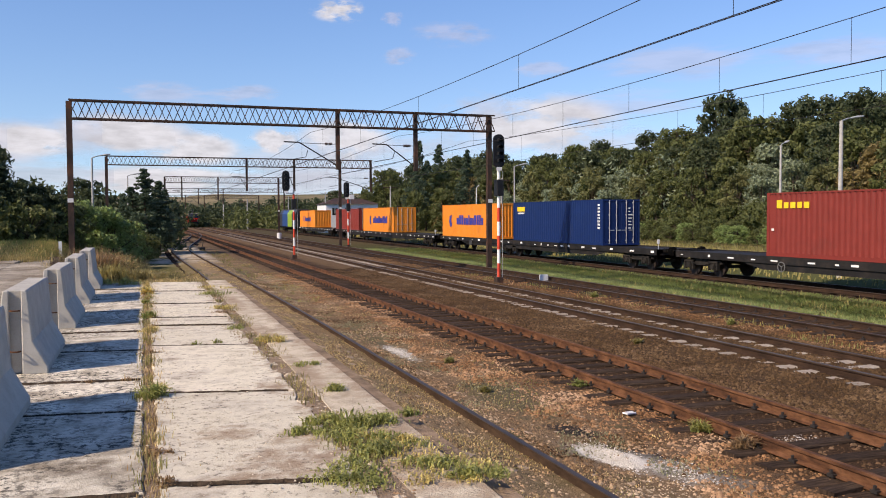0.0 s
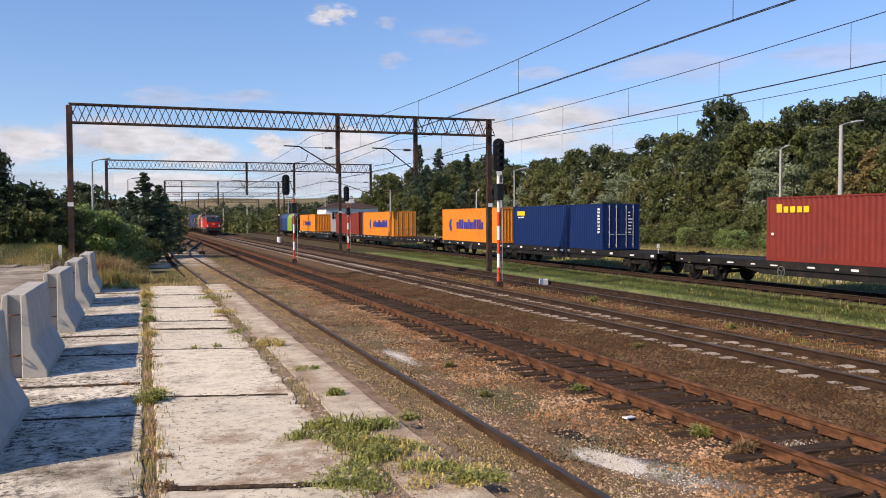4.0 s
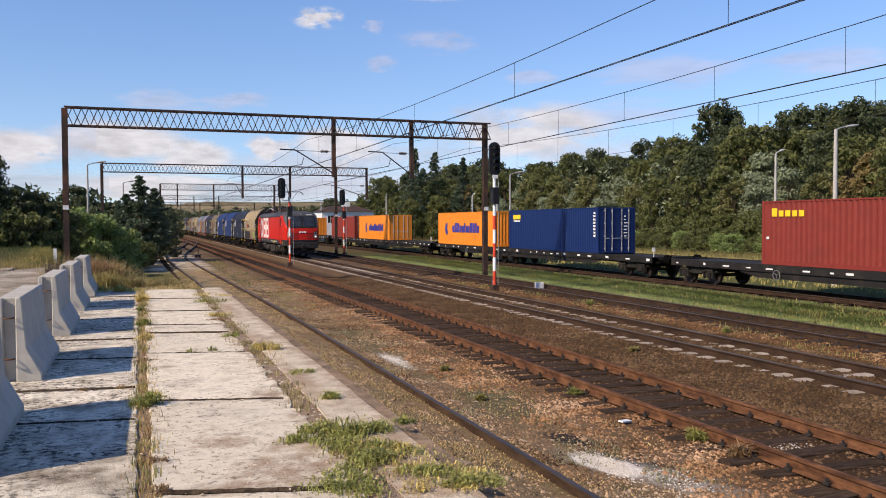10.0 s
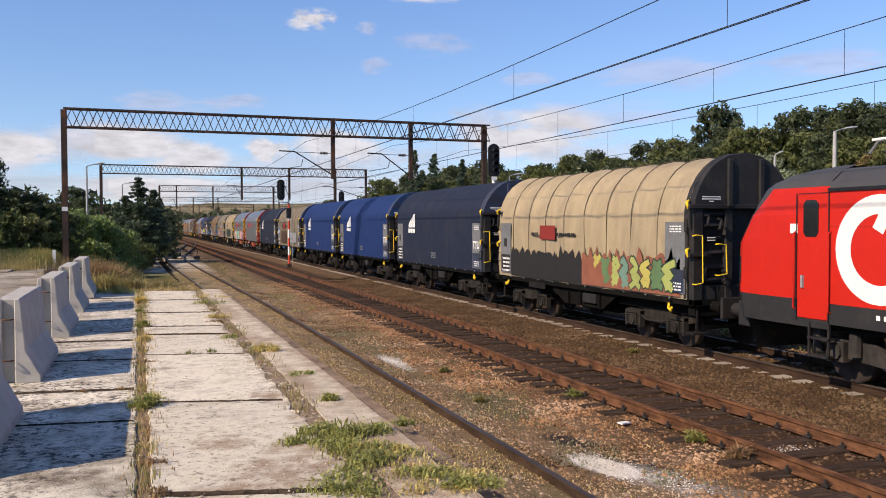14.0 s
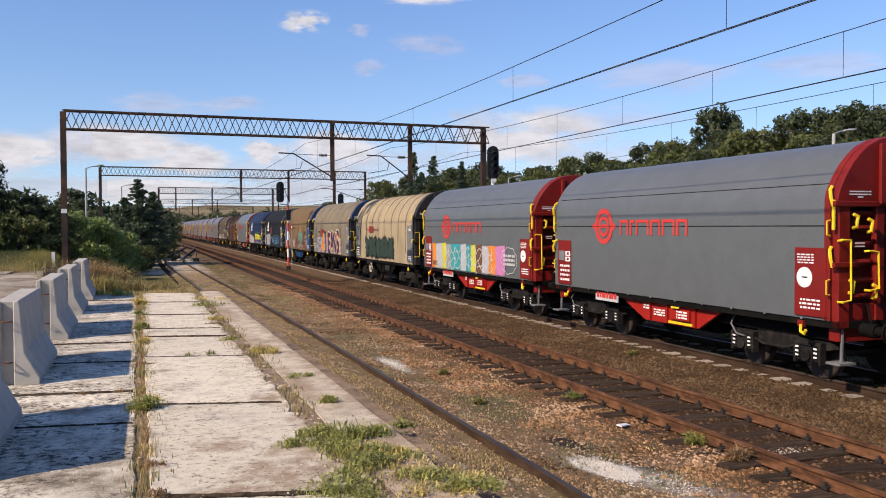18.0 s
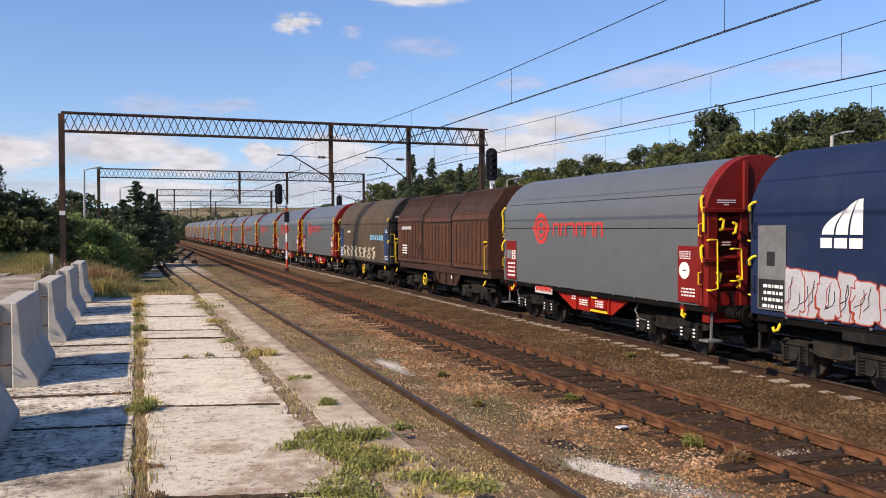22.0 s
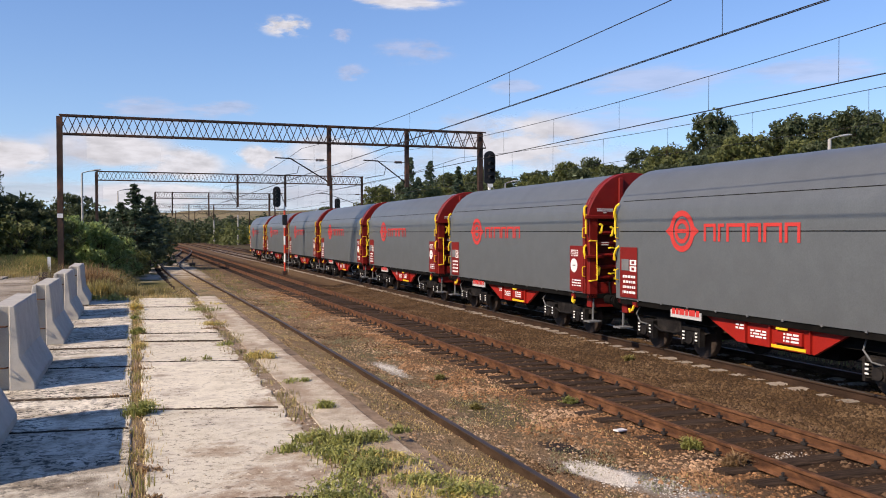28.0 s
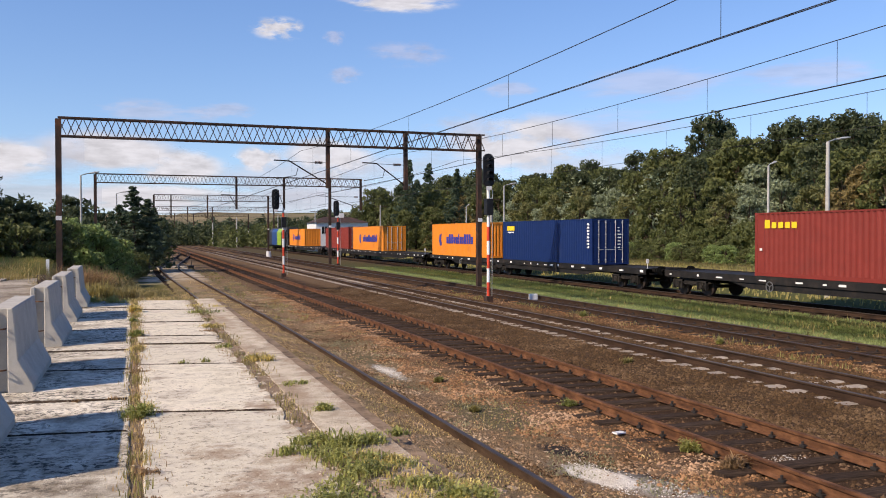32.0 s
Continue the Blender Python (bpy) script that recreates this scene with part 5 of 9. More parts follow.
text_bars(w, 6.0, 7.1, 2.32, 2.48, 1, COL["black"], 2)
text_bars(w, 8.3, 8.8, 2.32, 2.48, 1, COL["black"], 7)
end_boards(w, GREY_PLATE, 31)
w = place(tarp_wagon("navy blue tarpaulin wagon with a white owner's mark", NAVY_TARP, NAVY_END, UNDER, M["yellow"], 22, 0.003, 0.015, crease=False), 2)
sail_mark(w, M["white_paint"])
end_boards(w, GREY_PLATE, 32)
for i in (3, 4):
    w = place(tarp_wagon("bright blue tarpaulin wagon with a white owner's mark", BLUE_TARP, BLUE_END, UNDER, M["yellow"], 23 + i, 0.003, 0.015, crease=False), i)
    sail_mark(w, M["white_paint"])
    end_boards(w, GREY_PLATE, 33)
w = place(tarp_wagon("dirty beige tarpaulin wagon with a black stain and grey outline tangle", DIRTY_TARP, BLUE_END, BLUE_SOLE, M["yellow"], 28, 0.032, 0.06, crease=False), 5)
cover_ribs(w, UNDER_SEAM)
side_plate(w, "red_panel", 7.5, 8.6, 2.40, 2.85, COL["cargo"], x=-1.458, thick=0.005)
text_bars(w, 6.3, 7.4, 2.5, 2.7, 1, COL["black"], 2)
text_bars(w, 8.7, 9.3, 2.5, 2.7, 1, COL["black"], 4)
rnd = random.Random(61)
for k in range(6):
    yc = 7.15 + 0.44 * k
    oval = [(p + rnd.uniform(-0.015, 0.015), q + rnd.uniform(-0.02, 0.02)) for p, q in ring_pts(yc, 1.73, 0.27, 0.54 - 0.05 * (k % 2), 26)]
    x = -1.456 - 0.006 * (k % 2)
    blob(w, "stain", [(yc + (p - yc) * 1.07, 1.75 + (q - 1.73) * 1.01) for p, q in oval], COL["soot_red"], x=x, thick=0.003)
    blob(w, "stain", oval, COL["soot"], x=x - 0.003, thick=0.003)
    for g in range(3):
        y = yc - 0.16 + 0.14 * g
        stroke(w, "graffiti_line", [(y + 0.03 * math.sin(q + g), 2.12 - 0.13 * q) for q in range(6)], 0.035, COL["soot_red"], x=-1.4695)
scrawl(w, 2.4, 5.4, 1.3, 2.15, [COL["grey"]], COL["black"], 9, 4, 0.04)
hand_wheel(w, 4.9, M["yellow"])
end_boards(w, GREY_PLATE, 34)
side_plate(w, "blue_board", LEN - 1.72, LEN - 0.9, 1.92, 2.42, BLUE_BOARD, x=-1.47, thick=0.006)
text_bars(w, LEN - 1.64, LEN - 1.0, 1.98, 2.32, 3, M["white_paint"], 8, x=-1.478)
w = place(tarp_wagon("slate blue tarpaulin wagon with a white owner's mark", SLATE_TARP, NAVY_END, UNDER, M["yellow"], 29, 0.004, 0.02, crease=False), 6)
sail_mark(w, M["white_paint"])
end_boards(w, GREY_PLATE, 35)
first_grey = place(grey_wagon(), 7)
w = place(grey_wagon(), 8)
tagged(w, "grey tarpaulin wagon with red ends and a colourful painted panel")
y = 10.25
for k, (q, wide) in enumerate((("orange", 0.45), ("chalk", 0.7), ("acid", 0.5), ("grey", 0.5), ("teal", 1.1), ("chalk", 0.55), ("teal", 0.5), ("acid", 0.45), ("soot_red", 0.6), ("chalk", 0.6), ("orange", 0.6), ("pink", 0.8))):
    blob(w, "graffiti_fill", [(y, 1.10), (y - wide, 1.10), (y - wide - 0.05, 1.5), (y - wide, 2.02 + 0.03 * (k % 3)), (y, 2.04 - 0.02 * (k % 2)), (y - 0.05, 1.5)], COL[q], x=-1.4525 - 0.002 * (k % 2), thick=0.002)
    y -= wide
for k in range(8):
    yc = 9.35 - 0.72 * k
    for g in range(4):
        stroke(w, "graffiti_line", [(yc + 0.30 - 0.1 * q, 1.24 + 0.2 * g + (0.09 + 0.03 * ((k + g) % 3)) * math.sin(q * 0.75 + k * 1.1 + g * 1.9)) for q in range(8)], 0.032, COL["white"], x=-1.461)
    stroke(w, "graffiti_line", [(yc - 0.30 - 0.05 * math.sin(q * 1.2 + k), 1.16 + 0.11 * q) for q in range(8)], 0.032, COL["white"], x=-1.461)
cloudlet = [(2.55 + 0.62 * math.cos(a) * (1 + 0.06 * math.cos(9 * a)), 1.60 + 0.42 * math.sin(a) * (1 + 0.06 * math.cos(9 * a))) for a in (q * math.tau / 54 for q in range(55))]
stroke(w, "graffiti_line", cloudlet, 0.025, COL["white"], x=-1.461)
text_bars(w, 2.1, 3.0, 1.42, 1.82, 3, COL["white"], 15, x=-1.457)
scrawl(w, 9.6, 10.2, 1.16, 1.4, None, COL["black"], 14, 4, 0.025)
w = place(tarp_wagon("pale beige tarpaulin wagon with a dark green painted tangle", BEIGE_TARP, DARK_END, UNDER, M["yellow"], 30, 0.032, 0.05, crease=False), 9)
cover_ribs(w, UNDER_SEAM)
scrawl(w, 4.0, 9.2, 1.2, 2.15, [COL["darkgreen"]], COL["black"], 15, 7, 0.06)
side_plate(w, "red_panel", 7.6, 8.4, 2.4, 2.72, COL["cargo"], x=-1.458, thick=0.005)
text_bars(w, 6.6, 7.5, 2.5, 2.62, 1, COL["brick"], 2)
text_bars(w, 8.5, 9.1, 2.5, 2.62, 1, COL["brick"], 4)
hand_wheel(w, 8.0, COL["cream"])
end_boards(w, GREY_PLATE, 36)
w = place(tarp_wagon("tan tarpaulin wagon with dark blue painted letters on striped panel", DIRTY_TARP, BLUE_END, UNDER, M["yellow"], 31, 0.018, 0.045, crease=False), 10)
side_plate(w, "graffiti_fill", 2.95, 10.3, 1.10, 2.02, COL["chalk"], x=-1.452, thick=0.006)
for k in range(13):
    stroke(w, "graffiti_line", [(2.97 + 0.122 * q, max(1.12, min(2.0, 1.16 + 0.066 * k + 0.05 * math.sin(q * 0.62 + 0.25 * k) + 0.02 * math.sin(q * 1.9 + k)))) for q in range(61)], 0.030, COL["black"], x=-1.4590 - 0.0004 * (k % 2))
blob(w, "graffiti_fill", [(p, q) for p, q in ring_pts(8.25, 1.45, 0.46, 0.30, 20)], COL["orange"], x=-1.461)
blob(w, "graffiti_fill", [(p, q) for p, q in ring_pts(8.0, 2.0, 0.24, 0.30, 18)], COL["orange"], x=-1.461)
for nth, (letter, y0, wide, high, tilt) in enumerate((("J", 7.45, 1.35, 1.0, 3), ("E", 6.62, 0.95, 1.24, -4), ("A", 5.9, 0.95, 1.28, 3), ("N", 5.22, 0.95, 1.24, -3), ("S", 4.38, 1.4, 1.34, 2))):
    painted_letter(w, letter, y0, 1.36 if letter == "J" else 1.14, wide, high, tilt, 0.0095 * (nth % 2))
side_plate(w, "red_panel", 8.0, 8.9, 2.2, 2.55, COL["cargo"], x=-1.458, thick=0.005)
text_bars(w, 8.95, 9.6, 2.3, 2.46, 1, COL["black"], 2)
text_bars(w, 7.0, 7.95, 2.3, 2.46, 1, COL["black"], 3)
end_boards(w, GREY_PLATE, 37)
w = place(tarp_wagon("brown tarpaulin wagon with white and mint painted figures", BROWN_TARP, BLUE_END, BLUE_SOLE, M["yellow"], 32, 0.022, 0.04, crease=False), 11)


def mural(t, yc, zc, ry, rz, colours, seed, n, width, lean=0.0):
    """Sprayed paint thinning out towards its edge: many short overlapping dabs, one mesh for each colour."""
    g = random.Random(seed)
    sheets = {c: Shape() for c in colours}
    for k in range(n):
        a, r = g.random() * math.tau, math.sqrt(g.random()) * g.uniform(0.7, 1.1)
        p = Vector((yc + ry * r * math.cos(a), zc + rz * r * math.sin(a)))
        q = radians(90 + lean + g.gauss(0, 35))
        d = Vector((math.cos(q), math.sin(q))) * width * g.uniform(0.8, 2.6)
        o = Vector((-d.y, d.x)).normalized() * width * g.uniform(0.3, 0.8)
        x = -1.4515 - 0.012 * k / n
        ring = [p - d, p - d * 0.5 + o, p + d * 0.4 + o * g.uniform(0.6, 1.2), p + d, p + d * 0.5 - o, p - d * 0.4 - o * g.uniform(0.6, 1.2)]
        c = colours[g.randrange(len(colours))]
        sheets[c].add([(x, v.x, max(1.21, up(v.y, -1.46))) for v in ring], [(0, 1, 2, 3, 4, 5)])
    for c, sh in sheets.items():
        if sh.v:
            tagged(part("graffiti_paint", sh, COL[c], t), kind="stuff")


mural(w, 5.9, 1.55, 1.0, 0.50, ("brick", "soot_red"), 70, 420, 0.042, -20)
mural(w, 2.9, 1.50, 0.8, 0.45, ("brick", "soot_red"), 77, 320, 0.042, 25)
mural(w, 4.5, 1.92, 1.05, 0.45, ("mint",), 71, 620, 0.052)
mural(w, 4.9, 1.85, 0.5, 0.35, ("mint", "darkgreen", "soot"), 82, 130, 0.035, 40)
mural(w, 4.0, 2.0, 0.45, 0.3, ("mint", "chalk", "darkgreen"), 83, 110, 0.03, -40)
mural(w, 4.3, 2.42, 0.5, 0.14, ("brick", "orange"), 78, 90, 0.03)
mural(w, 4.4, 1.32, 1.2, 0.16, ("chalk", "soot", "darkgreen", "cream"), 72, 320, 0.026)
mural(w, 9.6, 1.60, 0.95, 0.42, ("chalk", "chalk", "grey"), 73, 520, 0.036)
mural(w, 9.9, 1.55, 0.6, 0.3, ("soot", "chalk", "white"), 84, 130, 0.026, 50)
mural(w, 9.3, 1.95, 0.30, 0.28, ("white", "chalk", "brick"), 74, 130, 0.03)
mural(w, 10.3, 2.05, 0.24, 0.12, ("brick", "orange"), 79, 50, 0.03)
mural(w, 8.4, 2.02, 0.24, 0.12, ("brick", "orange"), 80, 50, 0.03)
mural(w, 7.2, 1.50, 0.55, 0.38, ("white", "chalk"), 81, 150, 0.028, -15)
scrawl(w, 1.75, 2.85, 1.25, 1.85, None, COL["white"], 75, 5, 0.022)
stroke(w, "graffiti_line", [(p, q) for p, q in ring_pts(2.35, 1.98, 0.2, 0.06, 16)] + [(2.55, 1.98)], 0.022, COL["white"], x=-1.466)
scrawl(w, 2.2, 3.0, 2.15, 2.4, None, COL["soot"], 76, 3, 0.03)
side_plate(w, "red_panel", 7.7, 8.6, 2.47, 2.90, COL["cargo"], x=-1.458, thick=0.005)
text_bars(w, 7.9, 8.4, 2.58, 2.78, 1, M["white_paint"], 4, x=-1.464)
text_bars(w, 6.8, 7.6, 2.58, 2.72, 1, COL["soot"], 2)
text_bars(w, 8.7, 9.2, 2.58, 2.72, 1, COL["soot"], 3)
hand_wheel(w, 7.8, M["yellow"])
end_boards(w, BLUE_BOARD, 38)
w = place(tarp_wagon("black-blue tarpaulin wagon with blue scribbles and an owner's mark", INK_TARP, NAVY_END, UNDER, M["yellow"], 33, 0.004, 0.025, crease=False), 12)
sail_mark(w, M["white_paint"])
scrawl(w, 7.6, 10.0, 1.12, 2.05, [COL["grey"]], COL["chalk"], 21, 4, 0.05)
for ph, tall, q in ((0.0, 0.42, "sky"), (2.1, 0.30, "blue")):
    stroke(w, "graffiti_line", [(6.5 - 0.042 * k, 1.60 + tall * (0.6 + 0.4 * math.sin(k * 0.031)) * math.sin(k * 0.46 + ph) + 0.04 * math.sin(k * 0.11)) for k in range(100)], 0.026, COL[q], x=-1.462 - 0.004 * (q == "sky"))
text_bars(w, 6.45, 6.95, 1.62, 1.86, 3, COL["grey"], 24)
scrawl(w, 6.6, 7.5, 2.05, 2.7, None, COL["red"], 22, 3, 0.06)
end_boards(w, GREY_PLATE, 39)
w = place(tarp_wagon("navy tarpaulin wagon with yellow and white painted tangles", INDIGO_TARP, NAVY_END, UNDER, M["yellow"], 34, 0.004, 0.02, crease=False), 13)
sail_mark(w, M["white_paint"])
blob(w, "graffiti_shadow", [(1.68, 1.10), (6.32, 1.10), (6.46, 1.5), (6.42, 1.92), (5.3, 2.24), (3.9, 2.17), (1.74, 2.12), (1.80, 1.8), (1.64, 1.5)], COL["black"], x=-1.460)
for k in range(4):
    y0 = 1.82 + 1.11 * k
    blob(w, "graffiti_fill", [(y0, 1.14), (y0 + 1.02, 1.14), (y0 + 1.07, 1.34), (y0 + 1.0, 1.54), (y0 + 0.7, 1.64), (y0 + 0.3, 1.64), (y0 + 0.02, 1.52), (y0 - 0.06, 1.32)], COL["violet"], x=-1.466)
    top = 1.93 + 0.04 * k
    drip = [(y0 + 0.02 + 0.16 * q, 1.60 - (0.10 if q % 2 else 0.0) - 0.03 * ((q + k) % 3)) for q in range(7)]
    blob(w, "graffiti_fill", drip + [(y0 + 1.02, top - 0.06 if k == 3 else top), (y0 + 0.62, top + 0.02), (y0 + 0.56, top - 0.10), (y0 + 0.46, top), (y0 + 0.06, top - 0.02)], COL["acid"], x=-1.471)
    blob(w, "graffiti_fill", [(y0 + 0.34, 1.66), (y0 + 0.62, 1.66), (y0 + 0.56, 1.74), (y0 + 0.42, 1.76)], COL["black"], x=-1.478)
    blob(w, "graffiti_fill", [(y0 + 0.12, 1.14), (y0 + 0.74, 1.14), (y0 + 0.6, 1.19), (y0 + 0.54, 1.26), (y0 + 0.46, 1.20), (y0 + 0.36, 1.28), (y0 + 0.26, 1.19)], COL["acid"], x=-1.471)
    stroke(w, "graffiti_line", [(y0 + 0.1, 1.12), (y0 - 0.06, 1.22), (y0 - 0.09, 1.38), (y0 + 0.0, 1.55), (y0 + 0.2, 1.66)], 0.03, COL["cream"], x=-1.478)
stroke(w, "graffiti_line", [(1.72, 2.13), (3.9, 2.185), (5.3, 2.255), (6.45, 1.93), (6.48, 1.5)], 0.03, COL["teal"], x=-1.471)
tag = random.Random(77)
for k in range(8):
    y0, wide, high = 6.95 + 0.42 * k, tag.uniform(0.46, 0.62), 0.5 + 0.05 * k + tag.uniform(-0.08, 0.08)
    edge = []
    for q in range(26):
        a = q * math.tau / 26
        r = 1 + (0.10 if q % 5 == 0 else 0) - (0.18 if q % 7 == 3 else 0) + tag.uniform(-0.05, 0.05)
        edge.append((y0 + wide * (0.5 + 0.52 * r * math.copysign(abs(math.cos(a)) ** 0.55, math.cos(a))), max(1.12, 1.13 + high * (0.5 + 0.52 * r * math.copysign(abs(math.sin(a)) ** 0.6, math.sin(a))))))
    x = -1.456 - 0.004 * (k % 2)
    stroke(w, "graffiti_line", edge + edge[:1], 0.05, COL["red"], x=x - 0.001)
    blob(w, "graffiti_fill", edge, COL["chalk"], x=x, thick=0.0035)
    for g in range(3):
        p0, p1 = tag.uniform(0.1, 0.5), tag.uniform(0.5, 0.9)
        stroke(w, "graffiti_line", [(y0 + wide * (p0 + 0.12 * q + 0.1 * math.sin(q * 1.7 + g)), 1.13 + high * (p1 - 0.16 * q + 0.08 * math.cos(q + g))) for q in range(4)], 0.016, COL["black"] if g else COL["red"], x=-1.4665)
end_boards(w, GREY_PLATE, 40)


def ribbed_wagon():
    """Steel telescopic-hood wagon with pressed ribs and corrugated sloping roof edges."""
    L = LEN
    t = thing("hood_wagon", "red-brown steel telescopic hood wagon with pressed ribs", "freight wagon", "covered freight wagons")
    prof = [(1.44, 1.42), (1.44, 3.27), (1.40, 3.48), (0.80, 4.30), (0.50, 4.40), (0, 4.45)]
    for y0, y1, k in ((0.66, 4.3, 1.0), (4.0, 8.0, 0.968), (7.7, L - 0.60, 1.0)):
        rg = [(-u * k, 1.42 + (w - 1.42) * (1 - (1 - k) * 0.9)) for u, w in prof]
        rg = rg + [(-u, w) for u, w in rg[-2::-1]]
        side, knee, shoulder = rg[1], rg[2], rg[3]
        hood = part("hood", Shape().along_y(rg, y0, y1), BROWN_STEEL, t, bevel=0.01)
        y = y0 + 0.25
        while y < y1 - 0.3:
            x = side[0]
            part("rib", Shape().sweep([(x - 0.045, 1.62), (x - 0.045, side[1] - 0.16), (x + 0.01, side[1] - 0.10), (x + 0.01, 1.56)], [lambda u, w, q=q: (u, q, w) for q in (y, y + 0.19)]), BROWN_STEEL, hood, bevel=0.012)
            y += 0.40
        part("rail", Shape().box(side[0] - 0.03, side[0] + 0.01, y0 + 0.02, y1 - 0.02, side[1] - 0.05, side[1] + 0.01), BROWN_STEEL, hood)
        roof = Shape()
        y = y0 + 0.06
        while y < y1 - 0.1:
            roof.sweep([(knee[0] - 0.03, knee[1] - 0.06), (shoulder[0] - 0.02, shoulder[1] + 0.03), (shoulder[0] + 0.06, shoulder[1] + 0.03), (knee[0] + 0.04, knee[1] - 0.02)], [lambda u, w, q=q: (u, q, w) for q in (y, y + 0.085)])
            y += 0.15
        part("roof_corrugation", roof, SOOT_BROWN, hood)
        part("roof_skin", Shape().sweep([(knee[0] - 0.006, knee[1]), (shoulder[0] - 0.006, shoulder[1] + 0.006), (-0.5 * k, rg[4][1] + 0.006), (-0.5 * k, rg[4][1] - 0.06), (shoulder[0] + 0.05, shoulder[1] - 0.07), (knee[0] + 0.05, knee[1] - 0.03)], [lambda u, w, q=q: (u, q, w) for q in (y0 + 0.02, y1 - 0.02)]), SOOT_BROWN, hood)
        if k == 1.0:
            q = y0 + 0.01 if y0 > 4 else y1 - 0.06
            part("hood_arch", Shape().along_y([(u * 1.03, 1.42 + (w - 1.42) * 1.018) for u, w in rg], q, q + 0.06), DARK_END, hood)
    part("solebar", Shape().box(-1.36, 1.36, 0.66, L - 0.66, 1.12, 1.42), SOOT_BROWN, t, bevel=0.015)
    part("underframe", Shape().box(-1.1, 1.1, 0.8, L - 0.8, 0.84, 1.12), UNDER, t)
    for s in (-1, 1):
        part("solebar_belly", Shape().along_x([(3.6, 1.14), (4.1, 0.66), (6.1, 0.66), (6.75, 1.14)], s * 1.28 - 0.04, s * 1.28 + 0.04), SOOT_BROWN, t)
    for y in (4.3, 5.1, 5.9, 6.5):
        part("gusset", Shape().box(-1.40, -1.28, y, y + 0.04, 0.72, 1.14), SOOT_BROWN, t)
    part("white_label", Shape().box(-1.335, -1.325, 4.4, 4.62, 0.92, 1.06), M["white_paint"], t)
    text_bars(t, 9.2, 10.6, 2.86, 3.02, 2, M["white_paint"], 50, x=-1.505)
    text_bars(t, 9.8, 10.5, 1.75, 2.2, 4, M["white_paint"], 51, x=-1.505)
    hand_wheel(t, 7.4, M["yellow"])
    part("round_vent", Shape().tube((-1.44, 8.2, 2.14), (-1.50, 8.2, 2.14), 0.24, 18), SOOT_BROWN, t)
    part("vent_rim", Shape().path([(-1.505, 8.2 + 0.24 * math.cos(q * math.tau / 18), 2.14 + 0.24 * math.sin(q * math.tau / 18)) for q in range(19)], 0.025, 5), BROWN_STEEL, t)
    freight_bogie(t, 2.55)
    freight_bogie(t, L - 2.55)
    buffers(t, 0, 1)
    buffers(t, L, -1)
    for y in (0.72, L - 0.66):
        grab_rail(t, [(-1.45, y, 1.3), (-1.56, y, 1.32), (-1.56, y, 2.25), (-1.45, y, 2.3)], M["yellow"])
        part("catch", Shape().path([(-1.46, y, 2.42), (-1.52, y + 0.1, 2.44), (-1.52, y + 0.16, 2.40)], 0.03, 6), M["yellow"], t)
        part("catch", Shape().path([(-1.42, y + 0.2, 1.05), (-1.46, y + 0.22, 0.92), (-1.46, y + 0.3, 0.88)], 0.03, 6), M["yellow"], t)
    return t


for i in (14, *range(17, 31)):
    place(copy_thing(first_grey, pose(0, 0, 0)), i)
place(ribbed_wagon(), 15)
w = place(tarp_wagon("mud-brown tarpaulin wagon with cream outline tangles", MUD_TARP, DARK_END, UNDER, M["yellow"], 36, 0.006, 0.025, crease=False), 16)
scrawl(w, 3.2, 10.6, 1.12, 1.85, None, COL["cream"], 25, 8, 0.05)
scrawl(w, 1.8, 4.4, 2.1, 2.4, None, COL["sky"], 26, 6, 0.045)
text_bars(w, 8.6, 9.3, 2.45, 2.62, 1, M["white_paint"], 4)
hand_wheel(w, 5.6, M["yellow"])
end_boards(w, BLUE_END, 41)


# ---- electric locomotive ----
LOCO_RED = paint("loco_red", (0.50, 0.018, 0.009), 0.05, 0.4)
LOCO_GREY = paint("loco_grey", (0.026, 0.025, 0.025), 0.1, 0.5, (0.05, 0.042, 0.036), (0.5, 0.8), 2)
LOCO_ROOF = paint("loco_roof", (0.052, 0.052, 0.054), 0.1, 0.6, (0.05, 0.045, 0.04), (0.5, 0.8))
LOCO_GEAR = paint("loco_gear", (0.035, 0.031, 0.028), 0.3, 0.75, (0.065, 0.054, 0.044), (0.45, 0.72), 3.0, 0.1, spec=0.15)
LOCO_SILVER = paint("loco_silver", (0.05, 0.05, 0.052), 0.05, 0.5, spec=0.3)
LOCO_WHITE = paint("loco_white", (0.74, 0.72, 0.66), 0.04, 0.5)
LAMP_GLASS = paint("lamp_glass", (0.30, 0.31, 0.32), 0.1, 0.12)
PANTO_RED = paint("panto_red", (0.50, 0.03, 0.02), 0.1, 0.5)
LAMP_GLOW = bpy.data.materials.new("lamp_glow")
LAMP_GLOW.use_nodes = True
LAMP_GLOW.node_tree.nodes["Principled BSDF"].inputs["Emission Color"].default_value = (1.0, 0.93, 0.8, 1)
LAMP_GLOW.node_tree.nodes["Principled BSDF"].inputs["Emission Strength"].default_value = 1.0

# cab levels: height, front y, half-width at the front, half-width at the side
CAB = [(1.00, 0.72, 1.24, 1.49), (1.50, 0.64, 1.27, 1.5), (2.50, 0.67, 1.28, 1.5), (2.62, 0.73, 1.27, 1.5), (3.06, 0.97, 1.24, 1.5), (3.57, 1.32, 1.18, 1.46),
       (3.70, 1.50, 1.12, 1.38), (3.83, 1.85, 1.02, 1.22), (3.92, 2.3, 0.88, 1.0), (3.97, 2.9, 0.8, 0.86)]


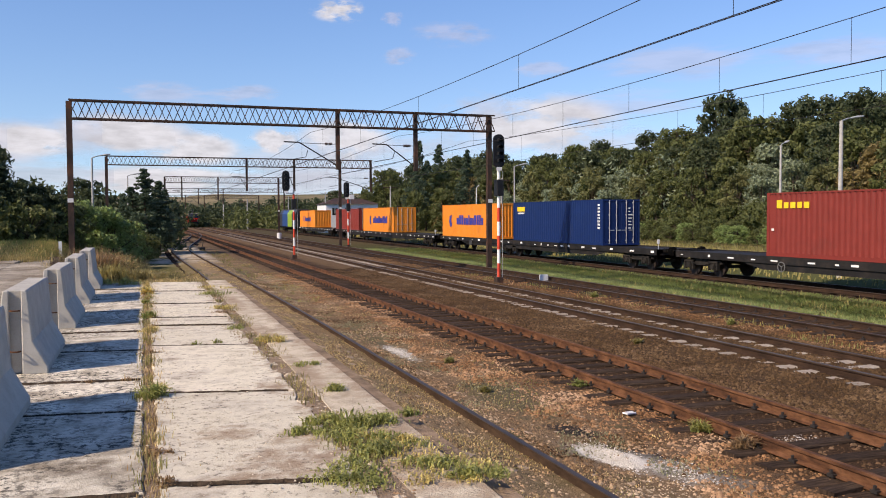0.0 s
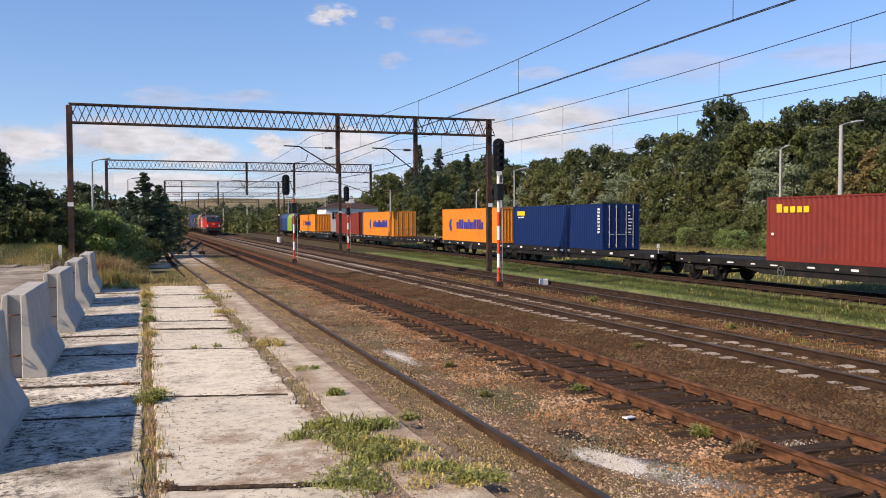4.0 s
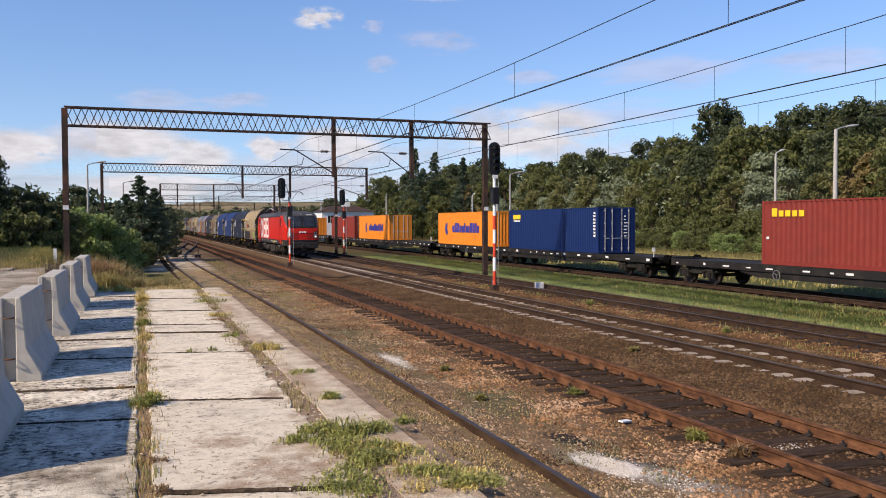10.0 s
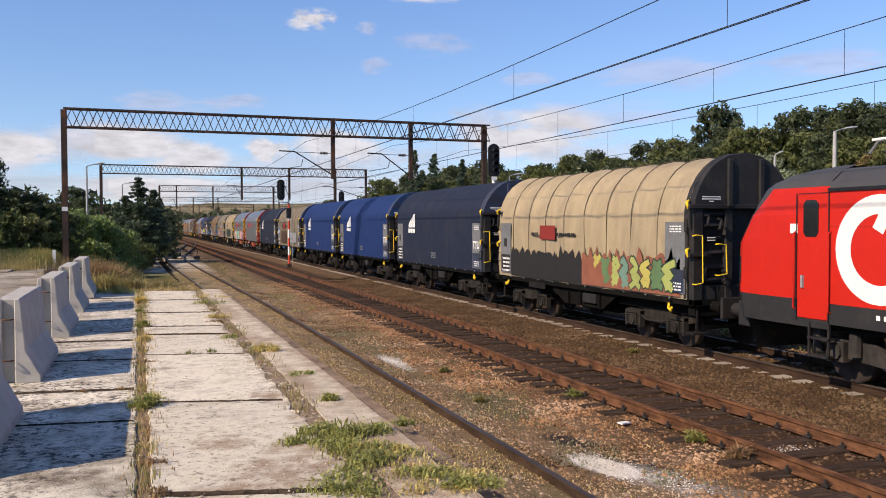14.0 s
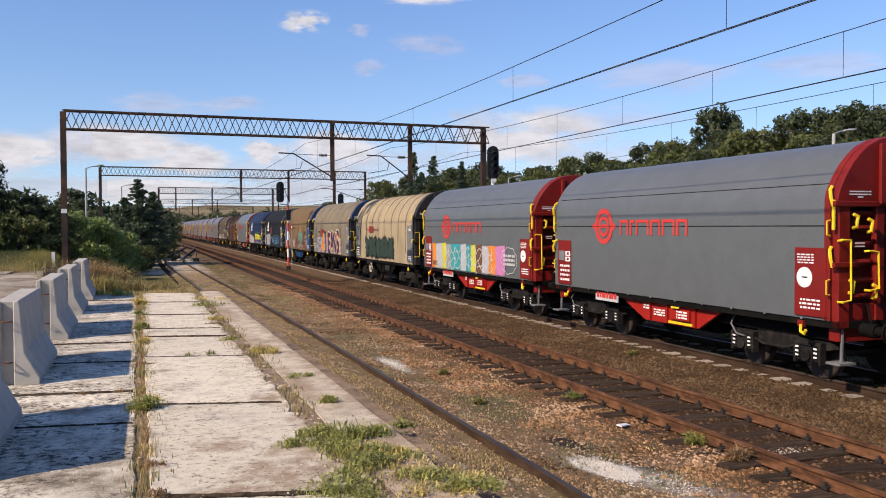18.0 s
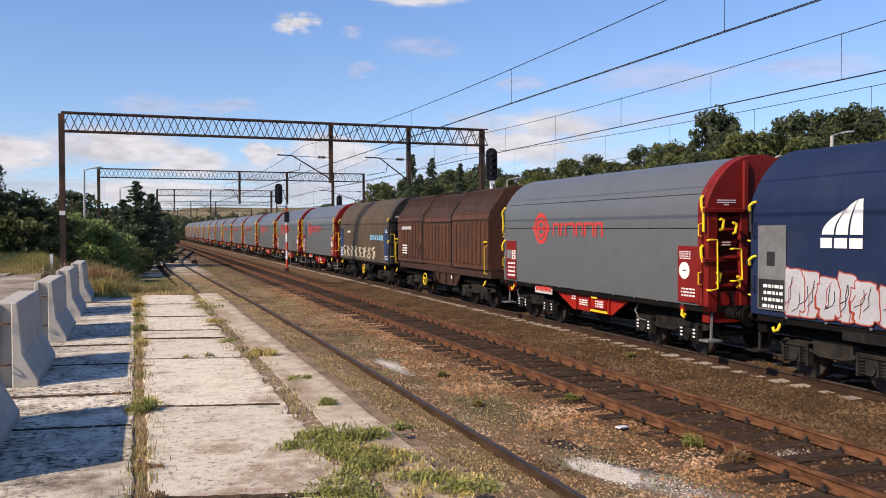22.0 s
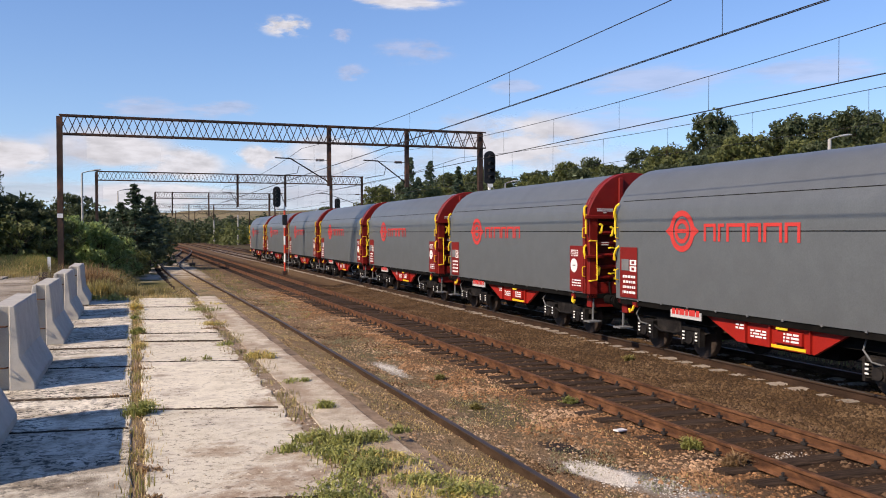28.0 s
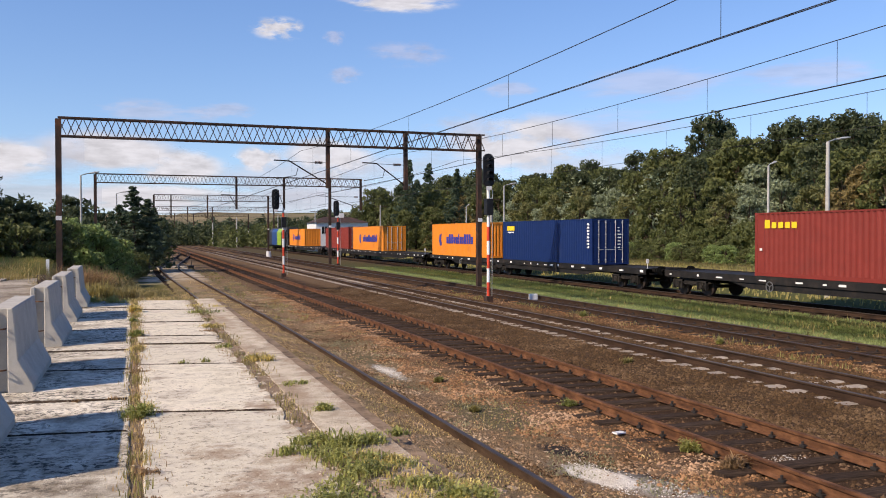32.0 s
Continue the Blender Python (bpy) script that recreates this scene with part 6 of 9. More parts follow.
def cab_ring(i, z=None):
    z0, yf, wf, ws = CAB[i]
    ym = yf + 0.30
    return [(-ws, 3.3, z0), (-ws + 0.005, max(1.55, ym + 0.25), z0), (-(wf + (ws - wf) * 0.72), ym, z0), (-wf, yf + 0.05, z0), (-wf * 0.55, yf, z0), (0, yf - 0.02, z0),
            (wf * 0.55, yf, z0), (wf, yf + 0.05, z0), (wf + (ws - wf) * 0.72, ym, z0), (ws - 0.005, max(1.55, ym + 0.25), z0), (ws, 3.3, z0)]


def cab_faces(sel):
    """Faces of the cab skin picked by sel(level, column); "low" or "high" takes one half of a face, cut along the slanting paint edge."""
    sh = Shape()
    rings = [cab_ring(i) for i in range(len(CAB))]
    for i in range(len(CAB) - 1):
        for k in range(10):
            a, b, c, d = (k, k + 1, k + 1, k) if k < 5 else (k + 1, k, k, k + 1)
            p = [rings[i][a], rings[i][b], rings[i + 1][c], rings[i + 1][d]]
            pick = sel(i, k)
            if pick == "low":
                sh.add([p[0], p[1], p[3]], [(0, 1, 2)])
            elif pick == "high":
                sh.add([p[1], p[2], p[3]], [(0, 1, 2)])
            elif pick:
                sh.add(p, [(0, 1, 2, 3)])
    return sh


CUT = ((4, 1), (4, 8), (3, 2), (3, 7))


def build_loco():
    L = FIRST
    t = thing("electric_locomotive", "red electric locomotive with grey roof and large white side mark", "locomotive")
    # cabs: lower skirt, red nose, dark window band, grey brow
    front = (3, 4, 5, 6)
    skin = (("cab_skirt", lambda i, k: i == 0, LOCO_GREY),
            ("cab_nose", lambda i, k: "low" if (i, k) in CUT else i == 1 or (i == 2 and k not in front) or (i == 3 and k in (0, 1, 8, 9)) or (i == 4 and k in (0, 9)), LOCO_RED),
            ("cab_pillar", lambda i, k: "high" if (i, k) in CUT else i == 4 and k in (2, 7) or i == 5 and k in (1, 2, 7, 8), LOCO_SILVER),
            ("window_band", lambda i, k: (i == 2 and k in front) or (i in (3, 4) and k in front), M["black"]),
            ("cab_brow", lambda i, k: i >= 6 or i == 5 and k in (0, 3, 4, 5, 6, 9), LOCO_ROOF))
    flip = Matrix.Translation((0, L, 0)) @ Matrix.Rotation(math.pi, 4, "Z")
    for end in (Matrix.Identity(4), flip):
        for name, sel, mt in skin:
            if name == "cab_pillar":
                for side in (range(0, 5), range(5, 10)):
                    part(name, cab_faces(lambda i, k: k in side and sel(i, k)), mt, t, at=end, smooth=True)
            else:
                part(name, cab_faces(sel), mt, t, at=end, smooth=name != "window_band")
        # windscreen panes lie on the dark band
        for s in (-1, 1):
            def on(u, i, k):
                a, b = CAB[i], CAB[i + 1]
                z = a[0] + (b[0] - a[0]) * k
                return (u, a[1] + (b[1] - a[1]) * k - 0.022 + 0.05 * max(0, abs(u) / a[2] - 0.55) / 0.45, z)
            pane = Shape().add([on(s * 0.05, 3, 0.1), on(s * 0.62, 3, 0.1), on(s * 1.14, 3, 0.1), on(s * 1.11, 4, 0.0), on(s * 1.06, 4, 0.9), on(s * 0.62, 4, 0.9), on(s * 0.05, 4, 0.9),
                                on(s * 0.05, 4, 0.0), on(s * 0.62, 4, 0.0)], [(0, 1, 8, 7), (1, 2, 3, 8), (7, 8, 5, 6), (8, 3, 4, 5)])
            part("windscreen", pane, M["windscreen"], t, "dark reflecting windscreen", at=end)
            part("wiper", Shape().tube(on(s * 0.08, 3, -0.1), on(s * 0.16, 4, 0.85), 0.016, 5), M["steel_black"], t, at=end @ Matrix.Translation((0, -0.04, 0)))
            # lamp cluster
            z0, z1 = 1.66, 2.18
            lp = Shape().add([(s * 0.96, 0.66, z0), (s * 1.24, 0.70, z0), (s * 1.34, 0.84, z0 + 0.1), (s * 1.33, 0.84, z1), (s * 1.20, 0.69, z1), (s * 0.98, 0.65, z1 - 0.05)], [(0, 1, 4, 5), (1, 2, 3, 4)])
            lamp = part("headlamp", lp, LAMP_GLASS, t, "clear headlamp cluster in a black surround", at=end @ Matrix.Translation((0, -0.03, 0)))
            part("lamp_surround", Shape().path([(s * 0.94, 0.62, z0 - 0.03), (s * 1.25, 0.66, z0 - 0.03), (s * 1.36, 0.82, z0 + 0.08), (s * 1.35, 0.82, z1 + 0.04), (s * 1.2, 0.65, z1 + 0.04), (s * 0.95, 0.61, z1), (s * 0.94, 0.62, z0 - 0.03)], 0.022, 6), M["black"], t, at=end)
            for zz in (1.80, 2.02):
                part("lamp_lens", Shape().tube((s * 1.12, 0.63, zz), (s * 1.12, 0.60, zz), 0.06, 14), M["glass_dark"] if zz > 1.9 else LAMP_GLOW, lamp)
            # grille slots on the nose
            for q in range(4):
                zz = 1.64 + q * 0.14
                part("grille_slot", Shape().add([(s * 0.92, 0.632, zz), (s * 0.34, 0.612, zz - 0.05), (s * 0.34, 0.612, zz - 0.01), (s * 0.92, 0.632, zz + 0.04)], [(0, 1, 2, 3)]), M["black"], t, at=end)
            # buffers with square plates
            bf = Shape().box(s * 0.875 - 0.36, s * 0.875 + 0.36, 0.02, 0.10, 0.84, 1.30).tube((s * 0.875, 0.08, 1.04), (s * 0.875, 0.66, 1.04), 0.15, 12)
            part("buffer", bf, M["steel_black"], t, at=end, bevel=0.012)
        part("nose_mark", Shape().box(-0.30, -0.12, 0.60, 0.61, 2.10, 2.23).box(-0.08, 0.08, 0.60, 0.61, 2.10, 2.23).box(0.12, 0.30, 0.60, 0.61, 2.10, 2.23), LOCO_WHITE, t, at=end)
        part("number_panel", Shape().box(0.45, 0.95, 1.36, 1.42, 3.61, 3.67), LOCO_WHITE, t, at=end)
        part("roof_lamp", Shape().tube((0, 1.5, 3.68), (0, 1.40, 3.66), 0.09, 14), LAMP_GLASS, t, at=end)
        part("buffer_beam", Shape().box(-1.25, 1.25, 0.62, 0.95, 0.78, 1.3), LOCO_GREY, t, at=end, bevel=0.02)
        part("snow_plough", Shape().add([(-1.15, 1.0, 0.8), (1.15, 1.0, 0.8), (1.0, 0.9, 0.32), (0, 0.78, 0.32), (-1.0, 0.9, 0.32)], [(0, 1, 2, 3, 4)]), M["steel_black"], t, at=end)
        part("coupling", Shape().box(-0.07, 0.07, 0.12, 0.7, 0.96, 1.12).path([(-0.1, 0.2, 1.0), (-0.1, 0.12, 0.62), (0.1, 0.12, 0.62), (0.1, 0.2, 1.0)], 0.03, 6), M["steel_black"], t, at=end)
        for s in (-1, 1):
            part("brake_hose", Shape().path([(s * 0.4, 0.62, 0.95), (s * 0.42, 0.4, 0.8), (s * 0.4, 0.42, 0.5), (s * 0.36, 0.55, 0.42)], 0.03, 6), M["black"], t, at=end)
            # cab steps, door and window on each side
            part("cab_step", Shape().box(s * 1.46 - 0.08, s * 1.46 + 0.08, 2.85, 3.35, 0.48, 0.52).box(s * 1.46 - 0.08, s * 1.46 + 0.08, 2.85, 3.35, 0.80, 0.84)
                 .box(s * 1.5 - 0.02, s * 1.5 + 0.02, 2.85, 2.89, 0.45, 1.1).box(s * 1.5 - 0.02, s * 1.5 + 0.02, 3.31, 3.35, 0.45, 1.1), M["steel_black"], t, at=end)
            x = s * 1.512
            d = part("cab_door", Shape().box(min(x, s * 1.47), max(x, s * 1.47), 2.56, 3.30, 1.15, 3.44), LOCO_RED, t, at=end, bevel=0.02)
            gap = Shape().box(x - 0.003, x + 0.003, 2.53, 2.555, 1.12, 3.46).box(x - 0.003, x + 0.003, 3.305, 3.33, 1.12, 3.46).box(x - 0.003, x + 0.003, 2.53, 3.33, 3.445, 3.46)
            part("door_gap", gap, M["black"], d)
            
            win = [(2.72, 2.74), (2.78, 2.66), (3.02, 2.66), (3.08, 2.74), (3.08, 3.26), (3.02, 3.33), (2.78, 3.33), (2.72, 3.26)]
            part("door_window", Shape().sweep(win, [lambda u, w, q=q: (q, u, w) for q in (x, x + s * 0.01)]), M["glass_dark"], d)
            for yy in (2.52, 3.36):
                part("handrail", Shape().path([(s * 1.50, yy, 1.3), (s * 1.56, yy, 1.34), (s * 1.56, yy, 2.72), (s * 1.50, yy, 2.76)], 0.016, 6), LOCO_RED, t, at=end)
            part("door_handle", Shape().box(x, x + s * 0.05, 2.70, 2.74, 1.72, 1.95), M["galv"], d)
            part("side_plate", Shape().box(min(s * 1.50, s * 1.515), max(s * 1.50, s * 1.515), 2.38, 2.56, 2.72, 2.90), LOCO_WHITE, t, at=end)
    # body between the cabs
    y0, y1 = 3.3, L - 3.3
    for s in (-1, 1):
        part("side_panel", Shape().box(min(s * 1.44, s * 1.5), max(s * 1.44, s * 1.5), y0, y1, 1.47, 3.50), LOCO_RED, t)
        part("skirt", Shape().box(min(s * 1.42, s * 1.495), max(s * 1.42, s * 1.495), y0 - 0.9, y1 + 0.9, 1.10, 1.47), LOCO_GREY, t)
        part("roof_slope", Shape().along_y([(s * 1.5, 3.50), (s * 1.44, 3.62), (s * 1.16, 3.86), (s * 1.0, 3.90), (s * 1.0, 3.5)], y0, y1), LOCO_ROOF, t)
        part("gutter", Shape().box(min(s * 1.49, s * 1.53), max(s * 1.49, s * 1.53), y0, y1, 3.47, 3.53), M["black"], t)
        y = y0 + 0.8
        while y < y1 - 1:
            part("roof_panel_joint", Shape().add([(s * 1.505, y, 3.52), (s * 1.165, y, 3.872), (s * 1.165, y + 0.03, 3.872), (s * 1.505, y + 0.03, 3.52)], [(0, 1, 2, 3)]), M["black"], t)
            y += 1.6
        part("panel_seam", Shape().box(s * 1.502 - 0.002, s * 1.502 + 0.002, y0, y1, 2.84, 2.852), BRIGHT_RED, t)
        for yy in (4.3, 5.5):
            part("roof_window", Shape().add([(s * 1.49, yy, 3.575), (s * 1.20, yy, 3.845), (s * 1.20, yy + 1.0, 3.845), (s * 1.49, yy + 1.0, 3.575)], [(0, 1, 2, 3)]), M["black"], t)
    part("roof_deck", Shape().box(-1.0, 1.0, y0, y1, 3.5, 3.84), LOCO_ROOF, t)
    # big white mark: a ring and two pairs of stacked rounded loops
    x = -1.506
    yc = L - 4.40
    ring(t, "side_mark_ring", yc, 2.46, 0.60, 0.93, LOCO_WHITE, x, 36)
    stroke(t, "side_mark_bar", [(yc - 0.02, 2.88), (yc - 0.30, 3.40)], 0.24, LOCO_WHITE, x - 0.001)

    def loop(yc, zc, ry, rz, w, x):
        outer, inner = [], []
        for a in range(24):
            q = a * math.tau / 24
            c, s = math.cos(q), math.sin(q)
            f = lambda v: math.copysign(abs(v) ** 0.36, v)
            outer.append((yc + ry * f(c), zc + rz * f(s)))
            inner.append((yc + (ry - w) * f(c), zc + (rz - w) * f(s)))
        sh = Shape()
        for a in range(24):
            b = (a + 1) % 24
            sh.add([(x, *outer[a]), (x, *outer[b]), (x, *inner[b]), (x, *inner[a])], [(0, 1, 2, 3)])
        part("side_mark_loop", sh, LOCO_WHITE, t)
    for q in (L - 6.43, L - 8.18):
        loop(q + 0.03, 2.96, 0.74, 0.48, 0.29, x)
        loop(q, 2.09, 0.78, 0.54, 0.29, x - 0.003)
    sh = Shape()
    rnd = random.Random(8)
    y = L - 4.0
    while y > 5.0:
        e = y - rnd.uniform(0.06, 0.25)
        if rnd.random() < 0.45:
            sh.box(-1.502, -1.498, e, y, 1.28, 1.36)
        y = e - 0.08
    tagged(part("lettering", sh, LOCO_WHITE, t), kind="stuff")
    part("yellow_lettering", Shape().box(-1.502, -1.498, 6.0, 7.4, 1.18, 1.26), M["yellow"], t)
    part("warning_mark", Shape().add([(-1.5, 1.95, 1.18), (-1.5, 1.72, 1.18), (-1.5, 1.835, 1.38)], [(0, 1, 2)]), M["yellow"], t, at=Matrix.Translation((-0.004, 0, 0)))
    # roof equipment and pantographs
    rnd = random.Random(4)
    for k in range(13):
        y = y0 + 1.8 + k * 0.72
        xx = rnd.uniform(-0.7, -0.2)
        ins = Shape()
        for q in range(6):
            ins.tube((xx, y, 3.84 + q * 0.05), (xx, y, 3.87 + q * 0.05), 0.075 - 0.004 * q, 8)
        part("roof_insulator", ins, M["insulator"], t)
    part("roof_busbar", Shape().path([(-0.5, y0 + 1.2, 4.16), (-0.45, (y0 + y1) / 2, 4.18), (-0.5, y1 - 1.2, 4.16)], 0.025, 6), M["steel_black"], t)
    part("roof_box", Shape().box(-0.6, 0.6, 8.4, 10.2, 3.84, 4.1), LOCO_ROOF, t, bevel=0.03)
    for y, high in ((6.9, 0.50), (7.5, 0.62), (8.1, 0.46), (10.6, 0.60), (11.2, 0.52), (11.9, 0.64)):
        part("switchgear", Shape().tube((-0.55, y, 3.84), (-0.55, y, 3.84 + high), 0.06, 8, 0.045).box(-0.68, -0.42, y - 0.16, y + 0.16, 3.84 + high, 3.93 + high), M["steel_black"], t)
    part("roof_conduit", Shape().path([(-0.62, 6.7, 4.30), (-0.62, 7.6, 4.50), (-0.58, 9.0, 4.36), (-0.62, 10.7, 4.48), (-0.62, 12.2, 4.52)], 0.022, 6), M["steel_black"], t)
    for x in (-0.86, -0.70):
        part("roof_rail", Shape().path([(x, 3.1, 3.95), (x, 3.3, 4.16), (x, 5.9, 4.24), (x, 6.3, 3.9)], 0.022, 6), M["steel_black"], t)
    for y in (3.9, 4.6, 5.3):
        part("roof_insulator", Shape().tube((-0.78, y, 3.84), (-0.78, y, 4.22), 0.05, 8), M["insulator"], t)
    part("antenna", Shape().tube((0.3, 2.6, 3.9), (0.3, 2.7, 4.25), 0.015, 5), M["steel_black"], t)

    def pantograph(yc, up, material, face):
        base = Shape().box(-0.55, 0.55, yc - 0.55, yc - 0.49, 3.98, 4.04).box(-0.55, 0.55, yc + 0.49, yc + 0.55, 3.98, 4.04)
        base.box(-0.5, -0.45, yc - 0.55, yc + 0.55, 3.98, 4.04).box(0.45, 0.5, yc - 0.55, yc + 0.55, 3.98, 4.04)
        for sx in (-0.48, 0.48):
            for sy in (-0.5, 0.5):
                base.tube((sx, yc + sy, 3.84), (sx, yc + sy, 3.99), 0.05, 8)
        p = part("pantograph", base, material, t, "raised single-arm pantograph" if up else "folded red pantograph")
        a = Vector((0, yc + face * 0.35, 4.04))
        if up:
            e, h = Vector((0, yc - face * 1.35, 5.0)), Vector((0, yc + face * 0.25, 5.68))
        else:
            e, h = Vector((0, yc - face * 1.05, 4.22)), Vector((0, yc + face * 0.75, 4.30))
        part("lower_arm", Shape().tube(a, e, 0.05, 8), M["steel_black"] if up else material, p)
        part("upper_arm", Shape().tube(e + Vector((-0.12, 0, 0)), h + Vector((-0.4, 0, 0)), 0.025, 6).tube(e + Vector((0.12, 0, 0)), h + Vector((0.4, 0, 0)), 0.025, 6), M["steel_black"] if up else material, p)
        head = Shape()
        for o in (-0.18, 0.18):
            pts = [(-0.97, h.y + o, h.z - 0.18), (-0.78, h.y + o, h.z + 0.04), (-0.6, h.y + o, h.z + 0.08), (0.6, h.y + o, h.z + 0.08), (0.78, h.y + o, h.z + 0.04), (0.97, h.y + o, h.z - 0.18)]
            head.path(pts, 0.022, 6)
        head.tube((-0.4, h.y - 0.2, h.z), (-0.4, h.y + 0.2, h.z), 0.02, 6).tube((0.4, h.y - 0.2, h.z), (0.4, h.y + 0.2, h.z), 0.02, 6)
        part("collector_head", head, M["steel_black"] if up else GREY_PLATE, p)
        if not up:
            part("guard_bar", Shape().path([(-0.6, yc - 1.5, 4.20), (-0.62, yc + 0.2, 4.42), (-0.6, yc + 1.2, 4.40)], 0.028, 6), LOCO_WHITE, p)
    pantograph(5.6, True, M["steel_black"], -1)
    pantograph(L - 4.6, False, PANTO_RED, 1)
    # running gear
    for yc in (4.74, L - 4.74):
        fr = Shape()
        for s in (-1, 1):
            side = [(yc - 2.1, 0.62), (yc - 1.9, 0.82), (yc - 0.7, 0.80), (yc - 0.4, 0.62), (yc + 0.4, 0.62), (yc + 0.7, 0.80), (yc + 1.9, 0.82), (yc + 2.1, 0.62), (yc + 1.6, 0.5), (yc + 0.5, 0.42), (yc - 0.5, 0.42), (yc - 1.6, 0.5)]
            fr.along_x(side, s * 1.08 - 0.08, s * 1.08 + 0.08)
        fr.box(-1.0, 1.0, yc - 0.3, yc + 0.3, 0.5, 0.95)
        b = part("bogie", fr, LOCO_GEAR, t, "dark steel bogie of the locomotive")
        for q in (-1.5, 1.5):
            wheelset(b, yc + q, 0.60)
            for s in (-1, 1):
                part("axle_box", Shape().box(s * 1.15 - 0.12, s * 1.15 + 0.12, yc + q - 0.2, yc + q + 0.2, 0.42, 0.78).tube((s * 1.15, yc + q, 0.6), (s * 1.32, yc + q, 0.6), 0.16, 12), LOCO_GEAR, b)
                for d in (-0.42, 0.42):
                    part("spring", Shape().tube((s * 1.2, yc + q + d, 0.55), (s * 1.2, yc + q + d, 0.98), 0.12, 10), LOCO_GEAR, b)
        for s in (-1, 1):
            for d in (-0.28, 0.28):
                part("spring", Shape().tube((s * 1.2, yc + d, 0.62), (s * 1.2, yc + d, 1.06), 0.14, 10), LOCO_GEAR, b)
            part("damper", Shape().tube((s * 1.36, yc - 1.0, 0.95), (s * 1.36, yc + 0.1, 0.9), 0.06, 8), GREY_PLATE, b)
    tank = Shape().box(-1.3, 1.3, 7.6, 8.7, 0.35, 1.02).box(-1.3, 1.3, 8.9, 10.3, 0.3, 1.02).tube((-1.2, 10.5, 0.65), (-1.2, 11.4, 0.65), 0.25, 14)
    part("equipment_case", tank, LOCO_GEAR, t, bevel=0.03)
    part("floor_frame", Shape().box(-1.35, 1.35, 1.2, L - 1.2, 0.98, 1.2), UNDER, t)
    return t


OFFSETS.append((build_loco(), 0.0))

# ---- standing container train ----
X5 = 25.75
ORANGE = paint("container_orange", (0.68, 0.215, 0.022), 0.06, 0.5, (0.42, 0.14, 0.03), (0.58, 0.85), 0.7)
CBLUE = paint("container_blue", (0.006, 0.020, 0.088), 0.1, 0.5, (0.02, 0.03, 0.08), (0.6, 0.85), 0.7)
CRED = paint("container_red", (0.19, 0.030, 0.022), 0.08, 0.55, (0.14, 0.03, 0.022), (0.55, 0.8), 0.7)
FLATCAR = paint("flatcar", (0.013, 0.012, 0.0115), 0.3, 0.75, (0.04, 0.03, 0.023), (0.5, 0.75), 1.5)
INDIGO = paint("indigo", (0.035, 0.04, 0.25), 0.05, 0.5)


def container(label, y, length, material, doors, plain=0.0):
    """Freight container; its end towards the viewer lies at y."""
    t = thing("freight_container", label, "container", "containers on the standing train", at=pose(X5, y, 1.14))
    w, h = 1.219, 2.62
    fr = Shape()
    for s in (-1, 1):
        for yy in (0.0, length - 0.16):
            fr.box(s * w - 0.08 if s > 0 else s * w, s * w if s > 0 else s * w + 0.08, yy, yy + 0.16, 0, h)
        fr.box(min(s * w, s * (w - 0.06)), max(s * w, s * (w - 0.06)), 0.16, length - 0.16, h - 0.06, h)
        fr.box(min(s * w, s * (w - 0.06)), max(s * w, s * (w - 0.06)), 0.16, length - 0.16, 0.0, 0.16)
    for yy in (0.0, length - 0.1):
        fr.box(-w + 0.08, w - 0.08, yy, yy + 0.1, 0, 0.16).box(-w + 0.08, w - 0.08, yy, yy + 0.1, h - 0.12, h)
    part("corner_frame", fr, material, t)

    def corrug(n_len, pitch=0.278, depth=0.036):
        pts, q = [], 0.16
        while q < n_len - 0.16 - pitch:
            pts += [(q, 0), (q + 0.07, 0), (q + 0.139, depth), (q + 0.209, depth)]
            q += pitch
        return pts + [(n_len - 0.16, 0)]
    for s in (-1, 1):
        dep = 0.036 if not plain else plain
        wall = Shape().sweep([(a, b) for a, b in corrug(length, depth=dep)], [lambda u, d, z=z: (s * (w - 0.012 - d), u, z) for z in (0.16, h - 0.06)], closed=False)
        part("side_wall", wall, material, t)
    roof = Shape().sweep([(a, b) for a, b in corrug(length, depth=0.02)], [lambda u, d, xx=xx: (xx, u, h - 0.02 - d) for xx in (-w + 0.06, w - 0.06)], closed=False)
    part("roof", roof, material, t)
    ends = Shape().sweep([(-w + 0.08 + 0.25 * k + o, d) for k in range(9) for o, d in ((0, 0), (0.08, 0), (0.12, 0.04), (0.2, 0.04))] + [(w - 0.08, 0)],
                         [lambda u, d, z=z: (u, length - 0.03 - d, z) for z in (0.1, h - 0.1)], closed=False)
    part("end_wall", ends, material, t)
    if doors:
        for s in (-1, 1):
            dr = part("door", Shape().box(min(0, s * (w - 0.1)) + 0.01, max(0, s * (w - 0.1)) - 0.01, 0.02, 0.06, 0.17, h - 0.13), material, t, bevel=0.01)
            for k in range(4):
                zz = 0.3 + k * 0.56
                part("door_panel", Shape().box(min(s * 0.08, s * 1.06), max(s * 0.08, s * 1.06), 0.012, 0.022, zz, zz + 0.42), material, dr)
            for q in (0.32, 0.78):
                bar = Shape().tube((s * q, -0.02, 0.1), (s * q, -0.02, h - 0.06), 0.021, 8)
                for zz in (0.25, 0.95, 1.7, 2.4):
                    bar.box(s * q - 0.045, s * q + 0.045, -0.02, 0.02, zz, zz + 0.06)
                part("lock_rod", bar, M["galv"], dr)
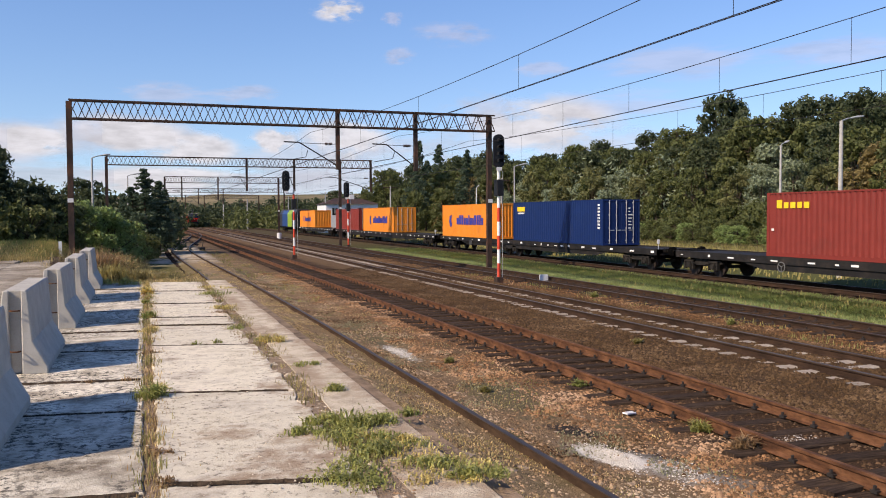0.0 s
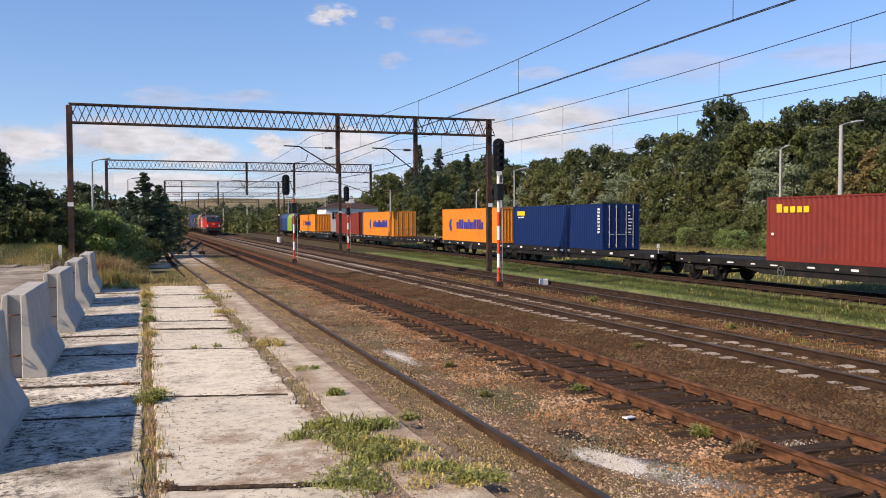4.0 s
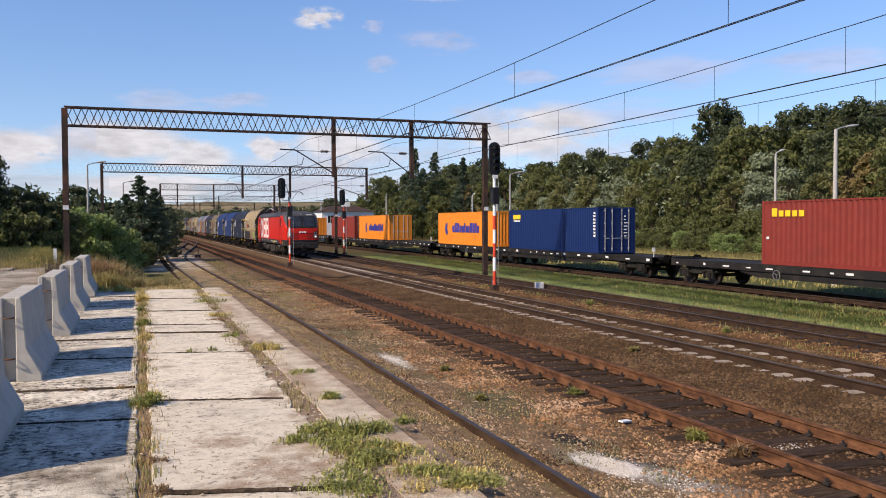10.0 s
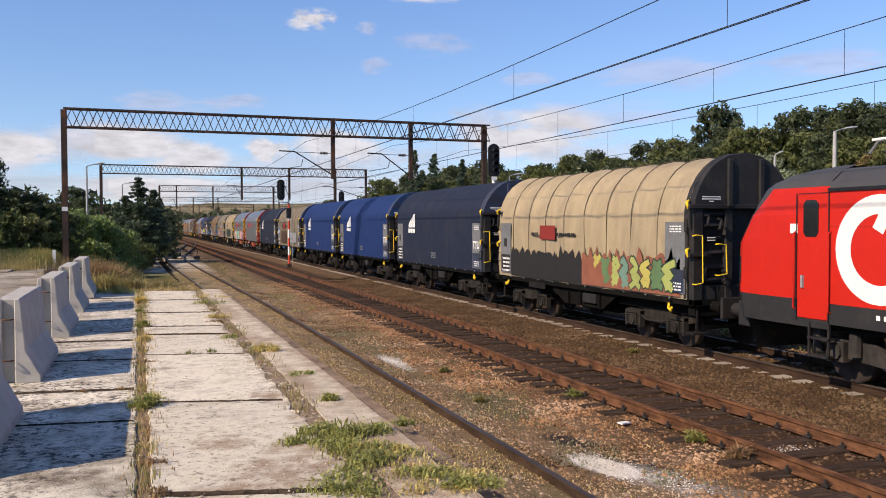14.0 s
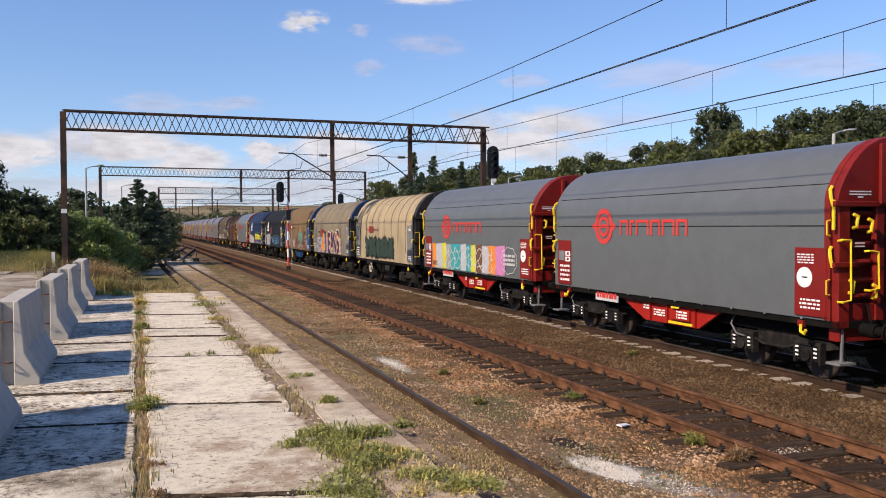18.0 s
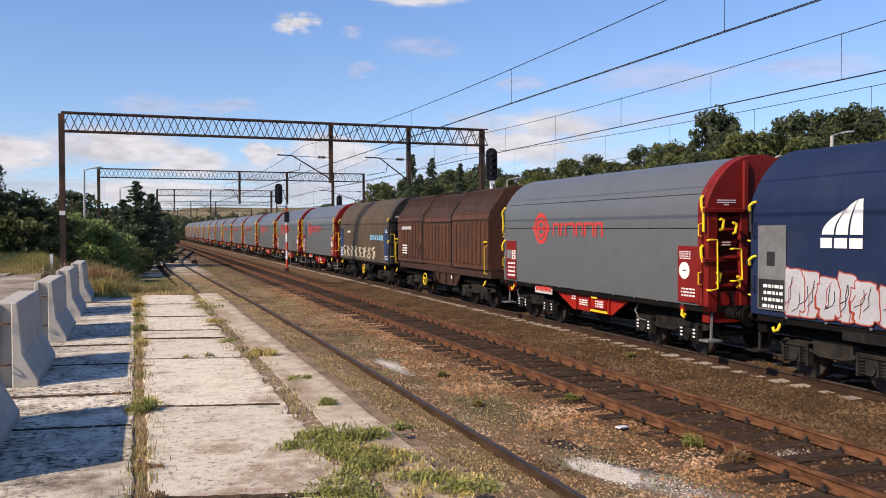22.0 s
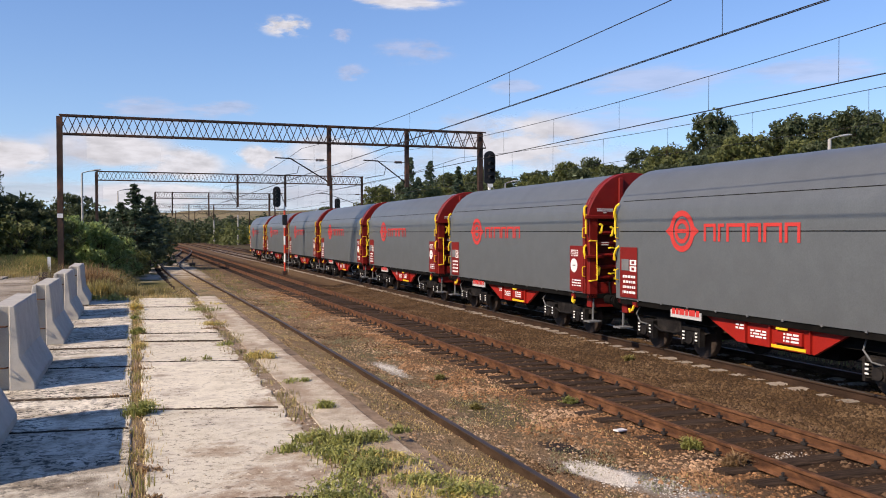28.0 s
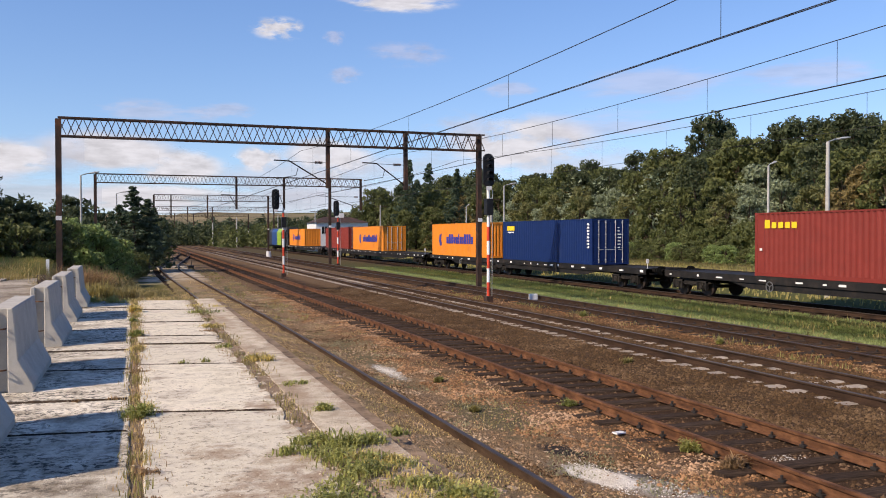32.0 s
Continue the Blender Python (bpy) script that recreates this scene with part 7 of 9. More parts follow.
                part("handle", Shape().box(min(s * q, s * (q - 0.3)), max(s * q, s * (q - 0.3)), -0.045, -0.03, 0.84, 0.88), M["galv"], dr)
    else:
        sh = Shape().sweep([(-w + 0.08 + 0.25 * k + o, d) for k in range(9) for o, d in ((0, 0), (0.08, 0), (0.12, 0.04), (0.2, 0.04))] + [(w - 0.08, 0)],
                           [lambda u, d, z=z: (u, 0.03 + d, z) for z in (0.1, h - 0.1)], closed=False)
        part("end_wall", sh, material, t)
    for s in (-1, 1):
        for yy in (0, length - 0.18):
            for zz in (0, h - 0.118):
                part("corner_casting", Shape().box(s * w - (0.165 if s > 0 else 0.004), s * w + (0.004 if s > 0 else 0.165), yy - 0.004, yy + 0.182, zz - 0.003, zz + 0.121), material, t)
    return t


def bar_word(t, material, y, z, widths, high, x=-1.226):
    """A brand name drawn as a row of plain blocks, running towards smaller y."""
    for w in widths:
        part("name_block", Shape().box(x - 0.004, x, y - w, y, z, z + high * random.Random(int(y * 7)).choice((0.72, 0.72, 1.0))), material, t)
        y -= w + 0.1


def arrow_mark(t, y, z, k=1.0):
    pts = [(y, z + 0.85 * k), (y - 0.45 * k, z + 0.95 * k), (y - 0.3 * k, z + 0.5 * k), (y - 0.5 * k, z + 0.1 * k), (y - 0.3 * k, z - 0.1 * k), (y - 0.05 * k, z - 0.05 * k), (y + 0.2 * k, z + 0.4 * k)]
    part("emblem", Shape().sweep(pts, [lambda u, w, d=d: (d, u, w) for d in (-1.234, -1.226)]), INDIGO, t)


c = container("red-brown corrugated container with a yellow name near its end", 16.25, 12.19, CRED, False)
bar_word(c, M["yellow"], 11.6, 1.98, (0.30, 0.26, 0.28, 0.26, 0.28), 0.34)
part("white_label", Shape().box(-1.23, -1.224, 11.75, 11.9, 1.05, 1.15), M["white"], c)
c = container("dark blue container with lock rods on its door end", 41.75, 12.19, CBLUE, True, 0.008)
part("yellow_label", Shape().box(-1.232, -1.224, 10.3, 11.5, 2.0, 2.3), M["yellow"], c)
text_bars(c, 10.4, 11.4, 1.8, 1.95, 1, M["white_paint"], 5, x=-1.226)
text_bars(c, 0.3, 0.55, 0.9, 2.4, 8, M["white_paint"], 6, x=-1.226)
dl = Shape()
rnd = random.Random(3)
for k in range(7):
    dl.box(0.45, 0.45 + rnd.uniform(0.12, 0.32), -0.026, -0.022, 0.95 + 0.19 * k, 1.01 + 0.19 * k)
part("door_lettering", dl, M["white_paint"], c)
c = container("orange container with a dark blue emblem and name blocks", 56.6, 12.19, ORANGE, False, 0.012)
arrow_mark(c, 10.3, 0.85)
bar_word(c, INDIGO, 8.7, 1.0, (0.5, 0.42, 0.42, 0.42, 0.42, 0.25, 0.4, 0.3, 0.42, 0.42, 0.3, 0.42), 0.75)
c = container("orange container with ribbed doors and an emblem", 84.0, 12.8, ORANGE, True, 0.012)
arrow_mark(c, 9.6, 0.85)
bar_word(c, INDIGO, 8.2, 0.95, (0.5, 0.42, 0.42, 0.42, 0.42, 0.25, 0.4, 0.3, 0.42, 0.42, 0.3, 0.42), 0.75)
container("weathered red container between orange ones", 99.0, 12.8, CRED, True)
c = container("orange container behind the standing locomotive", 126.5, 13.0, ORANGE, False, 0.02)
arrow_mark(c, 9.6, 0.85)
bar_word(c, INDIGO, 8.4, 0.95, (0.5, 0.42, 0.42, 0.42, 0.42, 0.25, 0.4, 0.3, 0.42, 0.42), 0.7)


def flat_wagon(label, y0, y1, bogies):
    t = thing("flat_wagon", label, "flat wagon", "container flat wagons", at=pose(X5, y0, 0))
    L = y1 - y0
    for s in (-1, 1):
        part("solebar", Shape().box(s * 1.2 - 0.05, s * 1.2 + 0.05, 0.6, L - 0.6, 0.82, 1.13), FLATCAR, t)
        part("truss", Shape().along_x([(bogies[0] - y0 + 2.6, 0.84), (bogies[0] - y0 + 4.2, 0.55), (bogies[-1] - y0 - 4.2, 0.55), (bogies[-1] - y0 - 2.6, 0.84)], s * 1.15 - 0.03, s * 1.15 + 0.03), FLATCAR, t)
    part("deck", Shape().box(-1.15, 1.15, 0.6, L - 0.6, 0.9, 1.08), FLATCAR, t)
    for y in (0.6, L - 0.75):
        part("headstock", Shape().box(-1.25, 1.25, y, y + 0.15, 0.82, 1.13), FLATCAR, t)
    for b in bogies:
        freight_bogie(t, b - y0)
    buffers(t, 0, 1)
    buffers(t, L, -1)
    y, k = 1.0, 0
    rnd = random.Random(int(y0))
    while y < L - 1:
        w = rnd.uniform(0.1, 0.45)
        part("lettering", Shape().box(-1.256, -1.251, y, y + w, 0.92, 0.92 + rnd.uniform(0.05, 0.14)), M["white"], t)
        y += rnd.uniform(0.8, 2.2)
    hand = Shape()
    pts = [(-1.28, 6.0 + 0.2 * math.cos(a * math.tau / 18), 0.72 + 0.2 * math.sin(a * math.tau / 18)) for a in range(19)]
    hand.path(pts, 0.018, 6)
    for a in (0.5, 2.6, 4.7):
        hand.tube((-1.28, 6.0, 0.72), (-1.28, 6.0 + 0.2 * math.cos(a), 0.72 + 0.2 * math.sin(a)), 0.015, 5)
    part("brake_wheel", hand, GREY_PLATE, t, at=Matrix.Translation((0, L - 14.0, 0)))
    part("end_stanchion", Shape().path([(-1.2, 0.7, 1.1), (-1.2, 0.7, 1.5)], 0.02, 5).box(-1.27, -1.13, 0.68, 0.72, 1.4, 1.62), M["white"], t)
    return t


flat_wagon("black flat wagon carrying the red-brown container", 9.2, 35.5, (12.0, 32.9))
flat_wagon("black articulated flat wagon carrying blue and orange containers", 35.6, 70.0, (38.4, 54.8, 67.2))
flat_wagon("black articulated flat wagon carrying orange and red containers", 70.1, 113.0, (73.0, 97.5, 110.0))
flat_wagon("black flat wagon behind the standing locomotive", 113.1, 141.5, (116.0, 138.5))


def far_loco():
    t = thing("standing_locomotive", "blue, white and lime green locomotive before the container train", "locomotive", at=pose(X5, 142.0, 0))
    parts = (("cab", 0.7, 4.5, LOCO_GREY), ("green_panel", 4.5, 9.0, paint("lime", (0.22, 0.34, 0.03))), ("blue_panel", 9.0, 15.0, paint("mid_blue", (0.015, 0.05, 0.17))), ("rear_panel", 15.0, 18.2, LOCO_GREY))
    for name, a, b, mt in parts:
        part(name, Shape().along_y([(-1.45, 1.0), (1.45, 1.0), (1.45, 3.3), (1.1, 3.9), (-1.1, 3.9), (-1.45, 3.3)], a, b), mt, t, bevel=0.03)
    part("roof", Shape().box(-1.0, 1.0, 1.2, 17.6, 3.9, 4.1), LOCO_ROOF, t)
    for s in (-1, 1):
        part("windscreen", Shape().box(min(s * 0.1, s * 1.1), max(s * 0.1, s * 1.1), 0.67, 0.7, 2.3, 3.1), M["glass_dark"], t)
    part("side_window", Shape().box(-1.47, -1.45, 1.2, 2.2, 2.3, 3.0), M["glass_dark"], t)
    freight_bogie(t, 4.0)
    freight_bogie(t, 14.8)
    part("underframe", Shape().box(-1.35, 1.35, 0.5, 18.4, 0.75, 1.0), UNDER, t)
    buffers(t, 0, 1)
    return t


far_loco()


# ---- plants ----
def leaf_mat(name, colors, vary=0.25, fine=9.0):
    m = mat(name, [shade(c, 2.1) for c in colors], 0.5, 0.6, bump=0, bump_scale=fine, vary=vary, spec=0.3, grain=0.8)
    n, l = m.node_tree.nodes, m.node_tree.links
    b = n["Principled BSDF"]
    tl = n.new("ShaderNodeBsdfTranslucent")
    l.new(b.inputs["Base Color"].links[0].from_socket, tl.inputs["Color"])
    mx = n.new("ShaderNodeMixShader")
    mx.inputs[0].default_value = 0.35
    l.new(b.outputs[0], mx.inputs[1])
    l.new(tl.outputs[0], mx.inputs[2])
    l.new(mx.outputs[0], n["Material Output"].inputs["Surface"])
    return m


LEAF = {k: leaf_mat("leaf_" + k, c) for k, c in dict(
    green=[(0.038, 0.046, 0.014), (0.071, 0.076, 0.025)], fresh=[(0.070, 0.100, 0.030), (0.13, 0.165, 0.055)], dark=[(0.023, 0.032, 0.014), (0.041, 0.049, 0.022)], olive=[(0.056, 0.061, 0.022), (0.092, 0.088, 0.033)],
    pale=[(0.080, 0.098, 0.056), (0.14, 0.160, 0.098)], rust=[(0.078, 0.062, 0.024), (0.115, 0.085, 0.032)], pine=[(0.024, 0.038, 0.022), (0.046, 0.062, 0.036)]).items()}
BARK = mat("bark", [(0.05, 0.035, 0.025), (0.09, 0.065, 0.045)], 3, 0.95, bump=0.6, bump_scale=25, stretch=(1, 1, 0.3))


def leaf_cloud(centres, radii, n, size, rnd):
    """Many small bent leaf sprays round the clump centres, as one mesh."""
    k = rnd.integers(0, len(centres), n)
    c, r = centres[k], radii[k]
    d = rnd.normal(size=(n, 3))
    d /= np.linalg.norm(d, axis=1)[:, None]
    rad = r * (0.55 + 0.5 * rnd.random(n) ** 0.6)
    p = c + d * rad[:, None] * np.array([1, 1, 0.8])
    nrm = d + 0.7 * rnd.normal(size=(n, 3))
    nrm /= np.linalg.norm(nrm, axis=1)[:, None]
    a = np.cross(nrm, rnd.normal(size=(n, 3)))
    a /= np.linalg.norm(a, axis=1)[:, None]
    b = np.cross(nrm, a)
    s = size * (0.6 + 0.8 * rnd.random(n))[:, None]
    tri = np.stack([p - a * s, p + b * s * 0.62 + nrm * s * 0.2, p + a * s * 0.9 - b * s * 0.3], 1)
    return tri.reshape(-1, 3)


def quad_mesh(name, verts, material, k=3):
    me = bpy.data.meshes.new(name)
    n = len(verts) // k
    me.from_pydata(verts.tolist(), [], np.arange(n * k).reshape(n, k).tolist())
    me.materials.append(material)
    return me


def tree(label, seed, height, spread, material, n, size, conifer=False, low=0.2):
    rnd = np.random.default_rng(seed)
    t = thing("bush" if height < 4 else "tree", label, "bush" if height < 4 else "tree", "bushes" if height < 4 else "woodland trees")
    tr = Shape().tube((0, 0, -0.6), (0, 0, height * 0.5), 0.028 * height ** 0.9 * 0.5 + 0.05, 8, 0.014 * height * 0.6).tube((0, 0, height * 0.5), (0.1, 0, height * 0.93), 0.014 * height * 0.6, 6, 0.02)
    centres, radii = [], []
    if conifer:
        for k in range(22):
            z = height * (low + (0.99 - low) * (k + 0.5) / 22)
            w = spread * (1.02 - (z / height)) ** 0.8 * rnd.uniform(0.6, 1.2)
            for q in range(8):
                a = rnd.random() * math.tau
                centres.append((w * (0.2 + 0.12 * q) * math.cos(a), w * (0.2 + 0.12 * q) * math.sin(a), z - (0.02 + 0.03 * q) * w + rnd.uniform(-0.15, 0.15)))
                radii.append(max(0.2, w * 0.2))
            a = rnd.random() * math.tau
            tr.tube((0, 0, z), (w * math.cos(a), w * math.sin(a), z - 0.12 * w), 0.03, 4, 0.01)
    else:
        m = int(44 + height * 4.2)
        for k in range(m):
            a, u = rnd.random() * math.tau, rnd.random()
            z = height * (low + (0.95 - low) * u)
            w = spread * math.sqrt(max(0.05, 1 - ((u - 0.42) / 0.62) ** 2)) * (0.55 + 0.5 * rnd.random())
            c = (w * 0.8 * math.cos(a), w * 0.8 * math.sin(a), z)
            centres.append(c)
            radii.append(spread * (0.12 + 0.15 * rnd.random()))
            if k % 3 == 0:
                tr.tube((0, 0, z * 0.55), c, 0.05, 4, 0.015, cap=False)
    part("trunk", tr, BARK, t)
    part("crown", quad_mesh("crown", leaf_cloud(np.array(centres), np.array(radii), n, size, rnd), material), None, t)
    return t


protos = {
    "green": [tree("leafy green broadleaf tree on the wooded slope", 1, 9.5, 3.4, LEAF["green"], 4061, 0.262, low=0.12), tree("leafy green broadleaf tree on the wooded slope", 2, 11, 3.6, LEAF["green"], 4415, 0.262, low=0.12)],
    "dark": [tree("dark green dense tree on the wooded slope", 3, 10, 3.2, LEAF["dark"], 4061, 0.253, low=0.1), tree("dark green dense tree on the wooded slope", 4, 12, 3.6, LEAF["dark"], 4415, 0.262, low=0.15)],
    "olive": [tree("olive green tree with yellowing leaves", 5, 8.5, 3.1, LEAF["olive"], 3884, 0.243, low=0.08), tree("rust-tinted autumn tree on the slope", 6, 8, 2.8, LEAF["rust"], 3532, 0.243, low=0.08)],
    "pale": [tree("pale silvery willow-like tree", 7, 7.5, 3.0, LEAF["pale"], 3884, 0.224, low=0.06)],
    "pine": [tree("tall dark pine tree above the wood", 8, 13, 3.2, LEAF["pine"], 4590, 0.194, True, 0.2), tree("dark conifer on the slope", 9, 11, 3.0, LEAF["pine"], 4061, 0.214, True, 0.12)],
    "fresh": [tree("bright green shrub beside the tracks", 12, 3.6, 2.4, LEAF["fresh"], 3120, 0.140, low=0.0), tree("green shrub with dense leaves", 13, 3.2, 2.2, LEAF["green"], 3120, 0.140, low=0.0)],
    "bush": [tree("low green bush at the foot of the wood", 10, 3.2, 2.3, LEAF["green"], 2262, 0.190, low=0.0), tree("low olive bush at the foot of the wood", 11, 3.4, 2.4, LEAF["green"], 2262, 0.190, low=0.0)],
}
used = set()
rnd = random.Random(12)


def plant(kind, x, y, k=1.0, which=None, slim=1.0):
    ob = protos[kind][which if which is not None else rnd.randrange(len(protos[kind]))]
    z = float(ground_z(x, y))
    m = pose(x, y, z - 0.1, rnd.uniform(-3, 3), rnd.uniform(-3, 3), rnd.uniform(0, 360)) @ Matrix.Diagonal((k * slim * rnd.uniform(0.9, 1.1), k * slim * rnd.uniform(0.9, 1.1), k, 1))
    if ob not in used:
        used.add(ob)
        ob.matrix_world = m
    else:
        c = copy_thing(ob, pose(0, 0, 0))
        c.matrix_world = m


# wooded slope to the right of the tracks
for row, (x, gap, kinds, k) in enumerate(((59.5, 2.9, ("bush",), 0.75), (62, 2.9, ("bush",), 1.1), (65, 3.8, ("olive", "pale", "green", "bush", "olive"), 0.86),
                                          (69.5, 4.3, ("green", "olive", "dark", "pale", "green"), 0.98), (75.5, 4.9, ("green", "dark", "pale", "green", "olive"), 1.12),
                                          (82, 5.9, ("dark", "green", "dark", "green"), 1.12), (90, 7.0, ("dark", "green", "dark"), 1.14))):
    y = 0.86 * x - 4
    while y < 225 + row * 6:
        plant(kinds[rnd.randrange(len(kinds))], x + rnd.uniform(-1.6, 1.6), y + rnd.uniform(-1, 1), k * rnd.uniform(0.92, 1.08) * (1 + 0.03 * float(step(95, 120, y)) + 0.15 * float(step(148, 172, y))))
        y += gap * rnd.uniform(0.8, 1.25) * (1 if y < 150 else 1.5)
plant("dark", 84, 106.5, 1.5, 1, 0.85)
plant("dark", 85.5, 107.5, 1.42, 1, 0.7)
for x, y, k in ((79, 91, 1.2), (81.5, 88.5, 1.22), (84, 87, 1.25), (87, 86, 1.22), (90, 84, 1.22), (83, 83, 1.18)):
    plant("dark" if k > 1.21 else "green", x, y, k, 1)
for y, k in ((148, 1.2), (152, 1.35), (156, 1.15), (160, 1.3), (164, 1.38), (170, 1.2), (176, 1.3), (184, 1.3), (192, 1.2)):
    plant("pine" if k > 1.18 and y < 170 else "green", 52 + rnd.uniform(-4, 6), y, k * (1.0 if y < 170 else 0.95))
for x, y, k in ((50, 140, 0.85), (47, 146, 0.8), (54, 150, 1.0), (48, 158, 0.9), (56, 162, 1.1), (50, 168, 1.0), (46, 176, 0.9), (53, 182, 1.1)):
    plant(("olive", "pale", "green")[int(y) % 3], x, y, k)
# bushes and trees left of the tracks
for kind, x, y, k, wide in (("pine", -8.9, 52, 0.52, 1.9), ("dark", -7.9, 52.5, 0.50, 1.0), ("dark", -10.5, 52, 0.50, 1.2), ("dark", -6.3, 51.5, 0.40, 1.2), ("pine", -7.6, 51.2, 0.46, 1.9), ("dark", -5.4, 52.5, 0.32, 1.4), ("dark", -9.3, 50.8, 0.48, 1.1), ("bush", -5.6, 48.4, 0.75, 1), ("bush", -7.6, 48, 0.85, 1), ("bush", -9.8, 47.5, 0.85, 1),
                            ("bush", -4.7, 53, 0.9, 1), ("fresh", -3.9, 57, 0.85, 1), ("fresh", -2.9, 58, 0.95, 1), ("fresh", -1.9, 59, 0.9, 1), ("fresh", -4.9, 61, 0.95, 1), ("fresh", -2.4, 62, 1.05, 1), ("fresh", -1.0, 62, 0.8, 1), ("fresh", -0.4, 65, 0.7, 1), ("bush", 0.2, 67, 0.62, 1),
                            ("pine", 0.3, 71, 0.55, 1.6), ("pine", -0.6, 72, 0.44, 1.7), ("pine", 1.2, 73, 0.48, 1.6), ("dark", 0.5, 73, 0.38, 1.0), ("dark", 1.2, 75, 0.38, 0.9), ("dark", -0.5, 74, 0.38, 1), ("pine", -1.4, 75, 0.46, 1.2), ("pine", 1.9, 86, 0.46, 1.0), ("dark", 1.4, 88, 0.40, 0.9),
                            ("dark", -3.4, 96, 0.5, 1.2), ("dark", -5.5, 104, 0.6, 1.2), ("pine", -2.0, 104, 0.55, 1.3), ("dark", -7.5, 110, 0.62, 1.2), ("dark", -4.4, 108, 0.5, 1.2), ("dark", -0.6, 100, 0.5, 1.2), ("dark", 1.4, 104, 0.42, 1),
                            ("dark", 3.0, 112, 0.42, 1), ("bush", 4.0, 130, 0.9, 1), ("bush", 4.4, 150, 0.9, 1)):
    plant(kind, x, y, k, None, wide)
for q in range(22):
    plant("fresh", 56.5 + rnd.uniform(-0.7, 0.7), 38 + q * 2.4, rnd.uniform(0.48, 0.6), None, 1.15)
for k in range(14):
    x, y = rnd.uniform(-75, -2), rnd.uniform(120, 210)
    plant(rnd.choice(("dark", "pine", "green", "dark")), x, y, rnd.uniform(0.5, 0.75))
for k in range(16):
    x, y = rnd.uniform(30, 62), rnd.uniform(165, 260)
    plant(rnd.choice(("olive", "pale", "green", "dark", "bush")), x, y, rnd.uniform(0.6, 0.9))


def wood_belt(label, x0, x1, y0, y1, high, n, size, material, seed):
    """Far wood as one mass of leaf sprays with an uneven top."""
    g = np.random.default_rng(seed)
    wide = 0.42 * high
    m = max(8, int((x1 - x0) * (y1 - y0) / (wide * wide * 3.2)))
    cx, cy = x0 + (x1 - x0) * g.random(m), y0 + (y1 - y0) * g.random(m)
    top = high * (0.45 + 0.65 * g.random(m))
    k = g.integers(0, m, n)
    u = g.random(n)
    a, r = g.random(n) * math.tau, wide * np.sqrt(g.random(n)) * np.sqrt(np.clip(1 - u ** 2.2, 0.02, 1))
    c = np.stack([cx[k] + r * np.cos(a), cy[k] + r * np.sin(a), ground_z(cx[k], cy[k]) + top[k] * u], 1)
    v = leaf_cloud(c, np.full(n, 0.1 * high), n, size, g)
    ob = new("far_wood", quad_mesh("far_wood", v, material))
    return tagged(ob, label, "wood", kind="stuff")


wood_belt("dense green foliage filling the wooded slope", 70, 97, 96, 235, 9.8, 30000, 0.36, LEAF["green"], 35)
wood_belt("dense dark foliage filling the wooded slope", 72, 100, 58, 110, 12.0, 14000, 0.36, LEAF["dark"], 36)
wood_belt("pale foliage on the wooded slope", 66, 90, 80, 200, 9.0, 9000, 0.34, LEAF["pale"], 37)
wood_belt("distant dark wood at the end of the yard", -60, 110, 300, 345, 8.5, 26000, 0.75, LEAF["dark"], 31)
wood_belt("distant green wood at the end of the yard", -10, 90, 240, 275, 6.5, 16000, 0.6, LEAF["dark"], 32)
wood_belt("distant olive thicket beside the far tracks", 20, 60, 205, 240, 5.5, 8000, 0.5, LEAF["green"], 38)
wood_belt("dark wood behind the bushes beside the yard", -60, -3, 110, 150, 7.5, 12000, 0.6, LEAF["dark"], 33)
wood_belt("dark thicket behind the conifers beside the tracks", -6, 2.5, 76, 100, 4.2, 6000, 0.34, LEAF["dark"], 39)
wood_belt("dark bushes along the far tracks", 28, 48, 160, 240, 4.0, 4000, 0.5, LEAF["green"], 34)


# ---- small plants, grass and stones ----
GRASS = {k: leaf_mat("grass_" + k, c, 0.3) for k, c in dict(
    green=[(0.055, 0.074, 0.021), (0.108, 0.122, 0.042)], dry=[(0.20, 0.145, 0.065), (0.30, 0.22, 0.10)], mixed=[(0.085, 0.088, 0.026), (0.17, 0.135, 0.05)], weed=[(0.105, 0.115, 0.032), (0.185, 0.178, 0.055)],
    yellow=[(0.21, 0.17, 0.055), (0.32, 0.255, 0.095)], brown=[(0.11, 0.070, 0.035), (0.17, 0.11, 0.055)], grey=[(0.080, 0.082, 0.042), (0.14, 0.13, 0.075)], olive=[(0.105, 0.09, 0.034), (0.175, 0.14, 0.06)]).items()}


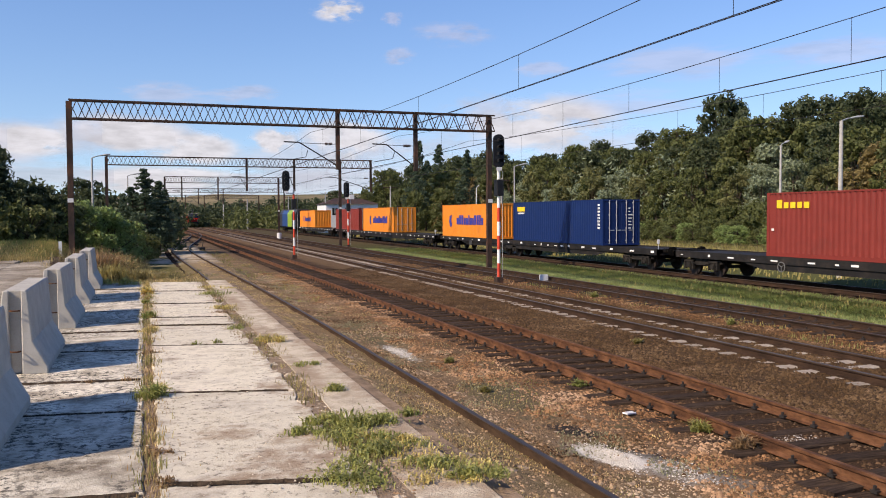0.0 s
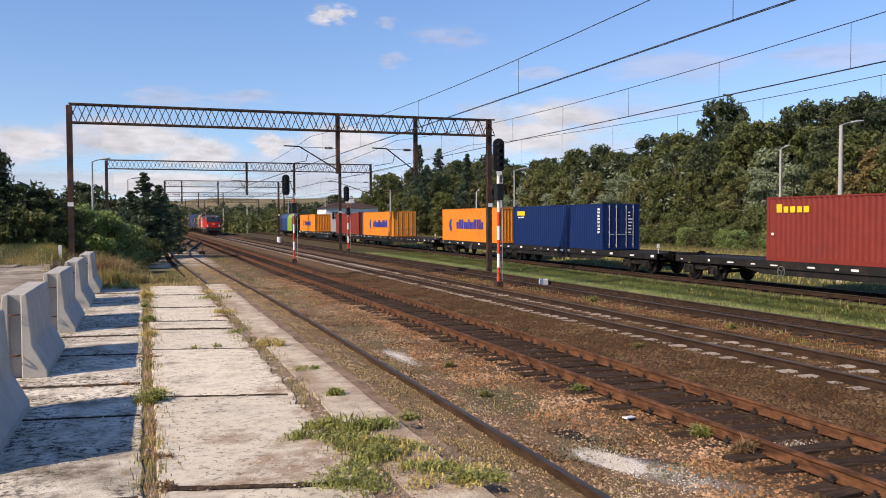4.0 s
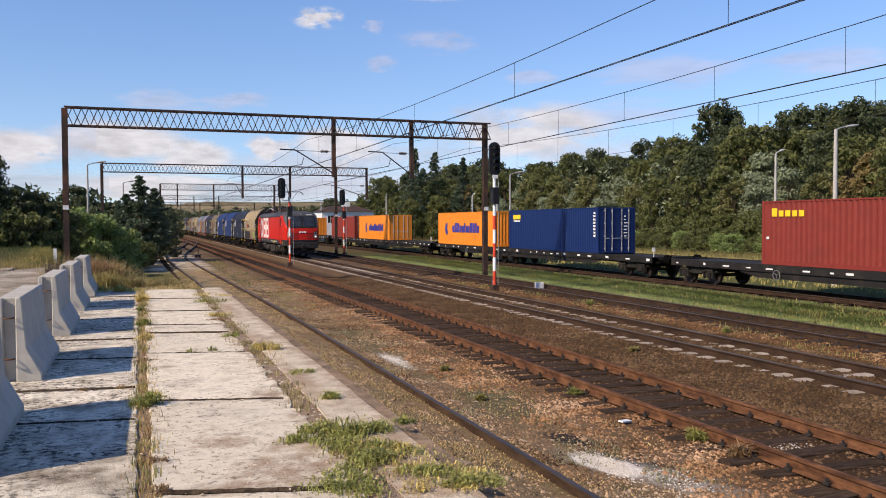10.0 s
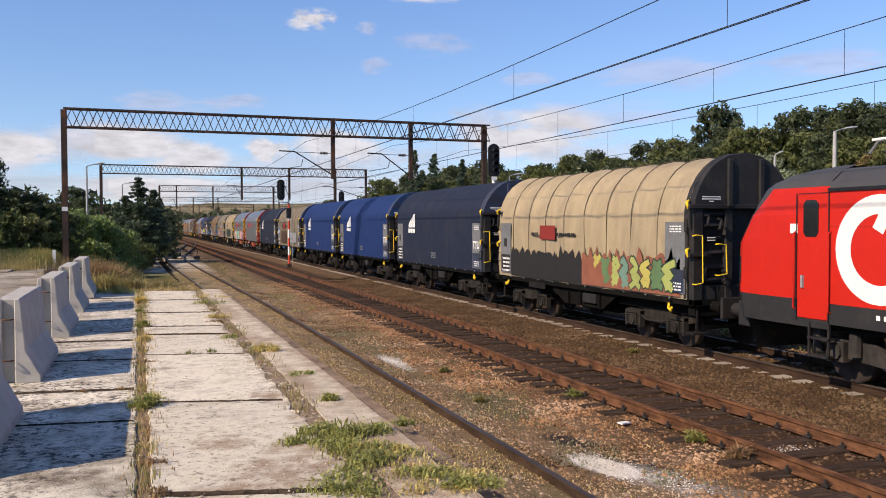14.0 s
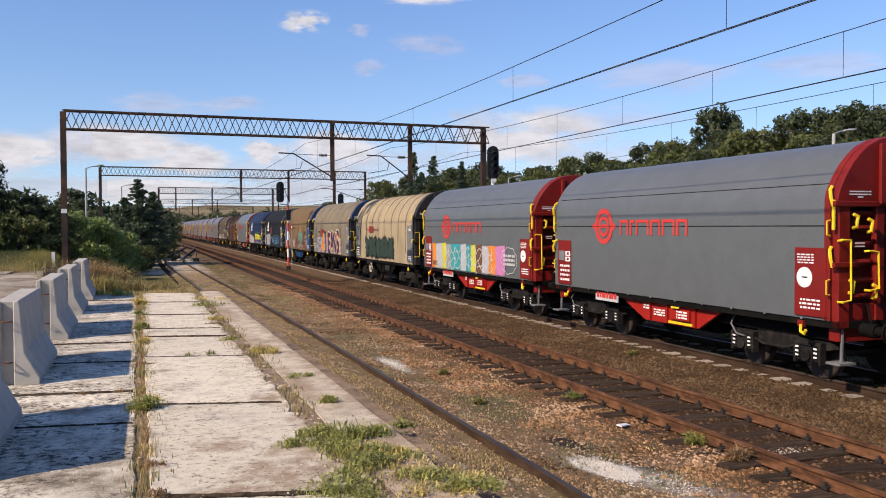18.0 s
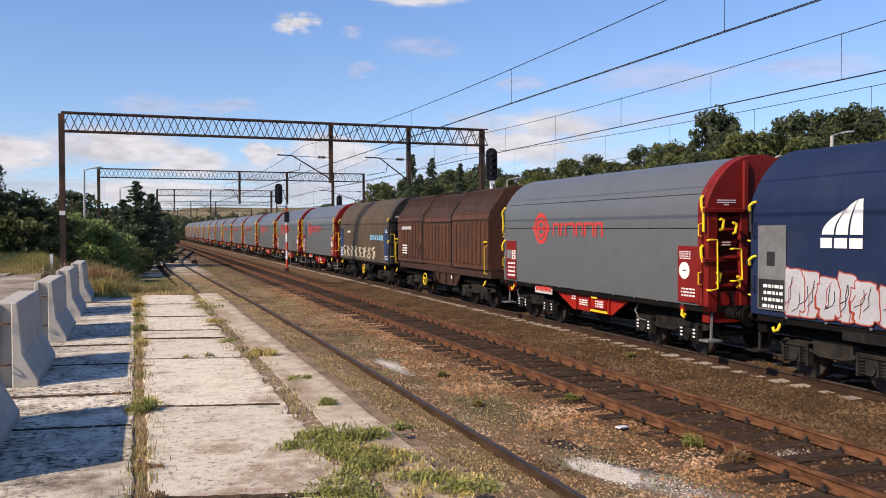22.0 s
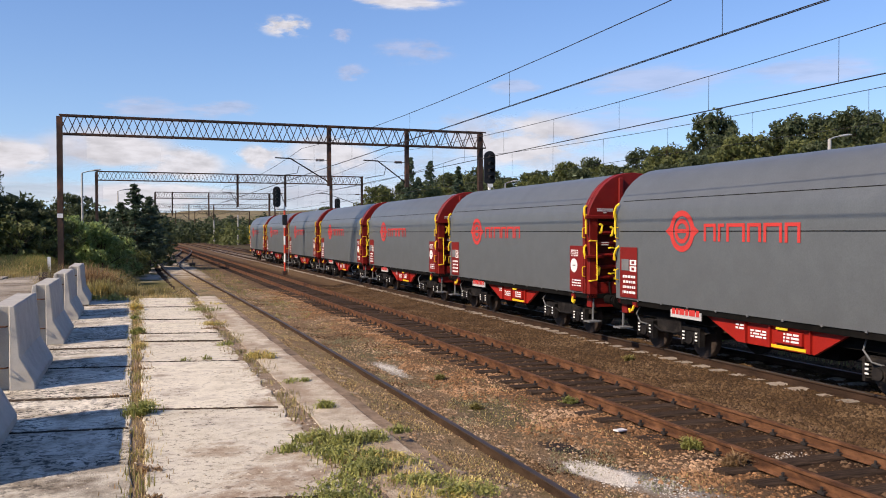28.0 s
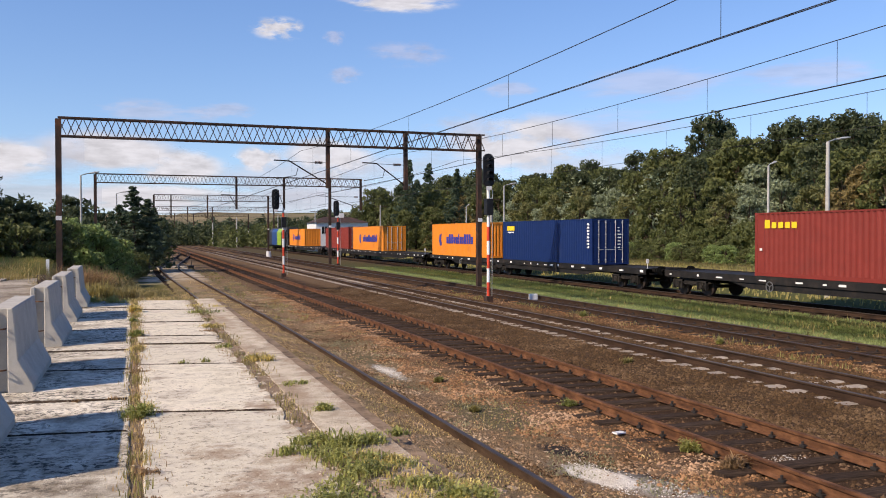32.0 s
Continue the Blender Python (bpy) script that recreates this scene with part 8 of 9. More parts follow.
def blades(name, label, places, high, wide, material, seed, lean=0.5, category="grass"):
    """places: n x 3 feet of the blades; each is a bent strip of two quads."""
    g = np.random.default_rng(seed)
    n = len(places)
    a = g.random(n) * math.tau
    d = np.stack([np.cos(a), np.sin(a), 0 * a], 1)
    s = np.stack([-np.sin(a), np.cos(a), 0 * a], 1)
    h = (high * (0.5 + 0.8 * g.random(n)))[:, None]
    w = (wide * (0.6 + 0.8 * g.random(n)))[:, None]
    up = np.array([0, 0, 1.0])
    ln = (lean * g.random(n))[:, None]
    p0, p1, p2 = places, places + up * h * 0.55 + d * h * ln * 0.3, places + up * h * (1 - 0.25 * ln) + d * h * ln
    v = np.stack([p0 - s * w, p0 + s * w, p1 + s * w * 0.8, p1 - s * w * 0.8, p2 + s * w * 0.1, p2 - s * w * 0.1], 1).reshape(-1, 3)
    k = np.arange(n)[:, None] * 6
    f = np.concatenate([k + np.array([[0, 1, 2, 3]]), k + np.array([[3, 2, 4, 5]])])
    me = bpy.data.meshes.new(name)
    me.from_pydata(v.tolist(), [], f.tolist())
    me.materials.append(material)
    return tagged(new(name, me), label, category, kind="stuff")


def field(seed, n, x0, x1, y0, y1, clump=0.0, base=None, near_bias=1.0):
    g = np.random.default_rng(seed)
    x = x0 + (x1 - x0) * g.random(n)
    y = y0 + (y1 - y0) * g.random(n) ** near_bias
    if clump:
        keep = np.array([noise.noise(Vector((a / 1.3, b / 1.3, seed))) for a, b in zip(x, y)]) > clump
        x, y = x[keep], y[keep]
    z = surface_z(x, y) if base is None else base + 0 * x
    return np.stack([x, y, z], 1)


blades("grass_strip", "green grass strip between the tracks", field(1, 46000, 19.0, 24.3, 8, 75, near_bias=1.4), 0.15, 0.022, GRASS["green"], 1, 1.2)
blades("grass_strip", "drier grass tufts in the green strip", field(2, 9000, 18.8, 24.4, 8, 75, 0.15, near_bias=1.4), 0.20, 0.016, GRASS["mixed"], 2, 1.0)
blades("meadow_grass", "yellowing meadow grass at the foot of the wood", field(3, 17000, 28.5, 60, 14, 130), 0.30, 0.035, GRASS["mixed"], 3)
blades("meadow_grass", "dry meadow grass at the foot of the wood", field(4, 5000, 44, 55, 20, 130), 0.3, 0.03, GRASS["olive"], 4)
blades("dry_grass", "dry brown grass beyond the platform end", field(5, 8000, -1.6, 2.9, 23.2, 50, -0.05, near_bias=1.2), 0.11, 0.010, GRASS["olive"], 5, 1.0)
blades("dry_grass", "dry straw grass beyond the platform end", field(50, 6500, -1.6, 2.9, 23.2, 46, -0.05, near_bias=1.3), 0.10, 0.009, GRASS["dry"], 50, 1.1)


def clump(name, label, x, y, r, high, n, wide, material, seed):
    """A rounded tussock of grass."""
    g = np.random.default_rng(seed)
    q = g.normal(size=(n, 2)) * r * 0.45
    p = np.stack([x + q[:, 0], y + q[:, 1], 0 * q[:, 0]], 1)
    p[:, 2] = ground_z(p[:, 0], p[:, 1])
    keep = np.hypot(q[:, 0], q[:, 1]) < r
    return blades(name, label, p[keep], high, wide, material, seed, 0.9)


for k, (x, y, r, h, n, kind) in enumerate(((-1.4, 27.0, 0.8, 1.0, 2600, "brown"), (-0.9, 28.2, 0.7, 0.95, 2000, "olive"), (-1.1, 27.6, 0.7, 0.9, 1500, "dry"), (-1.9, 29.5, 1.0, 1.2, 2200, "olive"), (-0.9, 31, 1.1, 0.8, 1400, "brown"), (0.1, 33, 1.0, 0.4, 900, "olive"), (-2.2, 33, 1.2, 0.9, 1300, "dry"), (-1.4, 36, 1.5, 0.8, 1200, "mixed"), (-0.9, 24.6, 0.5, 0.5, 700, "mixed"), (-0.2, 25.6, 0.5, 0.42, 600, "olive"), (0.9, 40, 1.2, 0.3, 700, "mixed"), (0.3, 45, 1.3, 0.4, 800, "olive"))):
    clump("grass_tussock", "tall dry brown and olive grass tussock beside the platform end", x, y, r, h, n, 0.011, GRASS[kind], 500 + k)
blades("dry_grass", "brown seed stalks beyond the platform end", field(7, 500, -2.4, 0.6, 23.6, 40), 0.32, 0.008, GRASS["brown"], 7)
blades("rough_grass", "green rough grass behind the platform end", field(8, 5000, -4.5, 0.4, 36, 80), 0.24, 0.018, GRASS["mixed"], 8)
blades("rough_grass", "tall olive weeds at the edge of the loading yard", field(9, 13000, -13, -3.4, 36.5, 47), 0.55, 0.016, GRASS["olive"], 9)
blades("rough_grass", "straw weeds at the edge of the loading yard", field(10, 2200, -13, -3.6, 36, 45, -0.05), 0.5, 0.012, GRASS["dry"], 10)
blades("rough_grass", "green weeds at the edge of the loading yard", field(51, 5000, -13, -3.6, 38, 47, 0.0), 0.6, 0.02, GRASS["green"], 51)
blades("track_grass", "sparse grass between siding and rusty track", field(11, 16000, 4.7, 6.8, 4, 75, 0.2, near_bias=1.5), 0.032, 0.007, GRASS["mixed"], 11, 1.5)
blades("track_grass", "dry thin grass beside the platform edge", field(12, 26000, 3.3, 4.62, 4, 60, -0.02, near_bias=1.7), 0.028, 0.007, GRASS["dry"], 12, 1.6)
blades("track_grass", "olive tufts beside the platform edge", field(52, 12000, 3.3, 4.6, 4, 40, 0.12, near_bias=1.7), 0.032, 0.007, GRASS["olive"], 52, 1.5)
blades("track_grass", "green grass along the siding", field(13, 1800, 4.8, 6.3, 30, 85, 0.05), 0.14, 0.014, GRASS["mixed"], 13)
blades("track_grass", "yellowish weeds between the main tracks", field(14, 3500, 14.9, 16.2, 10, 45, 0.15), 0.12, 0.009, GRASS["mixed"], 14)


def joint(seed, n, x, spread, y0, y1, clumped):
    p = field(seed, n, 0, 1, y0, y1, base=1.185)
    g = np.random.default_rng(seed + 900)
    p[:, 0] = x + g.normal(size=n) * spread * (0.5 + np.array([noise.noise(Vector((seed, y * 0.9, 0))) for y in p[:, 1]]) * 1.0 + 0.4)
    return p[np.array([noise.noise(Vector((x * 3, y * 1.6, seed))) for x, y in p[:, :2]]) > clumped]


blades("joint_grass", "green grass growing along a slab joint", joint(15, 3600, 0.05, 0.07, 3, 23, 0.0), 0.085, 0.004, GRASS["mixed"], 15)
blades("joint_grass", "dry grass growing along a slab joint", joint(16, 3000, 0.05, 0.08, 2.5, 23, -0.25), 0.055, 0.0035, GRASS["dry"], 16)
blades("joint_grass", "brown grass growing along a slab joint", joint(18, 1100, 0.05, 0.075, 2.5, 23, -0.2), 0.06, 0.0035, GRASS["brown"], 18)
blades("joint_grass", "dry grass between slabs and edging", joint(17, 4200, 1.42, 0.11, 3, 23, 0.02), 0.06, 0.004, GRASS["olive"], 17)


def weed(name, label, x, y, z, r, high, n, size, material, seed):
    """A spreading tuft: narrow leaning leaves and a few small leaflets on stalks."""
    g = np.random.default_rng(seed)
    q = g.normal(size=(n, 2)) * r * 0.3
    lobes = g.normal(size=(7, 2)) * r * 0.55
    q = q * 0.7 + lobes[g.integers(0, 7, n)]
    foot = np.stack([x + q[:, 0] * 1.3, y + q[:, 1], np.full(n, z)], 1)
    far = np.hypot(q[:, 0], q[:, 1]) / max(r, 0.01)
    h = high * np.clip(1.15 - 0.55 * far, 0.25, 1.2) * (0.45 + 0.75 * g.random(n))
    a = g.random(n) * math.tau
    d = np.stack([np.cos(a), np.sin(a), 0 * a], 1)
    s = np.stack([-np.sin(a), np.cos(a), 0 * a], 1)
    w = (size * 0.28 * (0.6 + 0.8 * g.random(n)))[:, None]
    ln = (0.25 + 0.9 * g.random(n))[:, None]
    h = h[:, None]
    up = np.array([0, 0, 1.0])
    p1, p2 = foot + up * h * 0.6 + d * h * ln * 0.35, foot + up * h * (1 - 0.45 * ln) + d * h * ln
    v = np.stack([foot - s * w * 0.4, foot + s * w * 0.4, p1 + s * w, p1 - s * w, p1 - s * w, p1 + s * w, p2 + s * w * 0.1, p2 - s * w * 0.1], 1).reshape(-1, 3)
    t = thing(name, label, "weed", "weeds on the platform", at=Matrix.Identity(4))
    tagged(part("tuft", quad_mesh("tuft", v, material, 4), None, t), kind="stuff")
    k = g.integers(0, n, max(10, n // 4))
    v = leaf_cloud(p2[k], np.full(len(k), 0.012), len(k) * 2, size * 0.45, g)
    v[:, 2] = np.maximum(v[:, 2], z + 0.004)
    tagged(part("leaf_spray", quad_mesh("leaf_spray", v, material), None, t), kind="stuff")
    return t


WEEDS = [  # x, y, radius, height, leaves, kind
    (1.18, 6.52, 0.16, 0.11, 500, "weed"), (1.42, 6.66, 0.20, 0.17, 800, "weed"), (1.62, 6.72, 0.22, 0.20, 900, "weed"), (1.88, 6.72, 0.12, 0.09, 300, "weed"), (2.1, 6.78, 0.07, 0.12, 260, "weed"),
    (1.44, 6.15, 0.24, 0.16, 900, "weed"), (1.66, 6.1, 0.22, 0.12, 700, "yellow"), (1.52, 5.75, 0.26, 0.14, 900, "weed"), (1.80, 5.80, 0.22, 0.08, 500, "yellow"), (1.30, 5.40, 0.24, 0.11, 800, "weed"),
    (1.62, 5.28, 0.30, 0.13, 1300, "weed"), (1.90, 5.35, 0.20, 0.10, 600, "yellow"), (2.02, 5.08, 0.13, 0.15, 600, "weed"), (1.75, 5.05, 0.2, 0.08, 500, "yellow"), (1.14, 5.32, 0.14, 0.08, 350, "weed"),
    (1.60, 11.4, 0.16, 0.20, 500, "yellow"), (1.50, 11.7, 0.10, 0.10, 240, "weed"), (1.72, 9.5, 0.14, 0.08, 400, "weed"), (1.74, 8.0, 0.09, 0.13, 300, "weed"), (1.42, 16.0, 0.22, 0.14, 500, "yellow"), (1.45, 18.9, 0.25, 0.18, 500, "weed"),
    (1.38, 15.2, 0.16, 0.10, 300, "brown"), (1.30, 13.0, 0.12, 0.12, 260, "weed"), (1.5, 20.5, 0.3, 0.16, 400, "yellow"), (0.9, 11.66, 0.05, 0.10, 120, "weed"), (0.62, 11.6, 0.04, 0.09, 90, "weed"),
    (0.08, 8.3, 0.10, 0.22, 520, "weed"), (0.08, 8.62, 0.08, 0.14, 300, "yellow"), (0.06, 15.0, 0.12, 0.2, 400, "weed"), (0.05, 13.2, 0.1, 0.14, 300, "yellow"), (0.02, 19.6, 0.14, 0.3, 420, "yellow"), (0.08, 6.3, 0.08, 0.08, 260, "brown"),
    (0.06, 11.0, 0.08, 0.09, 220, "brown"), (0.1, 5.6, 0.08, 0.07, 240, "brown"), (-0.03, 17.4, 0.1, 0.16, 300, "weed"), (-0.2, 9.28, 0.04, 0.09, 90, "brown"), (-0.55, 9.27, 0.03, 0.07, 80, "brown"), (-0.45, 22.6, 0.3, 0.3, 500, "weed"), (-0.9, 22.9, 0.25, 0.25, 400, "weed")]
for k, (x, y, r, h, n, kind) in enumerate(WEEDS):
    weed("weed", {"weed": "low green weed in a joint of the concrete", "yellow": "yellowing weed in a joint of the concrete", "brown": "withered brown weed in a slab joint"}[kind],
         x, y, 1.19, r * 1.05, h * 0.75, int(n * 0.42), 0.020 + 0.02 * h, GRASS[kind], 100 + k)
for k, (x, y, h, kind) in enumerate(((7.42, 9.9, 0.22, "weed"), (7.36, 8.9, 0.26, "brown"), (7.3, 13.2, 0.2, "weed"), (15.5, 19.3, 0.22, "weed"), (15.8, 27.5, 0.3, "weed"), (11.1, 17.2, 0.2, "mixed"), (5.6, 13.5, 0.14, "mixed"), (6.0, 16.4, 0.16, "mixed"))):
    weed("weed", "single weed growing in the ballast", x, y, -0.2, h * 0.4, h, 260, 0.035, GRASS[kind], 300 + k)

blades("track_grass", "grey-green grass patches beside the siding", field(61, 30000, 4.75, 6.4, 5, 60, 0.18, near_bias=1.4), 0.034, 0.008, GRASS["grey"], 61, 1.6)
blades("track_grass", "straw grass patches beside the siding", field(62, 14000, 4.7, 6.9, 5, 60, 0.22, near_bias=1.4), 0.028, 0.007, GRASS["dry"], 62, 1.6)
blades("track_grass", "grey-green grass at the foot of the platform", field(63, 16000, 2.5, 3.6, 5, 50, 0.1, near_bias=1.5), 0.036, 0.008, GRASS["grey"], 63, 1.6)
STONE = mat("stone", [(0.048, 0.029, 0.016), (0.088, 0.052, 0.029), (0.145, 0.096, 0.060)], 0.6, 0.9, bump=0.2, bump_scale=80, vary=0.6, spec=0.08)
STONE_PALE = mat("stone_pale", [(0.155, 0.092, 0.048), (0.24, 0.155, 0.09), (0.37, 0.285, 0.195)], 0.6, 0.9, bump=0.2, bump_scale=80, vary=0.62, spec=0.08)
STONE_DARK = mat("stone_dark", [(0.050, 0.029, 0.015), (0.080, 0.048, 0.024), (0.120, 0.076, 0.041)], 0.6, 0.9, bump=0.2, bump_scale=80, vary=0.4, spec=0.08)
STONE_ORANGE = mat("stone_orange", [(0.14, 0.071, 0.034), (0.235, 0.130, 0.066), (0.37, 0.25, 0.16)], 0.6, 0.9, bump=0.2, bump_scale=80, vary=0.6, spec=0.08)
STONE_RUST = mat("stone_rust", [(0.10, 0.050, 0.022), (0.165, 0.088, 0.040), (0.25, 0.155, 0.085)], 0.6, 0.9, bump=0.2, bump_scale=80, vary=0.5, spec=0.08)
CHALK = mat("chalk", [(0.44, 0.40, 0.35), (0.62, 0.58, 0.52)], 3, 0.95, bump=0.5, bump_scale=60, vary=0.12)


def off_sleepers(p, seed, keep=0.25, x=13.06):
    """Leaves the sleepers of a track mostly bare."""
    g = np.random.default_rng(seed)
    r = np.abs(p[:, 0] - x)
    return p[(r > 1.33) | ((r < 0.42) & (x > 10)) | (g.random(len(p)) < 1.6 * keep)]


def stones(name, label, places, size, material, seed, flat=1.0):
    """Broken stones as squashed octahedra with cut tips, one mesh."""
    g = np.random.default_rng(seed)
    if name == "ballast_stones":
        bare = np.full(len(places), False)
        for x0, y0, rx, ry, lean in ((5.78, 9.0, 0.42, 1.25, -0.40), (5.75, 13.0, 0.45, 1.2, 0.0), (5.42, 18.2, 0.25, 1.1, 0.0)):
            dx, dy = places[:, 0] - x0 - lean * (places[:, 1] - y0), places[:, 1] - y0
            bare |= (dx / rx) ** 2 + (dy / ry) ** 2 < 0.5 + 0.8 * g.random(len(places))
        places = places[~bare | (g.random(len(places)) < 0.10)]
    n = len(places)
    base = np.array([(1, 0, 0), (0.3, 0.95, 0), (-0.8, 0.6, 0), (-0.8, -0.6, 0), (0.3, -0.95, 0), (0.25, 0.2, 0.8), (-0.3, -0.15, 0.75)], float)
    faces = np.array([(0, 1, 5), (1, 2, 5), (2, 6, 5), (2, 3, 6), (3, 4, 6), (4, 0, 5), (4, 5, 6)])
    a = g.random(n) * math.tau
    c, s = np.cos(a), np.sin(a)
    b = base[None] * (0.7 + 0.6 * g.random((n, 7, 1)))
    k = size * (0.45 + 1.1 * g.random(n) ** 2)
    x = (b[:, :, 0] * c[:, None] - b[:, :, 1] * s[:, None]) * k[:, None]
    y = (b[:, :, 0] * s[:, None] + b[:, :, 1] * c[:, None]) * k[:, None]
    z = flat * b[:, :, 2] * k[:, None] * (0.6 + 0.5 * g.random(n))[:, None] - 0.1 * k[:, None]
    v = np.stack([x, y, z], -1) + places[:, None, :]
    f = (np.arange(n)[:, None, None] * 7 + faces[None]).reshape(-1, 3)
    me = bpy.data.meshes.new(name)
    me.from_pydata(v.reshape(-1, 3).tolist(), [], f.tolist())
    me.materials.append(material)
    return tagged(new(name, me), label, "stones", kind="stuff")


stones("ballast_stones", "dark brown ballast stones of the main line", off_sleepers(field(21, 62000, 9.7, 14.9, 6, 48, near_bias=1.5), 1), 0.034, STONE_DARK, 21)
stones("ballast_stones", "brown ballast stones along the main line", off_sleepers(field(22, 8000, 9.8, 15.0, 6, 48, near_bias=1.5), 2), 0.034, STONE, 22)
stones("ballast_stones", "reddish broken stones round the rusty track", off_sleepers(field(23, 24000, 7.1, 10.2, 3, 42, near_bias=1.6), 3, 0.36, 8.34), 0.028, STONE, 23)
stones("ballast_stones", "orange-tinted broken stones beside the rusty track", field(24, 15000, 5.9, 7.8, 4, 46, near_bias=1.6), 0.026, STONE_ORANGE, 24)
stones("ballast_stones", "pale brown broken stones along the siding", field(30, 15000, 4.65, 6.3, 4, 44, near_bias=1.6), 0.022, STONE_PALE, 30)
stones("ballast_stones", "patches of orange broken stone beside the rusty track", field(64, 26000, 5.6, 7.5, 5, 46, 0.12, near_bias=1.5), 0.034, STONE_ORANGE, 64)
stones("ballast_stones", "dark clinker patches beside the siding", field(65, 16000, 4.6, 6.6, 5, 40, 0.25, near_bias=1.5), 0.026, STONE_DARK, 65)
stones("rubble", "flat pale concrete pieces in the gravel", field(66, 260, 4.6, 6.6, 6, 34, 0.1, near_bias=1.4), 0.075, M["edging"], 66, 0.35)
stones("ballast_stones", "small stones along the siding", field(25, 9000, 3.2, 5.2, 4, 34, near_bias=1.7), 0.024, STONE_PALE, 25)
stones("ballast_stones", "flat pale stones between platform edge and siding", field(29, 70, 3.35, 4.3, 4, 26, near_bias=1.5), 0.11, M["edging"], 29, 0.3)
stones("ballast_stones", "orange-brown stones between the main tracks", field(26, 13000, 14.7, 16.4, 9, 60, near_bias=1.5), 0.032, STONE_RUST, 26)
stones("ballast_stones", "brown stones round the second main track", field(67, 5000, 16.2, 19.2, 9, 50, near_bias=1.5), 0.032, STONE, 67)
stones("rubble", "small concrete crumbs on the platform", field(27, 2400, -1.4, 1.5, 3, 22, base=1.2, near_bias=1.5), 0.009, M["edging"], 27)
stones("rubble", "broken concrete chips along the slab edge", field(33, 520, 1.12, 1.62, 4, 22, base=1.186, near_bias=1.3), 0.045, M["edging"], 33, 0.55)
stones("rubble", "crumbs and grit along the broken slab edge", field(28, 1800, 1.15, 1.56, 3, 22, base=1.185, near_bias=1.4), 0.016, STONE_PALE, 28)
for k, (x, y, rx, ry, n) in enumerate(((5.60, 9.3, 0.20, 0.6, 2400), (5.42, 18.2, 0.2, 0.8, 900), (8.4, 9.1, 0.3, 0.3, 150), (6.0, 8.4, 0.3, 0.6, 420))):
    g = np.random.default_rng(60 + k)
    q = g.normal(size=(n, 2)) * 0.5
    p = np.stack([x + q[:, 0] * rx, y + q[:, 1] * ry, 0 * q[:, 0]], 1)
    p[:, 2] = surface_z(p[:, 0], p[:, 1]) + 0.008
    stones("spilt_lime", "patch of spilt white lime and grit", p, 0.010, CHALK, 70 + k)
part("paper", Shape().box(-0.11, 0.11, -0.05, 0.05, 0, 0.02), M["white"], tagged(new("litter"), "crumpled white paper scrap in the gravel", "litter")).parent.matrix_world = pose(7.0, 11.1, -0.17, 3, 4, 20)
part("slab_piece", Shape().box(-0.28, 0.28, -0.10, 0.10, 0, 0.05), M["timber"], tagged(new("debris"), "dark rotten timber offcut lying in the gravel", "debris")).parent.matrix_world = pose(7.3, 7.2, -0.2, 0, 0, 8)


# ---- lamps, posts, building ----
def lamp_post(label, x, y, z0, z1, arm, material, r=0.09):
    t = thing("street_lamp", label, "lamp post", "yard lamps", at=pose(x, y, z0))
    H = z1 - z0
    part("pole", Shape().tube((0, 0, -0.3), (0, 0, H), r, 10, r * 0.6), material, t, smooth=True)
    if arm:
        part("arm", Shape().path([(0, 0, H), (arm * 0.35, 0, H + 0.12), (arm * 0.6, 0, H + 0.16)], 0.035, 6), M["galv"], t)
        part("lamp_head", Shape().sweep(ring_pts(0, 0, 0.13, 0.06, 12), [lambda u, w, q=q, k=k: (arm * (0.55 + 0.65 * q), u * k, H + 0.16 + 0.1 * q + w * k) for q, k in ((0, 0.7), (0.5, 1.2), (1, 0.6))]), M["galv"], t, smooth=True)
    return t


lamp_post("grey concrete lamp post with an outreach lamp", 31.0, 31.0, -0.2, 7.25, 1.1, M["pole_concrete"], 0.14)
lamp_post("slim concrete post with a small cap lamp", 36.0, 40.6, -0.2, 7.0, 0.5, M["pole_concrete"], 0.1)
lamp_post("tall grey lamp post behind the bushes", -3.15, 60.0, 0.6, 6.8, 0.95, M["pole_concrete"], 0.09)
lamp_post("grey lamp post with a bright lamp head", -1.45, 90.0, 0.0, 7.0, 0.9, M["pole_concrete"], 0.1)
lamp_post("lamp post behind the signal", 27.6, 60.5, -0.2, 6.7, 0.9, M["galv"], 0.08)
lamp_post("short white post beside the far containers", 29.0, 72, -0.2, 5.4, 0.25, M["white"], 0.06)


def crossarm_pole(x, y, h):
    t = thing("telegraph_pole", "old concrete pole with a crossarm before the wood", "pole", "poles along the line", at=pose(x, y, -0.3))
    part("pole", Shape().tube((0, 0, 0), (0, 0, h), 0.11, 8, 0.09), M["pole_concrete"], t)
    part("crossarm", Shape().box(-1.0, 1.0, -0.06, 0.06, h - 0.25, h - 0.15), M["mast_brown"], t)
    return t


for x, y, h in ((37.0, 84.5, 7.2), (34.0, 118.0, 7.5), (31.0, 150, 7.5), (30, 185, 7.5)):
    crossarm_pole(x, y, h)

for x, y, h in ((5.4, 205, 9.0), (20.5, 235, 8.5), (24.0, 210, 7.5), (28.0, 245, 8.0)):
    t = thing("catenary_mast", "slim grey concrete mast at the far end of the yard", "mast", "far masts", at=pose(x, y, -0.4))
    part("pole", Shape().tube((0, 0, 0), (0, 0, h), 0.2, 8, 0.13), M["pole_concrete"], t)
    part("bracket", Shape().tube((0, 0, h - 1.2), (-2.2, 0, h - 0.5), 0.05, 6).tube((0, 0, h - 0.5), (-2.2, 0, h - 0.5), 0.035, 6), M["mast_brown"], t)

